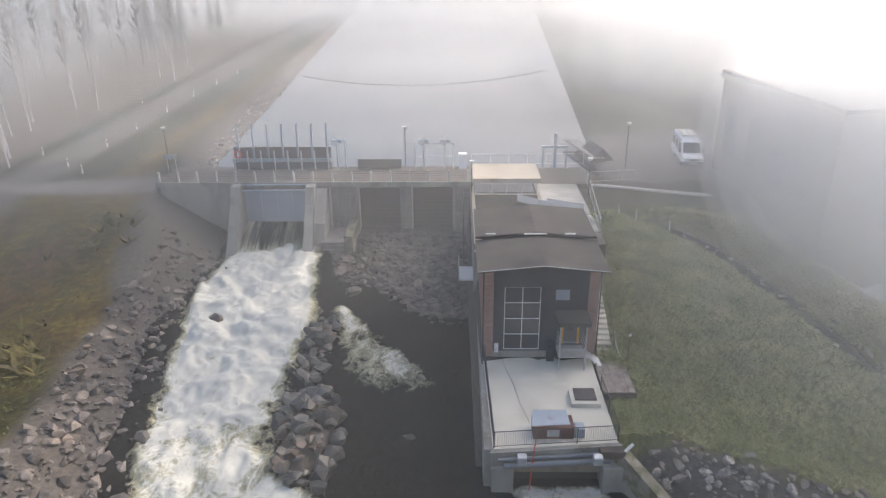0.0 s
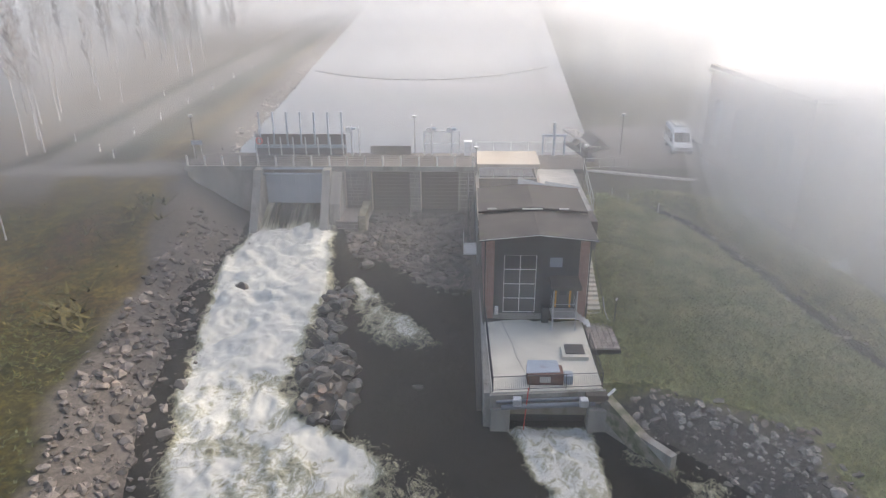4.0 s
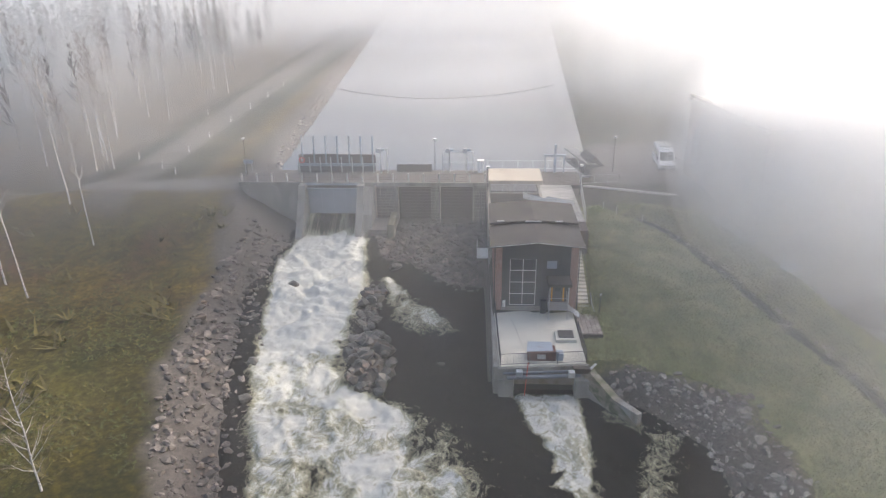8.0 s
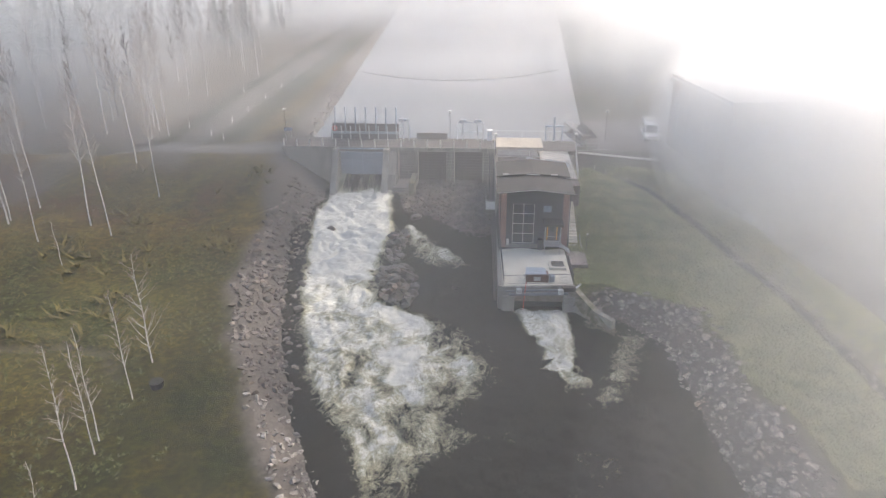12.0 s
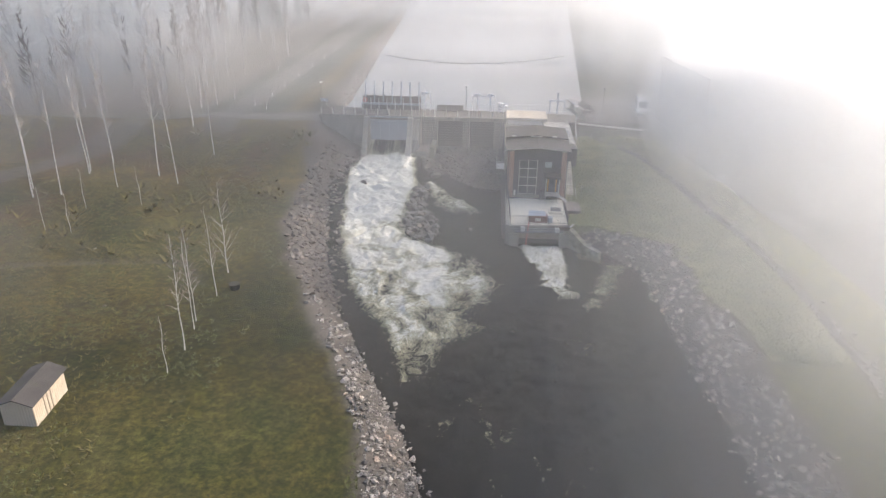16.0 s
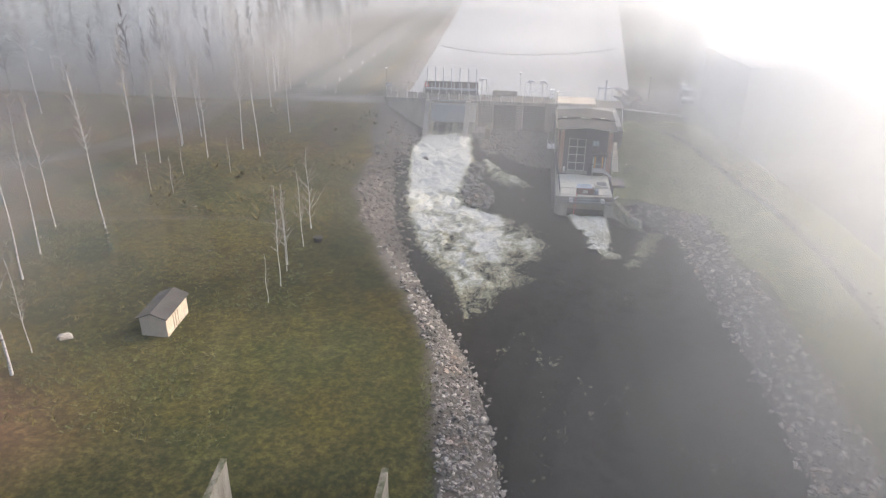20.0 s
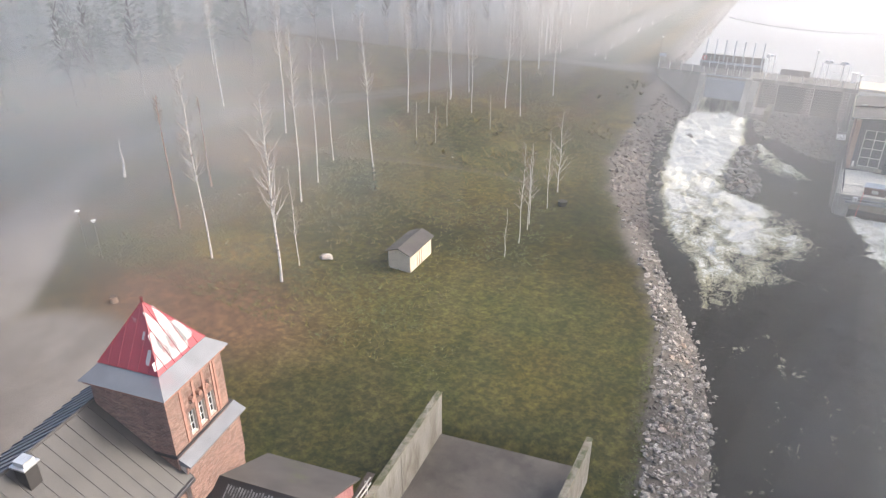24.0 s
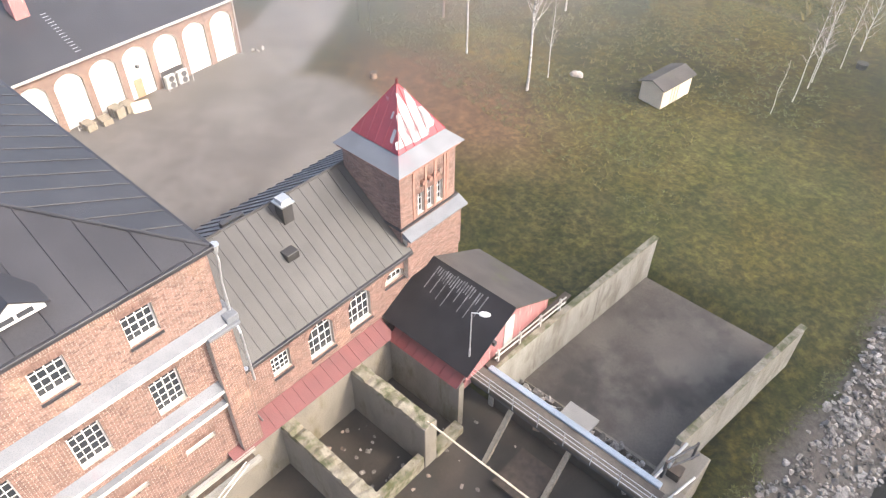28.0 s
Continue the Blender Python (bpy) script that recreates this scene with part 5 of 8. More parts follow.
for poly, lab in (((ca, cb, r1, r0), "dark sheet roof slope towards the river"), ((cd, ca, r0), "dark sheet hip end"), ((cb, cc, r1), "dark sheet hip end"), ((cc, cd, r0, r1), "dark sheet roof slope towards the yard")):
    bm = bmesh.new()
    n = (poly[1] - poly[0]).cross(poly[2] - poly[0]).normalized()
    n = n if n.z > 0 else -n
    top, lowv = [bm.verts.new(v) for v in poly], [bm.verts.new(v - Vector((0, 0, 0.14))) for v in poly]
    bm.faces.new(top), bm.faces.new(lowv[::-1])
    for i in range(len(poly)):
        j = (i + 1) % len(poly)
        bm.faces.new((top[j], top[i], lowv[i], lowv[j]))
    bmesh.ops.recalc_face_normals(bm, faces=bm.faces[:])
    face = part("roof_slope", bm, M["roof_dark"], works, lab)
    # standing seams that run up the slope and stop at the hip
    e = (poly[1] - poly[0]).normalized()
    up = n.cross(e)
    up = up if up.z > 0 else -up
    L = (poly[1] - poly[0]).length
    k = 0.62
    while k < L:
        run = min(k, L - k, half) / half * math.hypot(half, rise)
        p = poly[0] + e * k + n * 0.02
        if run > 0.4:
            part("seam", rod(bmesh.new(), p, p + up * run * 0.985, 0.022, n=4), M["roof_dark"], face)
        k += 1.24
part("hip_cap", rods((ca + Vector((0, 0, 0.03)), r0 + Vector((0, 0, 0.03)), 0.07), (cd + Vector((0, 0, 0.03)), r0 + Vector((0, 0, 0.03)), 0.07), (r0, r1, 0.08)), M["roof_dark"], works)
part("eaves_gutter", boxes((hx0 - 0.05, hx0 + 0.14, hy1, hy0 + 0.1, hz - 0.22, hz - 0.02), (hx1, hx0 + 0.1, hy0, hy0 + 0.14, hz - 0.22, hz - 0.02), bevel=0.02), M["roof_dark"], works)
# rain pipe at the corner
pipe = part("rain_pipe", rods(((BX + 0.12, BY + 0.30, 16.0), (BX + 0.14, BY + 0.32, 15.5), 0.06), ((BX + 0.14, BY + 0.32, 15.5), (BX + 0.12, BY + 0.22, 14.6), 0.06), ((BX + 0.12, BY + 0.22, 14.6), (BX + 0.12, BY + 0.22, 12.7), 0.06), ((BX + 0.12, BY + 0.22, 12.7), (BX + 0.72, BY + 0.12, 12.2), 0.06), ((BX + 0.72, BY + 0.12, 12.2), (BX + 0.45, BY + 0.3, 8.8), 0.06)), M["galv"], works, "galvanised rain pipe")
part("funnel", rod(bmesh.new(), (BX + 0.12, BY + 0.30, 15.95), (BX + 0.12, BY + 0.30, 16.35), 0.1, 0.2, 12), M["galv"], pipe)
pipe = part("rain_pipe", rods(((0.55, -8.35, EAVE), (0.25, -8.3, 8.5), 0.05), ((0.25, -8.3, 8.5), (0.25, -8.3, 5.5), 0.05), ((0.25, -8.3, 5.5), (0.6, -8.25, 5.2), 0.05)), M["steel_dark"], works, "dark rain pipe")
part("funnel", rod(bmesh.new(), (0.55, -8.35, EAVE - 0.15), (0.55, -8.35, EAVE + 0.15), 0.06, 0.13, 12), M["galv"], pipe)
# little white pediment dormer
dz = hz + 0.9 * (rise / half) + 0.1
dc = BY - 6.1
dm = part("dormer", prism(bmesh.new(), [(dc - 0.9, dz), (dc + 0.9, dz), (dc + 0.9, dz + 0.25), (dc, dz + 0.85), (dc - 0.9, dz + 0.25)], "x", hx0 - 2.4, hx0 - 0.75), M["white"], works, "small white pediment dormer")
for y in (dc - 0.55, dc + 0.05):
    part("louvre", boxes((hx0 - 0.75, hx0 - 0.73, y, y + 0.5, dz + 0.12, dz + 0.30)), M["black_clad"], dm)
for sg in (-1, 1):
    part("dormer_roof", slab_between(bmesh.new(), (hx0 - 0.6, dc, dz + 0.95), (hx0 - 3.2, dc, dz + 0.95), (hx0 - 3.2, dc + sg * 1.05, dz + 0.25), (hx0 - 0.6, dc + sg * 1.05, dz + 0.25), 0.05), M["roof_dark"], dm)

# red lean-to strip along the facade, then along the annex
sl = Vector((-1.05, 0, 0.55))
seam_roof(works, "lean_to_roof", (1.08, -10.3, 4.68), (0, 1, 0), sl, 17, 0.6, sl.length, "roof_red", 0.03, "red painted sheet lean-to roof")
sl = Vector((0, 0.75, 0.45))
seam_roof(works, "lean_to_roof", (0.9, -0.45, 4.62), (1, 0, 0), sl, 8, 0.61, sl.length, "roof_red", 0.03, "red painted sheet strip below the annex roof")
part("basin_wall", boxes((0.42, 0.86, -14.0, -0.15, -0.6, 4.55), bevel=0.02), M["concrete_old"], works, "stained concrete basin wall")
part("basin_wall", boxes((0.88, 5.8, -0.28, 0.12, -0.6, 4.5), bevel=0.02), M["concrete_old"], works, "stained concrete basin wall under the annex")

# annex with black roof, ridge along x
AZ, AE = 7.35, 5.25
part("annex_wall", boxes((0.5, 5.55, 0.45, 7.2, 3.5, 5.2)), M["pink"], works)
part("gable", prism(bmesh.new(), [(0.3, 4.35), (7.3, 4.35), (7.3, 5.35), (3.75, AZ - 0.12), (0.3, 5.1)], "x", 5.5, 5.72), M["pink"], works, "faded pink boarded gable")
gd = part("gable_door", boxes((5.72, 5.77, 3.3, 4.05, 4.5, 6.45)), M["white_old"], works, "narrow white gable door")
part("lamp", boxes((5.72, 5.9, 2.3, 2.5, 5.5, 5.75)), M["grey_plastic"], works)
bm = slab_between(bmesh.new(), (0.02, 3.75, AZ), (6.0, 3.75, AZ), (6.0, 0.02, AE), (0.02, 0.02, AE), 0.1)
wet = part("annex_roof", bm, M["roof_black"], works, "black bitumen roof slope, wet and shiny")
bm = slab_between(bmesh.new(), (0.36, 3.752, AZ - 0.002), (6.0, 3.752, AZ - 0.002), (6.0, 7.7, 5.25), (0.36, 7.7, 5.25), 0.1)
part("annex_roof", bm, M["roof_felt"], works, "dull black felt roof slope")
up = Vector((0, -3.73, AE - AZ)).normalized()
rs = random.Random(3)
for k in range(22):
    x = 1.0 + 0.16 * k
    if rs.random() < 0.9:
        s0, s1 = rs.uniform(0.22, 0.34), (0.9 if k % 3 else 1.9) * rs.uniform(0.75, 1.15)
        p, q = Vector((x, 3.75, AZ + 0.008)) + up * s0, Vector((x, 3.75, AZ + 0.008)) + up * s1
        bm = slab_between(bmesh.new(), p, p + Vector((0.09, 0, 0)), q + Vector((0.05, 0, 0)), q, 0.006)
        part("bare_strip", bm, M["bare_felt"], wet)
# basin dividers with broken tops
def ragged_wall(name, x0, x1, y0, y1, zb, zt, label, seed):
    rs = random.Random(seed)
    bm = boxes((x0, x1, y0, y1, zb, zt - 0.25))
    w = part(name, bm, M["concrete_old"], works, label)
    bm = bmesh.new()
    n = int((x1 - x0) / 0.22)
    xs = [x0 + (x1 - x0) * i / n for i in range(n + 1)]
    rows = []
    for i, x in enumerate(xs):
        z = zt + rs.uniform(-0.025, 0.015) - (0.07 if rs.random() < 0.08 else 0)
        a, b = y0 + rs.uniform(-0.02, 0.06), y1 + rs.uniform(-0.06, 0.02)
        rows.append([bm.verts.new(v) for v in ((x, y0 - 0.015, zt - 0.27), (x, a, z - 0.04), (x, (a + b) / 2, z + rs.uniform(-0.04, 0.05)), (x, b, z - 0.05), (x, y1 + 0.015, zt - 0.27))])
    for p, q in zip(rows, rows[1:]):
        for k in range(4):
            bm.faces.new((p[k], p[k + 1], q[k + 1], q[k]))
    bm.faces.new(rows[0]), bm.faces.new(rows[-1][::-1])
    bmesh.ops.recalc_face_normals(bm, faces=bm.faces[:])
    part("crumbled_top", bm, M["concrete_top"], w, "crumbled mossy concrete top")
    return w


ragged_wall("divider_wall", 0.84, 6.1, -3.1, -2.35, -0.6, 4.4, "thick concrete basin divider", 1)
ragged_wall("divider_wall", 0.84, 6.9, -7.6, -6.85, -0.6, 4.4, "thick concrete basin divider", 2)
part("basin_floor", boxes((0.4, 16.6, -30, 2.2, -0.75, 1.0)), M["mud"], works, "dark silty basin floor")
part("low_wall", boxes((5.7, 6.1, -6.9, -3.2, 0.8, 2.0), (5.6, 6.2, -2.3, -0.3, 0.8, 1.6)), M["concrete_top"], works)
part("pier", boxes((5.5, 6.15, -3.15, -2.3, -0.6, 4.3), bevel=0.03), M["concrete_old"], works, "concrete pier at the end of the divider")
part("end_wall", boxes((16.5, 17.1, -30, 2.0, -0.8, 4.2), (0.4, 16.5, -30.5, -30, -0.8, 4.2)), M["concrete_old"], works)
rs = random.Random(8)
rub = [(rs.uniform(1.2, 5.4), rs.uniform(-6.6, -3.3), 1.0, rs.uniform(0.1, 0.4)) for _ in range(30)] + [(rs.uniform(1.2, 15), rs.uniform(-12, 1.2), 1.0, rs.uniform(0.08, 0.3)) for _ in range(60)]
bmr = thing("rubble", "scattered rubble on the muddy basin floor", "rubble", WORKS)
for x, y, z, s in rub:
    sub("chunk", ROCKS[rs.randrange(10)], bmr, Matrix.LocRotScale((x, y, z + 0.03), Euler((0, 0, x)), (s, s, s * 0.6)))
# long pole that lies from the pier across the basin
pole = thing("steel_pole", "long pale pole laid from a pier across the basin", "pole", WORKS)
part("pole", rods(((5.9, -2.7, 4.36), (16.6, -2.45, 4.25), 0.05), n=10), M["beige"], pole)
# plank frame beside the lean-to
fr = thing("timber_trestle", "weathered timber frame beside the lean-to roof", "frame", WORKS)
part("beam", boxes((1.3, 1.5, -12.6, -9.2, 4.0, 4.3)), M["wood_grey"], fr)
part("beam", boxes((0.9, 1.1, -12.6, -9.2, 4.4, 4.7)), M["wood_grey"], fr)
part("plank", boxes((1.1, 1.3, -12.5, -9.4, 4.3, 4.4)), M["wood_dark"], fr)
part("pole", rods(((2.2, -12.6, 4.6), (1.4, -9.9, 4.6), 0.03), ((2.4, -12.6, 4.6), (1.6, -9.9, 4.6), 0.03), ((1.35, -12.6, 4.2), (1.35, -12.6, 1.0), 0.08)), M["white_old"], fr)

# walkway over the basin, its railing, side walls and the concrete pad
ww = thing("walkway_bridge", "narrow concrete walkway with a pale railing", "bridge", WORKS)
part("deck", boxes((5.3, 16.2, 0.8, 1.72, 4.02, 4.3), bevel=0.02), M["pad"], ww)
part("white_kerb", boxes((6.0, 15.9, 1.72, 2.05, 4.12, 4.42), bevel=0.03), M["steel_blue"], ww, "pale sheet-clad kerb")
part("girder", boxes((5.6, 16.4, 0.9, 1.1, 3.7, 4.02), (5.6, 16.4, 1.5, 1.7, 3.7, 4.02)), M["steel_dark"], ww)
rail_post = finish("post", rods(((0, 0, 0), (0, 0, 1.05), 0.025)), M["galv"])
for k in range(8):
    sub("post", rail_post, ww, Matrix.Translation((5.4 + 1.5 * k, 0.72, 4.15)))
for z in (4.55, 4.88, 5.2):
    part("rail", rods(((5.2, 0.72, z), (16.2, 0.72, z), 0.022)), M["galv"], ww)
part("rail", rods(((5.2, 0.72, 5.2), (5.2, 1.7, 5.2), 0.022), ((5.2, 0.72, 4.7), (5.2, 1.7, 4.7), 0.022), ((5.2, 1.7, 5.2), (5.2, 1.7, 4.2), 0.022)), M["galv"], ww)
for k, x in enumerate((8.0, 11.5)):
    part("prop", prism(bmesh.new(), [(1.2, 3.75), (1.5, 3.75), (-0.6, 1.0), (-1.0, 1.0)], "x", x, x + 0.25), M["wood"], ww, "slanting timber prop")
part("sluice_board", boxes((9.2, 11.4, -1.6, 0.9, 1.3, 1.42)), M["wood_dark"], ww, "dark boards below the walkway")
lampx = thing("street_lamp", "pale steel lamp post with a rounded white head", "lamp", WORKS @ pose(5.45, 0.85, 4.3), group="lamps")
part("pole", rod(rods(((0, 0, 0), (0, 0, 2.0), 0.055)), (0, 0, 2.0), (0, 0, 4.6), 0.038, 0.034), M["galv"], lampx)
part("arm", rods(((0, 0, 4.58), (0.35, 0.22, 4.62), 0.03)), M["galv"], lampx)
bm = bmesh.new()
bmesh.ops.create_uvsphere(bm, u_segments=12, v_segments=8, radius=0.2, matrix=Matrix.LocRotScale((0.52, 0.32, 4.6), Euler((0, 0, 0.55)), (1.5, 0.8, 0.55)))
part("head", bm, M["white"], lampx, shade=True)
# side walls of the pad
wa = thing("pad_wall", "weathered pale concrete retaining wall beside the pad", "wall", WORKS, group="pad walls")
ang = pose(6.15, 2.0, 0, 0, 0, -4.0)
p = part("panel", boxes((-0.16, 0.16, 0.0, 3.4, -0.6, 4.3), (-0.15, 0.15, 3.42, 9.0, -0.6, 4.28), (-0.16, 0.16, 9.02, 14.9, -0.6, 4.25), bevel=0.015), M["concrete"], wa)
p.matrix_basis = ang
p = part("coping", boxes((-0.2, 0.2, 0.0, 14.95, 4.28, 4.36), bevel=0.02), M["concrete_top"], wa)
p.matrix_basis = ang
wb = thing("pad_wall", "weathered pale concrete retaining wall with dark streaks", "wall", WORKS, group="pad walls")
bng = pose(15.35, 4.6, 0, 0, 0, -8.0)
p = part("panel", boxes((-0.16, 0.16, 0.0, 11.3, -0.6, 4.25), bevel=0.015), M["concrete"], wb)
p.matrix_basis = bng
p = part("coping", boxes((-0.2, 0.2, 0.0, 11.35, 4.25, 4.33), bevel=0.02), M["concrete_top"], wb)
p.matrix_basis = bng
part("abutment", boxes((15.2, 16.9, 0.6, 5.0, -0.6, 3.9), bevel=0.05), M["concrete_old"], wb)
pad = thing("concrete_pad", "stained brown-grey concrete pad between the walls", "pad", WORKS)
bm = bmesh.new()
prism(bm, [(6.1, 4.6), (15.3, 4.8), (16.3, 16.6), (7.0, 16.7)], "z", 0.5, 1.02)
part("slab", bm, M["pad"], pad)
part("edge", prism(bmesh.new(), [(6.1, 4.3), (15.4, 4.5), (15.4, 4.8), (6.1, 4.6)], "z", 0.2, 1.10), M["concrete_old"], pad)
part("ramp", boxes((9.6, 11.4, 2.3, 4.5, 1.95, 2.1)), M["wood_grey"], pad, "grey boards over the stones")
rs = random.Random(12)
heap = thing("stone_heap", "grey broken stones between walkway and pad", "stones", WORKS)
for _ in range(150):
    x, y = rs.uniform(6.4, 15.2), rs.uniform(2.1, 4.4)
    s = rs.uniform(0.25, 0.6)
    sub("stone", ROCKS[rs.randrange(10)], heap, Matrix.LocRotScale((x, y, 1.75 - 0.25 * (y - 2.1) + rs.uniform(-0.1, 0.2)), Euler((rs.uniform(-1, 1), rs.uniform(-1, 1), rs.uniform(0, 6))), (s, s, s)))
part("fill", boxes((6.2, 15.3, 2.1, 3.2, -0.5, 1.7), (6.2, 15.3, 3.2, 4.5, -0.5, 1.2)), M["mud"], heap)
# railing along the annex side, and the sluice tackle on the far wall
rl = thing("timber_railing", "old grey timber railing along the wall", "railing", WORKS)
for k in range(4):
    part("post", boxes((6.0 + 0.1 * k, 6.12 + 0.1 * k, 2.4 + 1.7 * k, 2.52 + 1.7 * k, 4.3, 5.25)), M["wood_grey"], rl)
for z in (4.75, 5.15):
    part("rail", rods(((6.05, 2.2, z), (6.42, 8.0, z), 0.05), n=4), M["wood_grey"], rl)
part("ledge_board", boxes((5.75, 6.2, 1.8, 9.0, 4.32, 4.40)), M["wood_dark"], rl)
tk = thing("sluice_tackle", "rusty sluice tackle with pale bars on the far wall", "machine", WORKS)
part("frame", rods(((15.6, 2.6, 3.9), (15.6, 2.6, 5.2), 0.07), ((16.2, 4.4, 3.9), (16.2, 4.4, 5.2), 0.07), ((15.6, 2.6, 5.1), (16.2, 4.4, 5.1), 0.06), ((15.6, 2.6, 4.5), (16.4, 4.6, 4.2), 0.05)), M["steel_dark"], tk)
part("rod", rods(((15.3, 1.2, 4.0), (15.8, 4.2, 5.0), 0.07), ((16.2, 0.8, 4.0), (16.8, 3.4, 4.2), 0.06)), M["white_old"], tk)
part("gear", rod(bmesh.new(), (15.55, 3.0, 4.7), (15.75, 3.0, 4.7), 0.28, n=12), M["galv"], tk)
part("box", boxes((15.7, 16.3, 2.8, 3.4, 3.9, 4.4)), M["wood_dark"], tk)


# ---------------------------------------------------------------- powerhouse
ph = thing("powerhouse", "small powerhouse of red brick with a black clad front", "building", pose(0, 0, 0))
X0, X1, FY, PB, PT = 1.12, 8.28, 38.5, 2.0, 8.15
p_ops = [(1.30, 3.60, 0.45, 4.98, 0), (4.5, 5.36, 4.1, 4.82, 0), (5.05, 6.05, 0.95, 3.05, 0)]
w = part("front_wall", wall(X1 - X0, PT - PB, 0.35, p_ops), M["black_clad"], ph, "black vertical cladding")
w.matrix_basis = pose(X0, FY, PB)
bm = bmesh.new()
x = 0.65
while x < X1 - X0 - 0.65:
    if not any(o[0] - 0.12 < x < o[1] + 0.12 for o in p_ops):
        box(bm, x, x + 0.03, -0.02, 0.0, 0.5, PT - PB)
    x += 0.22
part("batten", bm, M["black_clad"], w)
for a in (X0 - 0.02, X1 - 0.62):
    brick_wall(ph, "brick_pier", pose(a, FY - 0.06, PB), 0.64, PT - PB, 0.3, [], z0=0.0, band=0.0, material="brick_dark", label="red brick corner pier")
part("plinth", boxes((X0 + 0.6, X1 - 2.6, FY - 0.08, FY, PB - 0.15, PB + 0.42)), M["concrete"], ph)
brick_wall(ph, "side_wall", pose(X0, 47.5, 0) @ pose(0, 0, 0, 0, 0, -90), 9.0, 8.2, 0.3, [], z0=1.6, band=0.0, material="brick_dark", label="long red brick side wall")
brick_wall(ph, "side_wall", pose(X1, FY, 0) @ FACE_E, 9.0, 8.2, 0.3, [], z0=1.8, band=0.0, material="brick_dark", label="long red brick side wall")
part("back_wall", boxes((X0, X1, 47.2, 47.5, 1.6, 8.2)), M["brick_dark"], ph)
part("dark_room_fill", boxes((X0 + 0.4, X1 - 0.4, FY + 0.9, 47.1, 1.8, 8.0)), M["inside"], ph)
win = window(ph, pose(X0 + 1.30, FY + 0.10, PB + 0.45), 2.30, 4.53, 2, 4, mid=False, sill=False, frame_w=0.06, bar=0.06, label="tall white-framed window of eight panes")
lv = part("vent_panel", boxes((X0 + 4.5, X0 + 5.36, FY - 0.03, FY + 0.06, PB + 4.1, PB + 4.82), bevel=0.01), M["steel_blue"], ph, "pale louvred vent panel")
bm = bmesh.new()
for k in range(7):
    box(bm, X0 + 4.54, X0 + 5.32, FY - 0.05, FY - 0.03, PB + 4.14 + 0.095 * k, PB + 4.19 + 0.095 * k)
part("louvre", bm, M["steel_blue"], lv)
dr = part("door", boxes((X0 + 5.05, X0 + 6.05, FY + 0.06, FY + 0.12, PB + 0.95, PB + 3.05)), M["grey_plastic"], ph, "grey door in a yellow frame")
part("door_frame", boxes((X0 + 4.98, X0 + 5.10, FY - 0.04, FY + 0.06, PB + 0.95, PB + 3.1), (X0 + 6.0, X0 + 6.12, FY - 0.04, FY + 0.06, PB + 0.95, PB + 3.1), (X0 + 5.1, X0 + 6.0, FY - 0.04, FY + 0.06, PB + 2.98, PB + 3.1)), M["yellow"], dr)
part("door_pane", boxes((X0 + 5.3, X0 + 5.8, FY + 0.04, FY + 0.06, PB + 1.9, PB + 2.8)), M["glass"], dr)
part("meter_box", boxes((X0 + 0.72, X0 + 0.98, FY - 0.14, FY, PB + 0.35, PB + 1.0), bevel=0.02), M["white"], ph, "small white meter box")
part("heater_unit", boxes((X0 + 4.05, X0 + 4.55, FY - 0.55, FY - 0.03, PB - 0.1, PB + 1.15), bevel=0.03), M["black_clad"], ph, "black cabinet beside the steps")
# canopy, landing and steps
part("canopy", boxes((X0 + 4.5, X0 + 6.55, FY - 1.75, FY, PB + 3.12, PB + 3.42), bevel=0.03), M["roof_felt"], ph, "dark flat canopy over the door")
ld = part("landing", boxes((X0 + 4.65, X0 + 6.35, FY - 1.5, FY - 0.05, PB + 0.80, PB + 0.88)), M["galv"], ph, "galvanised landing on posts")
bm = bmesh.new()
for x in (X0 + 4.7, X0 + 6.3):
    rod(bm, (x, FY - 1.5, PB - 0.1), (x, FY - 1.5, PB + 3.12), 0.05)
    rod(bm, (x, FY - 1.5, PB - 0.1), (x, FY - 1.5, PB - 0.04), 0.14)
part("canopy_post", bm, M["galv"], ld)
bm = bmesh.new()
for x in (X0 + 4.7, X0 + 6.3):
    for z in (1.25, 1.6, 1.95):
        rod(bm, (x, FY - 1.5, PB + z), (x, FY - 0.05, PB + z), 0.02)
for z in (1.4, 1.95):
    rod(bm, (X0 + 4.7, FY - 1.5, PB + z), (X0 + 6.3, FY - 1.5, PB + z), 0.02)
part("landing_rail", bm, M["galv"], ld)
for k in range(4):
    part("step", boxes((X0 + 6.4 + 0.26 * k, X0 + 6.66 + 0.26 * k, FY - 1.3, FY - 0.2, PB + 0.62 - 0.19 * k, PB + 0.66 - 0.19 * k)), M["galv"], ld)
# roofs: a front part, and a slightly higher part behind
for y0, y1, e, r, nm in ((37.75, 42.6, 8.45, 8.86, "front"), (42.55, 47.9, 8.72, 9.1, "rear")):
    bm = bmesh.new()
    slab_between(bm, (X0 - 0.45, y0, e), (4.7, y0, r), (4.7, y1, r), (X0 - 0.45, y1, e), 0.16)
    slab_between(bm, (X1 + 0.45, y0, e), (4.7, y0, r), (4.7, y1, r), (X1 + 0.45, y1, e), 0.16)
    rf = part("roof", bm, M["roof_felt"], ph, "dark felt roof with a worn pale edge")
    bm = bmesh.new()
    rod(bm, (X0 - 0.47, y0 - 0.02, e - 0.06), (4.7, y0 - 0.02, r - 0.06), 0.035, n=6)
    rod(bm, (X1 + 0.47, y0 - 0.02, e - 0.06), (4.7, y0 - 0.02, r - 0.06), 0.035, n=6)
    part("edge_strip", bm, M["white_old"] if nm == "front" else M["roof_felt"], rf)
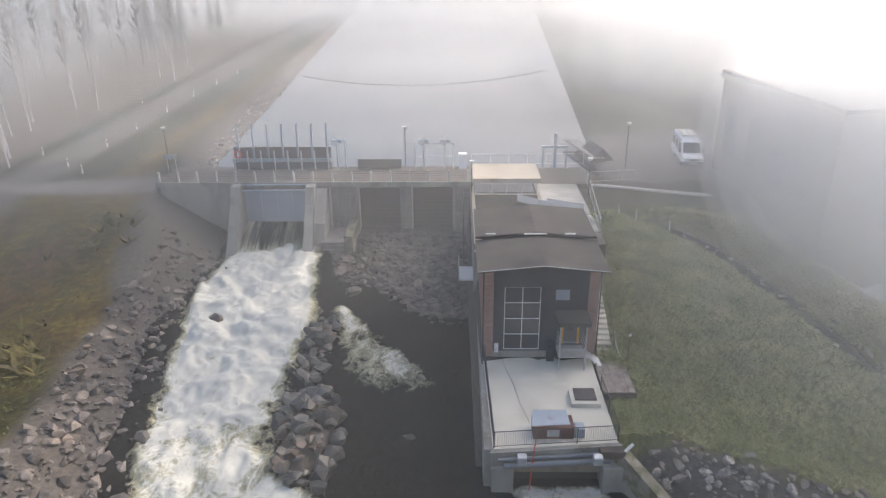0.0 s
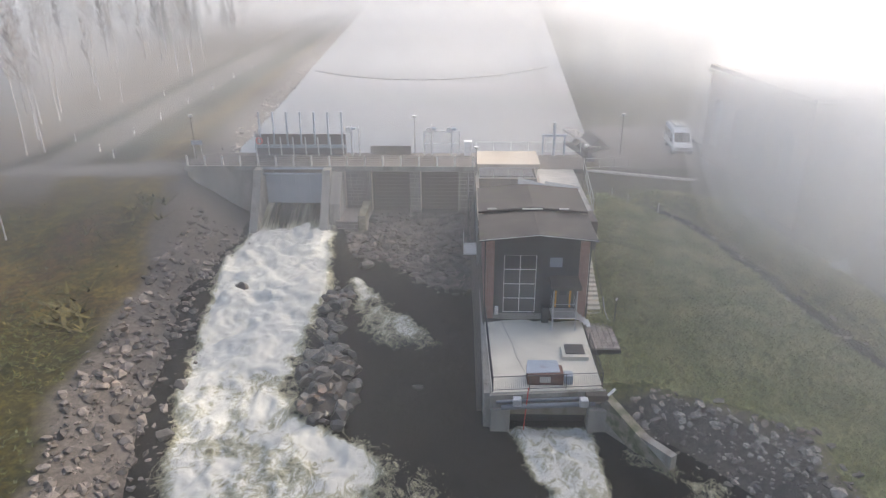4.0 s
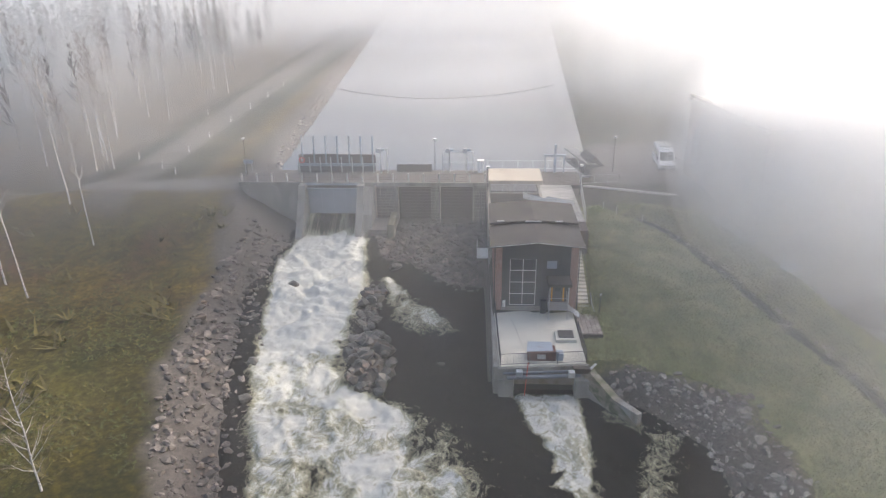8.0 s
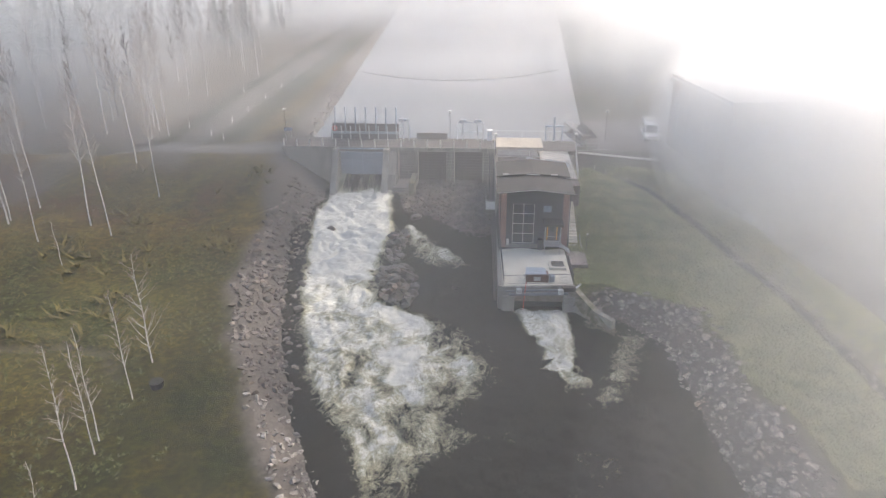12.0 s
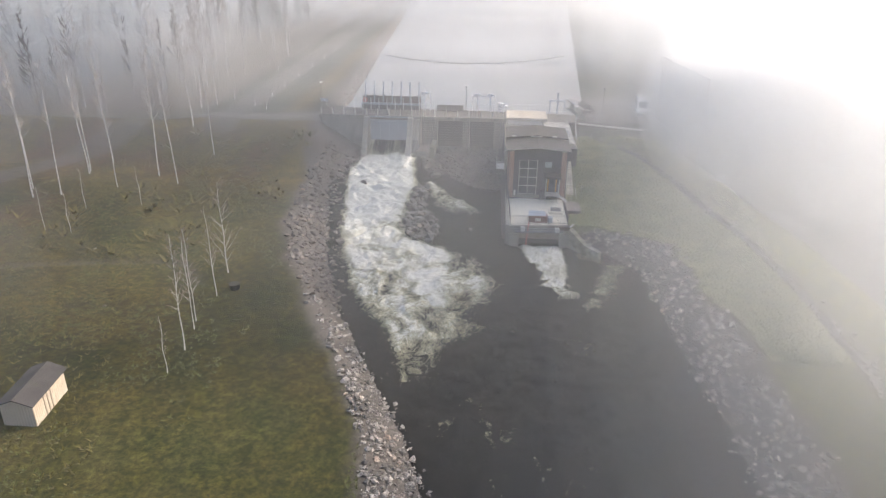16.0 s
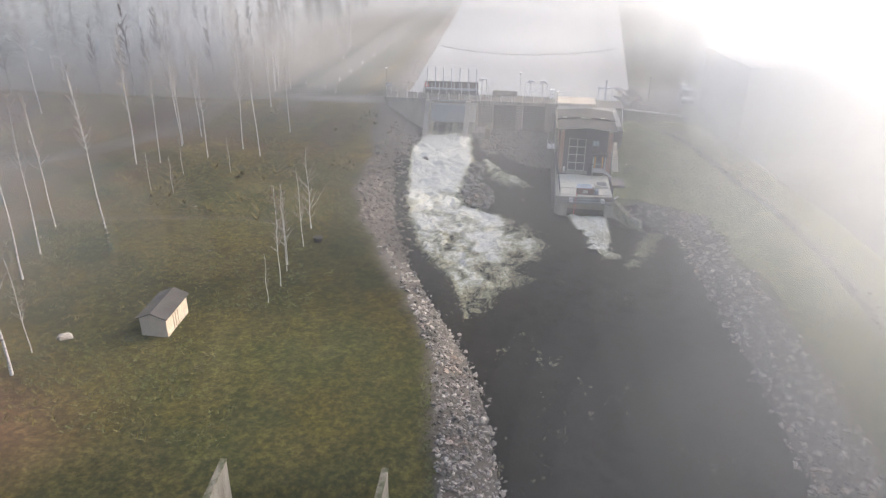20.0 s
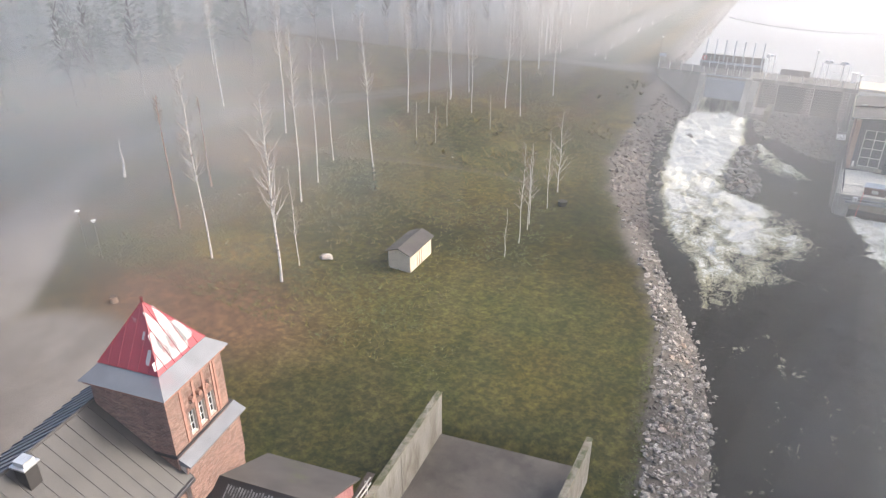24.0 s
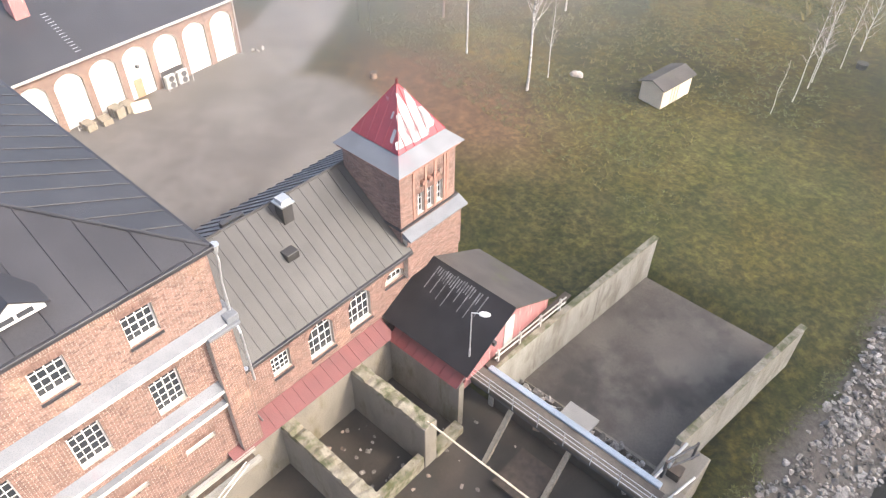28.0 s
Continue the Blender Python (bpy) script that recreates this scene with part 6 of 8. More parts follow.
part("gable_fill", prism(bmesh.new(), [(X0 - 0.0, PT), (X1, PT), (X1, 8.36), (4.7, 8.72), (X0, 8.36)], "y", FY - 0.02, 47.4), M["black_clad"], ph)
for x0, x1 in ((1.35, 2.0), (3.9, 5.4), (6.6, 7.3)):
    part("roof_bar", boxes((x0, x1, 42.35, 42.47, 8.92, 9.02)), M["white_old"], ph, "pale bar on the roof step")
part("gutter_pipe", rods(((X0 - 0.02, FY - 0.12, PT), (X0 - 0.02, FY - 0.12, PB), 0.045), ((X1 + 0.1, FY - 0.05, PT), (X1 + 0.1, FY - 0.05, PB), 0.045)), M["steel_dark"], ph)

# terrace slab over the tailrace
tr = thing("terrace", "pale concrete terrace slab over the tailrace", "terrace")
bm = bmesh.new()
prism(bm, [(1.35, 29.35), (8.12, 29.95), (8.05, 38.44), (1.12, 38.44)], "z", 1.45, 1.95)
part("slab", bm, M["slab"], tr)
part("edge_beam", prism(bmesh.new(), [(1.2, 29.1), (8.3, 29.75), (8.3, 29.95), (1.2, 29.34)], "z", 0.95, 1.9), M["concrete"], tr)
part("river_wall", boxes((0.85, 1.34, 29.4, 62, -2.4, 1.9), bevel=0.03), M["concrete"], tr, "stained concrete river wall")
part("wall_upper", boxes((0.72, 1.1, 47.6, 61.8, 1.9, 5.4), bevel=0.03), M["concrete"], tr)
part("pier", boxes((1.25, 2.45, 28.95, 30.1, -2.2, 0.98), bevel=0.04), M["concrete"], tr, "stained concrete pier")
part("pier", boxes((7.2, 8.5, 29.0, 30.2, -2.2, 0.98), bevel=0.04), M["concrete"], tr, "stained concrete pier")
part("curtain_wall", boxes((2.45, 7.2, 29.75, 30.15, 0.1, 1.2)), M["concrete_old"], tr, "rust-stained wall over the outlet")
# near-black block painted as the shade under the terrace
part("outlet_shade", boxes((2.45, 7.2, 30.16, 31.5, -2.2, 0.15)), M["inside"], tr)
part("wing_wall", prism(bmesh.new(), [(8.4, 29.9), (8.15, 29.25), (11.2, 25.3), (11.6, 25.6)], "z", -2.0, 0.6), M["concrete"], tr)
bm = bmesh.new()
slab_between(bm, (8.1, 29.3, 1.75), (8.55, 29.75, 1.75), (11.75, 25.65, -0.35), (11.25, 25.15, -0.35), 1.3)
part("wing_coping", bm, M["concrete_top"], tr, "sloping wing wall with a worn top")
# fence round the terrace
fc = thing("terrace_fence", "dark steel fence with upright bars on the terrace", "fence")
def fence(parent, p, q, z, h, gap, mat, bars=True):
    p, q = Vector((*p, z)), Vector((*q, z))
    n = max(1, round((q - p).length / gap))
    for k in range(n + 1):
        a = p.lerp(q, k / n)
        part("post", rods((a, a + Vector((0, 0, h)), 0.03)), M[mat], parent)
    part("rail", rods((p + Vector((0, 0, h)), q + Vector((0, 0, h)), 0.025)), M[mat], parent)
    part("rail", rods((p + Vector((0, 0, 0.12)), q + Vector((0, 0, 0.12)), 0.02)), M[mat], parent)
    if bars:
        m = int((q - p).length / 0.12)
        bm = bmesh.new()
        for k in range(m):
            a = p.lerp(q, (k + 0.5) / m)
            rod(bm, a + Vector((0, 0, 0.12)), a + Vector((0, 0, h)), 0.008, n=4, caps=False)
        part("bars", bm, M[mat], parent)


fence(fc, (1.4, 29.45), (8.1, 30.05), 1.95, 1.05, 2.2, "steel_dark")
fence(fc, (1.4, 29.5), (1.18, 38.3), 1.95, 1.05, 2.2, "steel_dark")
fence(fc, (8.1, 30.1), (8.05, 34.8), 1.95, 1.05, 2.2, "steel_dark")
ht = thing("hatch", "dark hatch cover on a raised white curb", "hatch")
part("curb", boxes((6.05, 7.75, 33.0, 34.4, 1.95, 2.25), bevel=0.02), M["slab"], ht)
part("cover", boxes((6.3, 7.55, 33.3, 34.45, 2.26, 2.33)), M["steel_dark"], ht)
tb = thing("gate_hoist", "grey topped hoist cabinet with a rusty brown front", "machine")
part("body", boxes((3.55, 5.75, 30.2, 31.3, 1.95, 2.75), bevel=0.03), M["rust"], tb)
part("lid", slab_between(bmesh.new(), (3.45, 30.25, 2.78), (5.55, 30.4, 2.78), (5.45, 31.4, 3.0), (3.6, 31.4, 3.0), 0.05), M["steel_blue"], tb, "tilted blue-grey lid")
part("motor", boxes((5.8, 6.35, 30.25, 30.9, 1.95, 2.6), bevel=0.05), M["steel_blue"], tb)
part("label_plate", boxes((4.3, 4.95, 30.17, 30.2, 2.15, 2.55)), M["white_old"], tb)
sh = thing("gate_shaft", "long blue-grey drive shaft with gear boxes", "machine")
part("shaft", rods(((1.6, 28.98, 1.55), (8.2, 29.6, 1.55), 0.10), n=12), M["zinc"], sh)
part("shaft", rods(((1.9, 28.85, 1.25), (7.6, 29.35, 1.25), 0.16), n=12), M["zinc"], sh)
for x in (2.6, 6.6):
    part("gear_box", boxes((x, x + 0.5, 28.75, 29.2, 1.35, 1.85), bevel=0.04), M["galv"], sh)
part("counterweight", boxes((7.0, 8.35, 29.15, 29.6, 1.5, 1.95), bevel=0.03), M["wood_dark"], sh)
part("rod", rods(((3.3, 28.9, -0.4), (3.5, 28.95, 2.6), 0.035)), M["red"], sh, "faded red gauge rod")
tube = thing("lamp_tube", "short white floodlight tube on the wing wall", "lamp")
part("tube", rods(((8.3, 29.2, 1.95), (8.75, 29.45, 2.25), 0.09), n=10), M["white"], tube)
cable = thing("cable", "thin dark cable lying across the terrace", "cable")
bm = bmesh.new()
pts = [(2.2, 38.3, 2.4), (2.5, 37.0, 1.97), (2.9, 35.2, 1.97), (3.1, 33.4, 1.97), (3.5, 31.6, 1.97)]
for a, b in zip(pts, pts[1:]):
    rod(bm, a, b, 0.011, n=5)
part("cable", bm, M["rubber"], cable)
# steps beside the powerhouse and the paved corner
st = thing("outdoor_stairs", "concrete steps climbing beside the powerhouse", "stairs")
for k in range(16):
    z = 2.0 + 0.17 * (k + 1)
    part("step", boxes((8.62, 9.62, 39.0 + 0.42 * k, 39.44 + 0.42 * k, z - 0.5, z), bevel=0.015), M["slab"], st)
part("handrail", rods(((8.55, 39.0, 3.0), (8.55, 45.6, 5.7), 0.02), ((9.7, 39.0, 3.0), (9.7, 45.6, 5.7), 0.02), ((8.55, 39.0, 2.0), (8.55, 39.0, 3.0), 0.02), ((9.7, 39.0, 2.0), (9.7, 39.0, 3.0), 0.02)), M["steel_dark"], st)
pv = thing("paving", "brown concrete paving stones beside the terrace", "paving", kind="structure")
tile = finish("paving_stone", boxes((0.01, 0.37, 0.01, 0.37, 0, 0.06)), M["pave"])
for i in range(5):
    for j in range(12):
        sub("paving_stone", tile, pv, Matrix.Translation((8.2 + 0.38 * i, 34.5 + 0.38 * j, 1.92 + random.uniform(0, 0.012))))
part("bed", boxes((8.15, 10.15, 34.4, 39.2, 1.4, 1.925)), M["mud"], pv)
pl = thing("garden_lamp", "short dark lamp post on the lawn beside the steps", "lamp")
part("pole", rods(((10.3, 37.8, 1.8), (10.35, 37.9, 3.9), 0.03)), M["steel_dark"], pl)
part("head", rods(((10.3, 37.9, 3.85), (10.42, 37.9, 3.98), 0.08)), M["white"], pl)
hose = thing("hose", "pale hose hanging beside the steps", "hose")
bm = bmesh.new()
pts = [(9.75, 39.6, 3.2), (9.82, 39.0, 2.5), (9.95, 38.4, 2.1), (10.15, 38.0, 2.0)]
for a, b in zip(pts, pts[1:]):
    rod(bm, a, b, 0.04, n=6)
part("hose", bm, M["white_old"], hose)

# ---------------------------------------------------------------- dam
dam = thing("dam", "old concrete and stone dam with sluice gates", "dam", kind="structure")
DZ, DY0, DY1 = 6.35, 61.8, 66.6
part("deck", boxes((-28.6, 0.9, DY0 - 0.25, DY1, DZ - 0.35, DZ), bevel=0.03), M["pad"], dam, "dark worn deck")
part("deck_edge", boxes((-28.7, 1.0, DY0 - 0.38, DY0 - 0.2, DZ - 0.4, DZ + 0.08), bevel=0.02), M["concrete"], dam)
part("abutment", prism(bmesh.new(), [(-28.6, DZ - 0.36), (-21.3, DZ - 0.36), (-21.3, -0.5), (-23.0, -0.5), (-26.8, 3.6), (-28.6, 5.2)], "y", 61.9, 66.5), M["concrete"], dam, "pale concrete abutment")
part("back_fill", boxes((-28.5, 0.9, 65.2, 66.6, -0.5, DZ - 0.36)), M["concrete_old"], dam)
# sluice bay between two long buttresses
for x0, x1, tag_ in ((-21.35, -20.55, "west"), (-14.45, -13.65, "east")):
    bm = prism(bmesh.new(), [(65.0, DZ - 0.05), (60.4, DZ - 0.05), (59.6, 4.8), (56.6, 0.9), (56.4, -1.0), (65.0, -1.0)], "x", x0, x1)
    part("buttress", bm, M["concrete"], dam, "tall pale concrete buttress of the sluice")
bm = prism(bmesh.new(), [(65.0, DZ - 0.4), (61.0, 5.9), (58.6, 3.4), (57.8, 0.5), (65.0, 0.5)], "x", -13.6, -12.6)
part("buttress", bm, M["concrete"], dam)
gt = part("sluice_gate", boxes((-20.55, -14.45, 61.6, 61.9, 2.45, 5.45), bevel=0.02), M["steel_blue"], dam, "blue-grey steel sluice gate, partly raised")
bm = bmesh.new()
for k in range(5):
    box(bm, -20.5 + 1.45 * k, -20.4 + 1.45 * k, 61.54, 61.6, 2.5, 5.4)
part("stiffener", bm, M["steel_blue"], gt)
part("cross_beam", rods(((-20.7, 61.0, 5.75), (-14.3, 61.0, 5.75), 0.12), ((-20.7, 61.2, 6.25), (-14.3, 61.2, 6.25), 0.09), n=10), M["steel_blue"], gt)
part("sill", prism(bmesh.new(), [(63.0, 1.75), (61.6, 1.75), (57.2, 0.35), (57.2, -1.0), (63.0, -1.0)], "x", -20.55, -14.45), M["concrete"], dam)
# the sheet of water that shoots from under the gate
cx = np.linspace(-20.5, -14.5, 70)
cy = np.linspace(56.2, 61.7, 30)
def chute(x, y):
    return np.interp(y, [56.0, 57.2, 58.6, 60.0, 61.8], [0.85, 1.05, 1.55, 2.05, 2.5]) + (fbm(x * 3.0, y * 0.4, 1.4, 131) - 0.5) * 0.25


def chute_foam(x, y):
    streak = fbm(x * 3.4, y * 0.22, 1.2, 141, 4)
    return 0.33 + 0.62 * smooth(59.4, 56.4, y) + 0.9 * (streak - 0.5) + 0.45 * smooth(-19.4, -20.6, x + 0.25 * (61 - y)) + 0.25 * smooth(-15.2, -14.5, x)


sheet_ob = sheet("water_chute", cx, cy, chute, M["chute"], {"foam": chute_foam})
tagged(sheet_ob, "thin sheet of water shooting out below the raised gate", "water", kind="structure")
# two arched openings closed with dark timber, in rough masonry
def blocks(parent, x0, x1, z0, z1, y, seed):
    rs = random.Random(seed)
    z = z0
    while z < z1 - 0.15:
        h = min(rs.uniform(0.32, 0.5), z1 - z)
        x = x0
        while x < x1 - 0.1:
            w_ = min(rs.uniform(0.45, 0.9), x1 - x)
            bm = boxes((x + 0.015, x + w_ - 0.015, y - rs.uniform(0.04, 0.14), y + 0.3, z + 0.015, z + h - 0.015), bevel=0.03)
            part("stone_block", bm, M["stone"], parent)
            x += w_
        z += h


ms = part("masonry", boxes((-12.6, -9.9, DY0 + 0.1, 65.2, -0.5, DZ - 0.36), (-5.9, -4.8, DY0 + 0.1, 65.2, -0.5, DZ - 0.36), (-0.8, 0.75, DY0 + 0.1, 65.2, -0.5, DZ - 0.36), (-9.9, -0.8, DY0 + 0.1, 65.2, DZ - 0.6, DZ - 0.36)), M["mortar"], dam, "rough stone masonry piers")
for k, (a, b) in enumerate(((-12.4, -9.9), (-5.9, -4.8), (-0.8, 0.7))):
    blocks(ms, a, b, 0.6, DZ - 0.4, DY0 + 0.1, 20 + k)
part("opening_trim", boxes((-10.05, -9.85, DY0 - 0.05, DY0 + 0.3, 0.9, 6.0), (-0.95, -0.75, DY0 - 0.05, DY0 + 0.3, 0.9, 6.0), (-10.0, -0.8, DY0 - 0.06, DY0 + 0.3, 5.85, 6.05)), M["concrete"], dam)
for x in (-9.9, -4.8):
    g = part("timber_gate", boxes((x, x + 4.0, 63.4, 63.6, -0.2, 5.9)), M["wood_dark"], dam, "dark wet timber stop logs")
    for k in range(15):
        part("board", boxes((x + 0.02, x + 3.98, 63.33, 63.4, 0.0 + 0.39 * k, 0.375 + 0.39 * k)), M["wood_dark"], g)
# low block wall below the openings, west
lw_ = thing("stone_wall", "low mossy wall of squared stone blocks", "wall")
part("core", boxes((-12.9, -9.9, 57.8, 61.6, -0.5, 1.9)), M["stone"], lw_)
blocks(lw_, -12.9, -9.9, -0.2, 1.9, 57.8, 31)
part("cap", boxes((-10.7, -9.9, 57.3, 61.7, 0.2, 2.7), bevel=0.05), M["concrete_top"], lw_)
# railing on the downstream edge
rg = thing("dam_railing", "pale square posts with dark rails along the deck", "railing")
pm = finish("post", boxes((-0.085, 0.085, -0.085, 0.085, 0, 1.12), bevel=0.015), M["white_old"])
for k in range(17):
    sub("post", pm, rg, Matrix.Translation((-28.3 + 1.8 * k, DY0 - 0.28, DZ)))
for z in (0.2, 0.42, 0.64, 0.86, 1.06):
    part("rail", rods(((-28.3, DY0 - 0.28, DZ + z), (0.6, DY0 - 0.28, DZ + z), 0.018), n=5), M["rubber"], rg)
# upstream rack: seven tall posts, a dark screen, a blue beam and short posts
rk = thing("gate_rack", "row of tall grey posts over a dark screen", "rack")
pt_ = finish("tall_post", boxes((-0.09, 0.09, -0.09, 0.09, 0, 4.0), bevel=0.015), M["steel_blue"])
for k in range(7):
    sub("tall_post", pt_, rk, Matrix.Translation((-22.0 + 1.45 * k, 66.1, 6.9)) @ pose(0, 0, 0, 0, 1.2, 0))
ps_ = finish("short_post", boxes((-0.06, 0.06, -0.06, 0.06, 0, 1.9)), M["galv"])
for k in range(8):
    sub("short_post", ps_, rk, Matrix.Translation((-22.4 + 1.32 * k, 65.75, DZ)))
part("screen", boxes((-22.5, -12.9, 66.2, 66.3, 7.35, 8.5)), M["wood_dark"], rk, "dark slatted screen")
part("beam", boxes((-22.7, -12.9, 65.9, 66.1, 7.05, 7.4), bevel=0.02), M["steel_blue"], rk, "long blue-grey beam")
part("footing", boxes((-22.6, -12.9, 66.0, 66.4, DZ - 0.05, 7.05)), M["steel_dark"], rk)
ring = thing("life_ring", "red and white life ring on the rack", "life ring")
bm = bmesh.new()
for k in range(16):
    a, b = 2 * math.pi * k / 16, 2 * math.pi * (k + 1) / 16
    rod(bm, (-22.0 + 0.32 * math.cos(a), 65.68, 7.9 + 0.32 * math.sin(a)), (-22.0 + 0.32 * math.cos(b), 65.68, 7.9 + 0.32 * math.sin(b)), 0.07, n=6)
part("ring", bm, M["red"], ring)
part("cross_bar", boxes((-22.05, -21.95, 65.64, 65.72, 7.5, 8.3)), M["white"], ring)


def hoist(x, y, z, h, name="gate_winch"):
    t = thing(name, "small grey gate winch with a round gear wheel", "winch", pose(x, y, z), group="gate winches")
    part("stand", boxes((-0.07, 0.07, -0.07, 0.07, 0, h)), M["galv"], t)
    part("gear", rod(bmesh.new(), (-0.25, -0.2, h), (-0.25, 0.05, h), 0.3, n=14), M["galv"], t)
    part("motor", rods(((0.05, 0, h + 0.1), (0.5, 0, h + 0.1), 0.17), n=12), M["steel_blue"], t)
    part("spindle", rods(((0, 0, h), (0, 0, h + 0.6), 0.04)), M["galv"], t)
    return t


hoist(-12.2, 65.6, DZ, 2.8)
hoist(-3.8, 65.9, DZ, 2.7)
hoist(-1.7, 65.9, DZ, 2.7)
wf = thing("winch_frame", "pale steel frame carrying the winches", "frame")
part("frame", rods(((-4.6, 65.9, DZ), (-4.6, 65.9, 8.9), 0.05), ((-0.9, 65.9, DZ), (-0.9, 65.9, 8.9), 0.05), ((-4.6, 65.9, 8.9), (-0.9, 65.9, 8.9), 0.06), ((-11.4, 65.6, DZ), (-11.4, 65.6, 9.4), 0.07), ((-4.6, 65.9, 7.6), (-0.9, 65.9, 7.6), 0.03)), M["galv"], wf)
pn = thing("board_fence", "dark red-brown board screen on the deck", "screen")
for k in range(22):
    part("board", boxes((-10.3 + 0.195 * k, -10.12 + 0.195 * k, 66.0, 66.05, DZ, DZ + 0.95)), M["wood_dark"], pn)
cb = thing("control_cabinet", "white control cabinet on the dam deck", "cabinet")
part("body", boxes((-0.35, 0.35, 65.6, 66.2, DZ, DZ + 1.45), bevel=0.02), M["white"], cb)
part("roof", boxes((-0.42, 0.42, 65.5, 66.3, DZ + 1.45, DZ + 1.52)), M["white"], cb)


def lamp(x, y, z, h, label="slim lamp post with a flat white head"):
    t = thing("street_lamp", label, "lamp", pose(x, y, z), group="lamps")
    part("pole", rod(bmesh.new(), (0, 0, 0), (0, 0, h), 0.05, 0.035), M["steel_dark"], t)
    part("head", rod(bmesh.new(), (0, 0, h - 0.05), (0, 0, h + 0.2), 0.12, 0.26, 12), M["white"], t)
    return t


for x, y, z, h in ((-29.4, 66.8, 5.6, 4.6), (-5.6, 66.3, DZ, 3.9), (0.8, 60.2, 5.6, 3.0), (11.4, 60.2, 5.4, 3.4), (16.6, 68.6, 5.55, 4.4), (8.9, 48.5, 4.2, 2.4)):
    lamp(x, y, z, h)
# beige platform and intake to the east
it = thing("intake", "pale concrete intake with a grey timber platform", "intake", kind="structure")
part("platform", boxes((0.9, 7.3, 62.2, 67.2, 5.6, 6.45), bevel=0.03), M["concrete_plat"], it, "pale beige concrete platform")
part("intake_wall", boxes((0.75, 1.05, 48, 62.2, 1.9, 5.9), (1.05, 7.0, 55.0, 55.4, 4.0, 5.9), (1.05, 6.6, 58.6, 58.9, 4.0, 6.1), (6.6, 6.9, 48, 62.2, 3.0, 6.0)), M["concrete_old"], it)
part("intake_floor", boxes((1.05, 6.6, 48, 58.6, 3.6, 4.4)), M["concrete"], it)
part("side_fill", boxes((6.9, 10.6, 47.8, 66.5, 2.0, 5.9), (7.3, 12.0, 62.0, 67.2, 4.0, 6.0)), M["pad"], it)
for k in range(26):
    part("plank", boxes((6.85, 10.55, 50.2 + 0.46 * k, 50.63 + 0.46 * k, 5.9, 5.98)), M["wood_grey"], it)
part("grate", boxes((1.1, 6.4, 59.4, 61.9, 6.0, 6.1)), M["steel_dark"], it)
fence(it, (1.1, 59.0), (6.6, 59.0), 6.0, 1.05, 1.4, "galv")
fence(it, (10.6, 50.2), (11.6, 62.0), 5.95, 1.05, 1.7, "galv", bars=False)
fence(it, (7.0, 50.2), (10.6, 50.2), 5.95, 1.05, 1.8, "galv")
fence(it, (0.9, 66.9), (12.0, 66.9), 6.4, 1.1, 1.85, "galv", bars=False)
fence(it, (12.0, 63.5), (16.6, 64.3), 5.6, 1.05, 1.6, "galv", bars=False)
gb = thing("white_barrier", "fallen white barrier boards on the platform", "barrier")
for k, (a, b) in enumerate((((4.6, 56.3), (7.6, 54.6)), ((7.0, 55.2), (10.0, 54.4)))):
    p_, q_ = Vector((*a, 6.35)), Vector((*b, 6.1))
    bm = slab_between(bmesh.new(), p_, q_, q_ + Vector((0.05, 0.3, 0.52)), p_ + Vector((0.05, 0.3, 0.52)), 0.05)
    part("board", bm, M["white_old"], gb)
hf = thing("hoist_frame", "tall grey H-shaped hoist frame", "frame")
part("frame", boxes((7.8, 7.95, 66.0, 66.15, 6.3, 8.5), (10.05, 10.2, 66.0, 66.15, 6.3, 8.5), (7.7, 10.3, 65.95, 66.2, 8.3, 8.55), (8.9, 9.15, 65.9, 66.2, 6.3, 9.8)), M["steel_blue"], hf)
part("sign_disc", rod(bmesh.new(), (11.4, 66.6, 7.6), (11.4, 66.65, 7.6), 0.35, n=14), M["steel_dark"], hf)
bk = thing("grate_balcony", "small steel grating balcony on the river wall", "balcony")
part("floor", boxes((-0.4, 0.85, 49.0, 51.5, 2.3, 2.4)), M["galv"], bk)
fence(bk, (-0.4, 49.0), (-0.4, 51.5), 2.35, 1.05, 1.2, "galv")
fence(bk, (-0.4, 49.0), (0.8, 49.0), 2.35, 1.05, 1.2, "galv")
ldr = thing("steel_ladder", "leaning steel ladder on the river wall", "ladder")
part("rail", rods(((0.55, 52, 2.2), (0.55, 58, 6.6), 0.05), ((0.0, 52, 2.2), (0.0, 58, 6.6), 0.05)), M["steel_dark"], ldr)
for k in range(12):
    part("rung", rods(((0.0, 52.25 + 0.5 * k, 2.4 + 0.366 * k), (0.55, 52.25 + 0.5 * k, 2.4 + 0.366 * k), 0.02), n=5), M["steel_dark"], ldr)
# floating boom on the reservoir
bo = thing("floating_boom", "long dark floating boom across the reservoir", "boom")
bm = bmesh.new()
bp_ = [(-28.1 + 43.8 * k / 40, 126.3 - 41.6 * (k / 40) + 46.0 * (k / 40) ** 2, LAKE_Z + 0.04) for k in range(41)]
for a, b in zip(bp_, bp_[1:]):
    rod(bm, a, b, 0.05, n=6)
part("boom", bm, M["wood_dark"], bo)

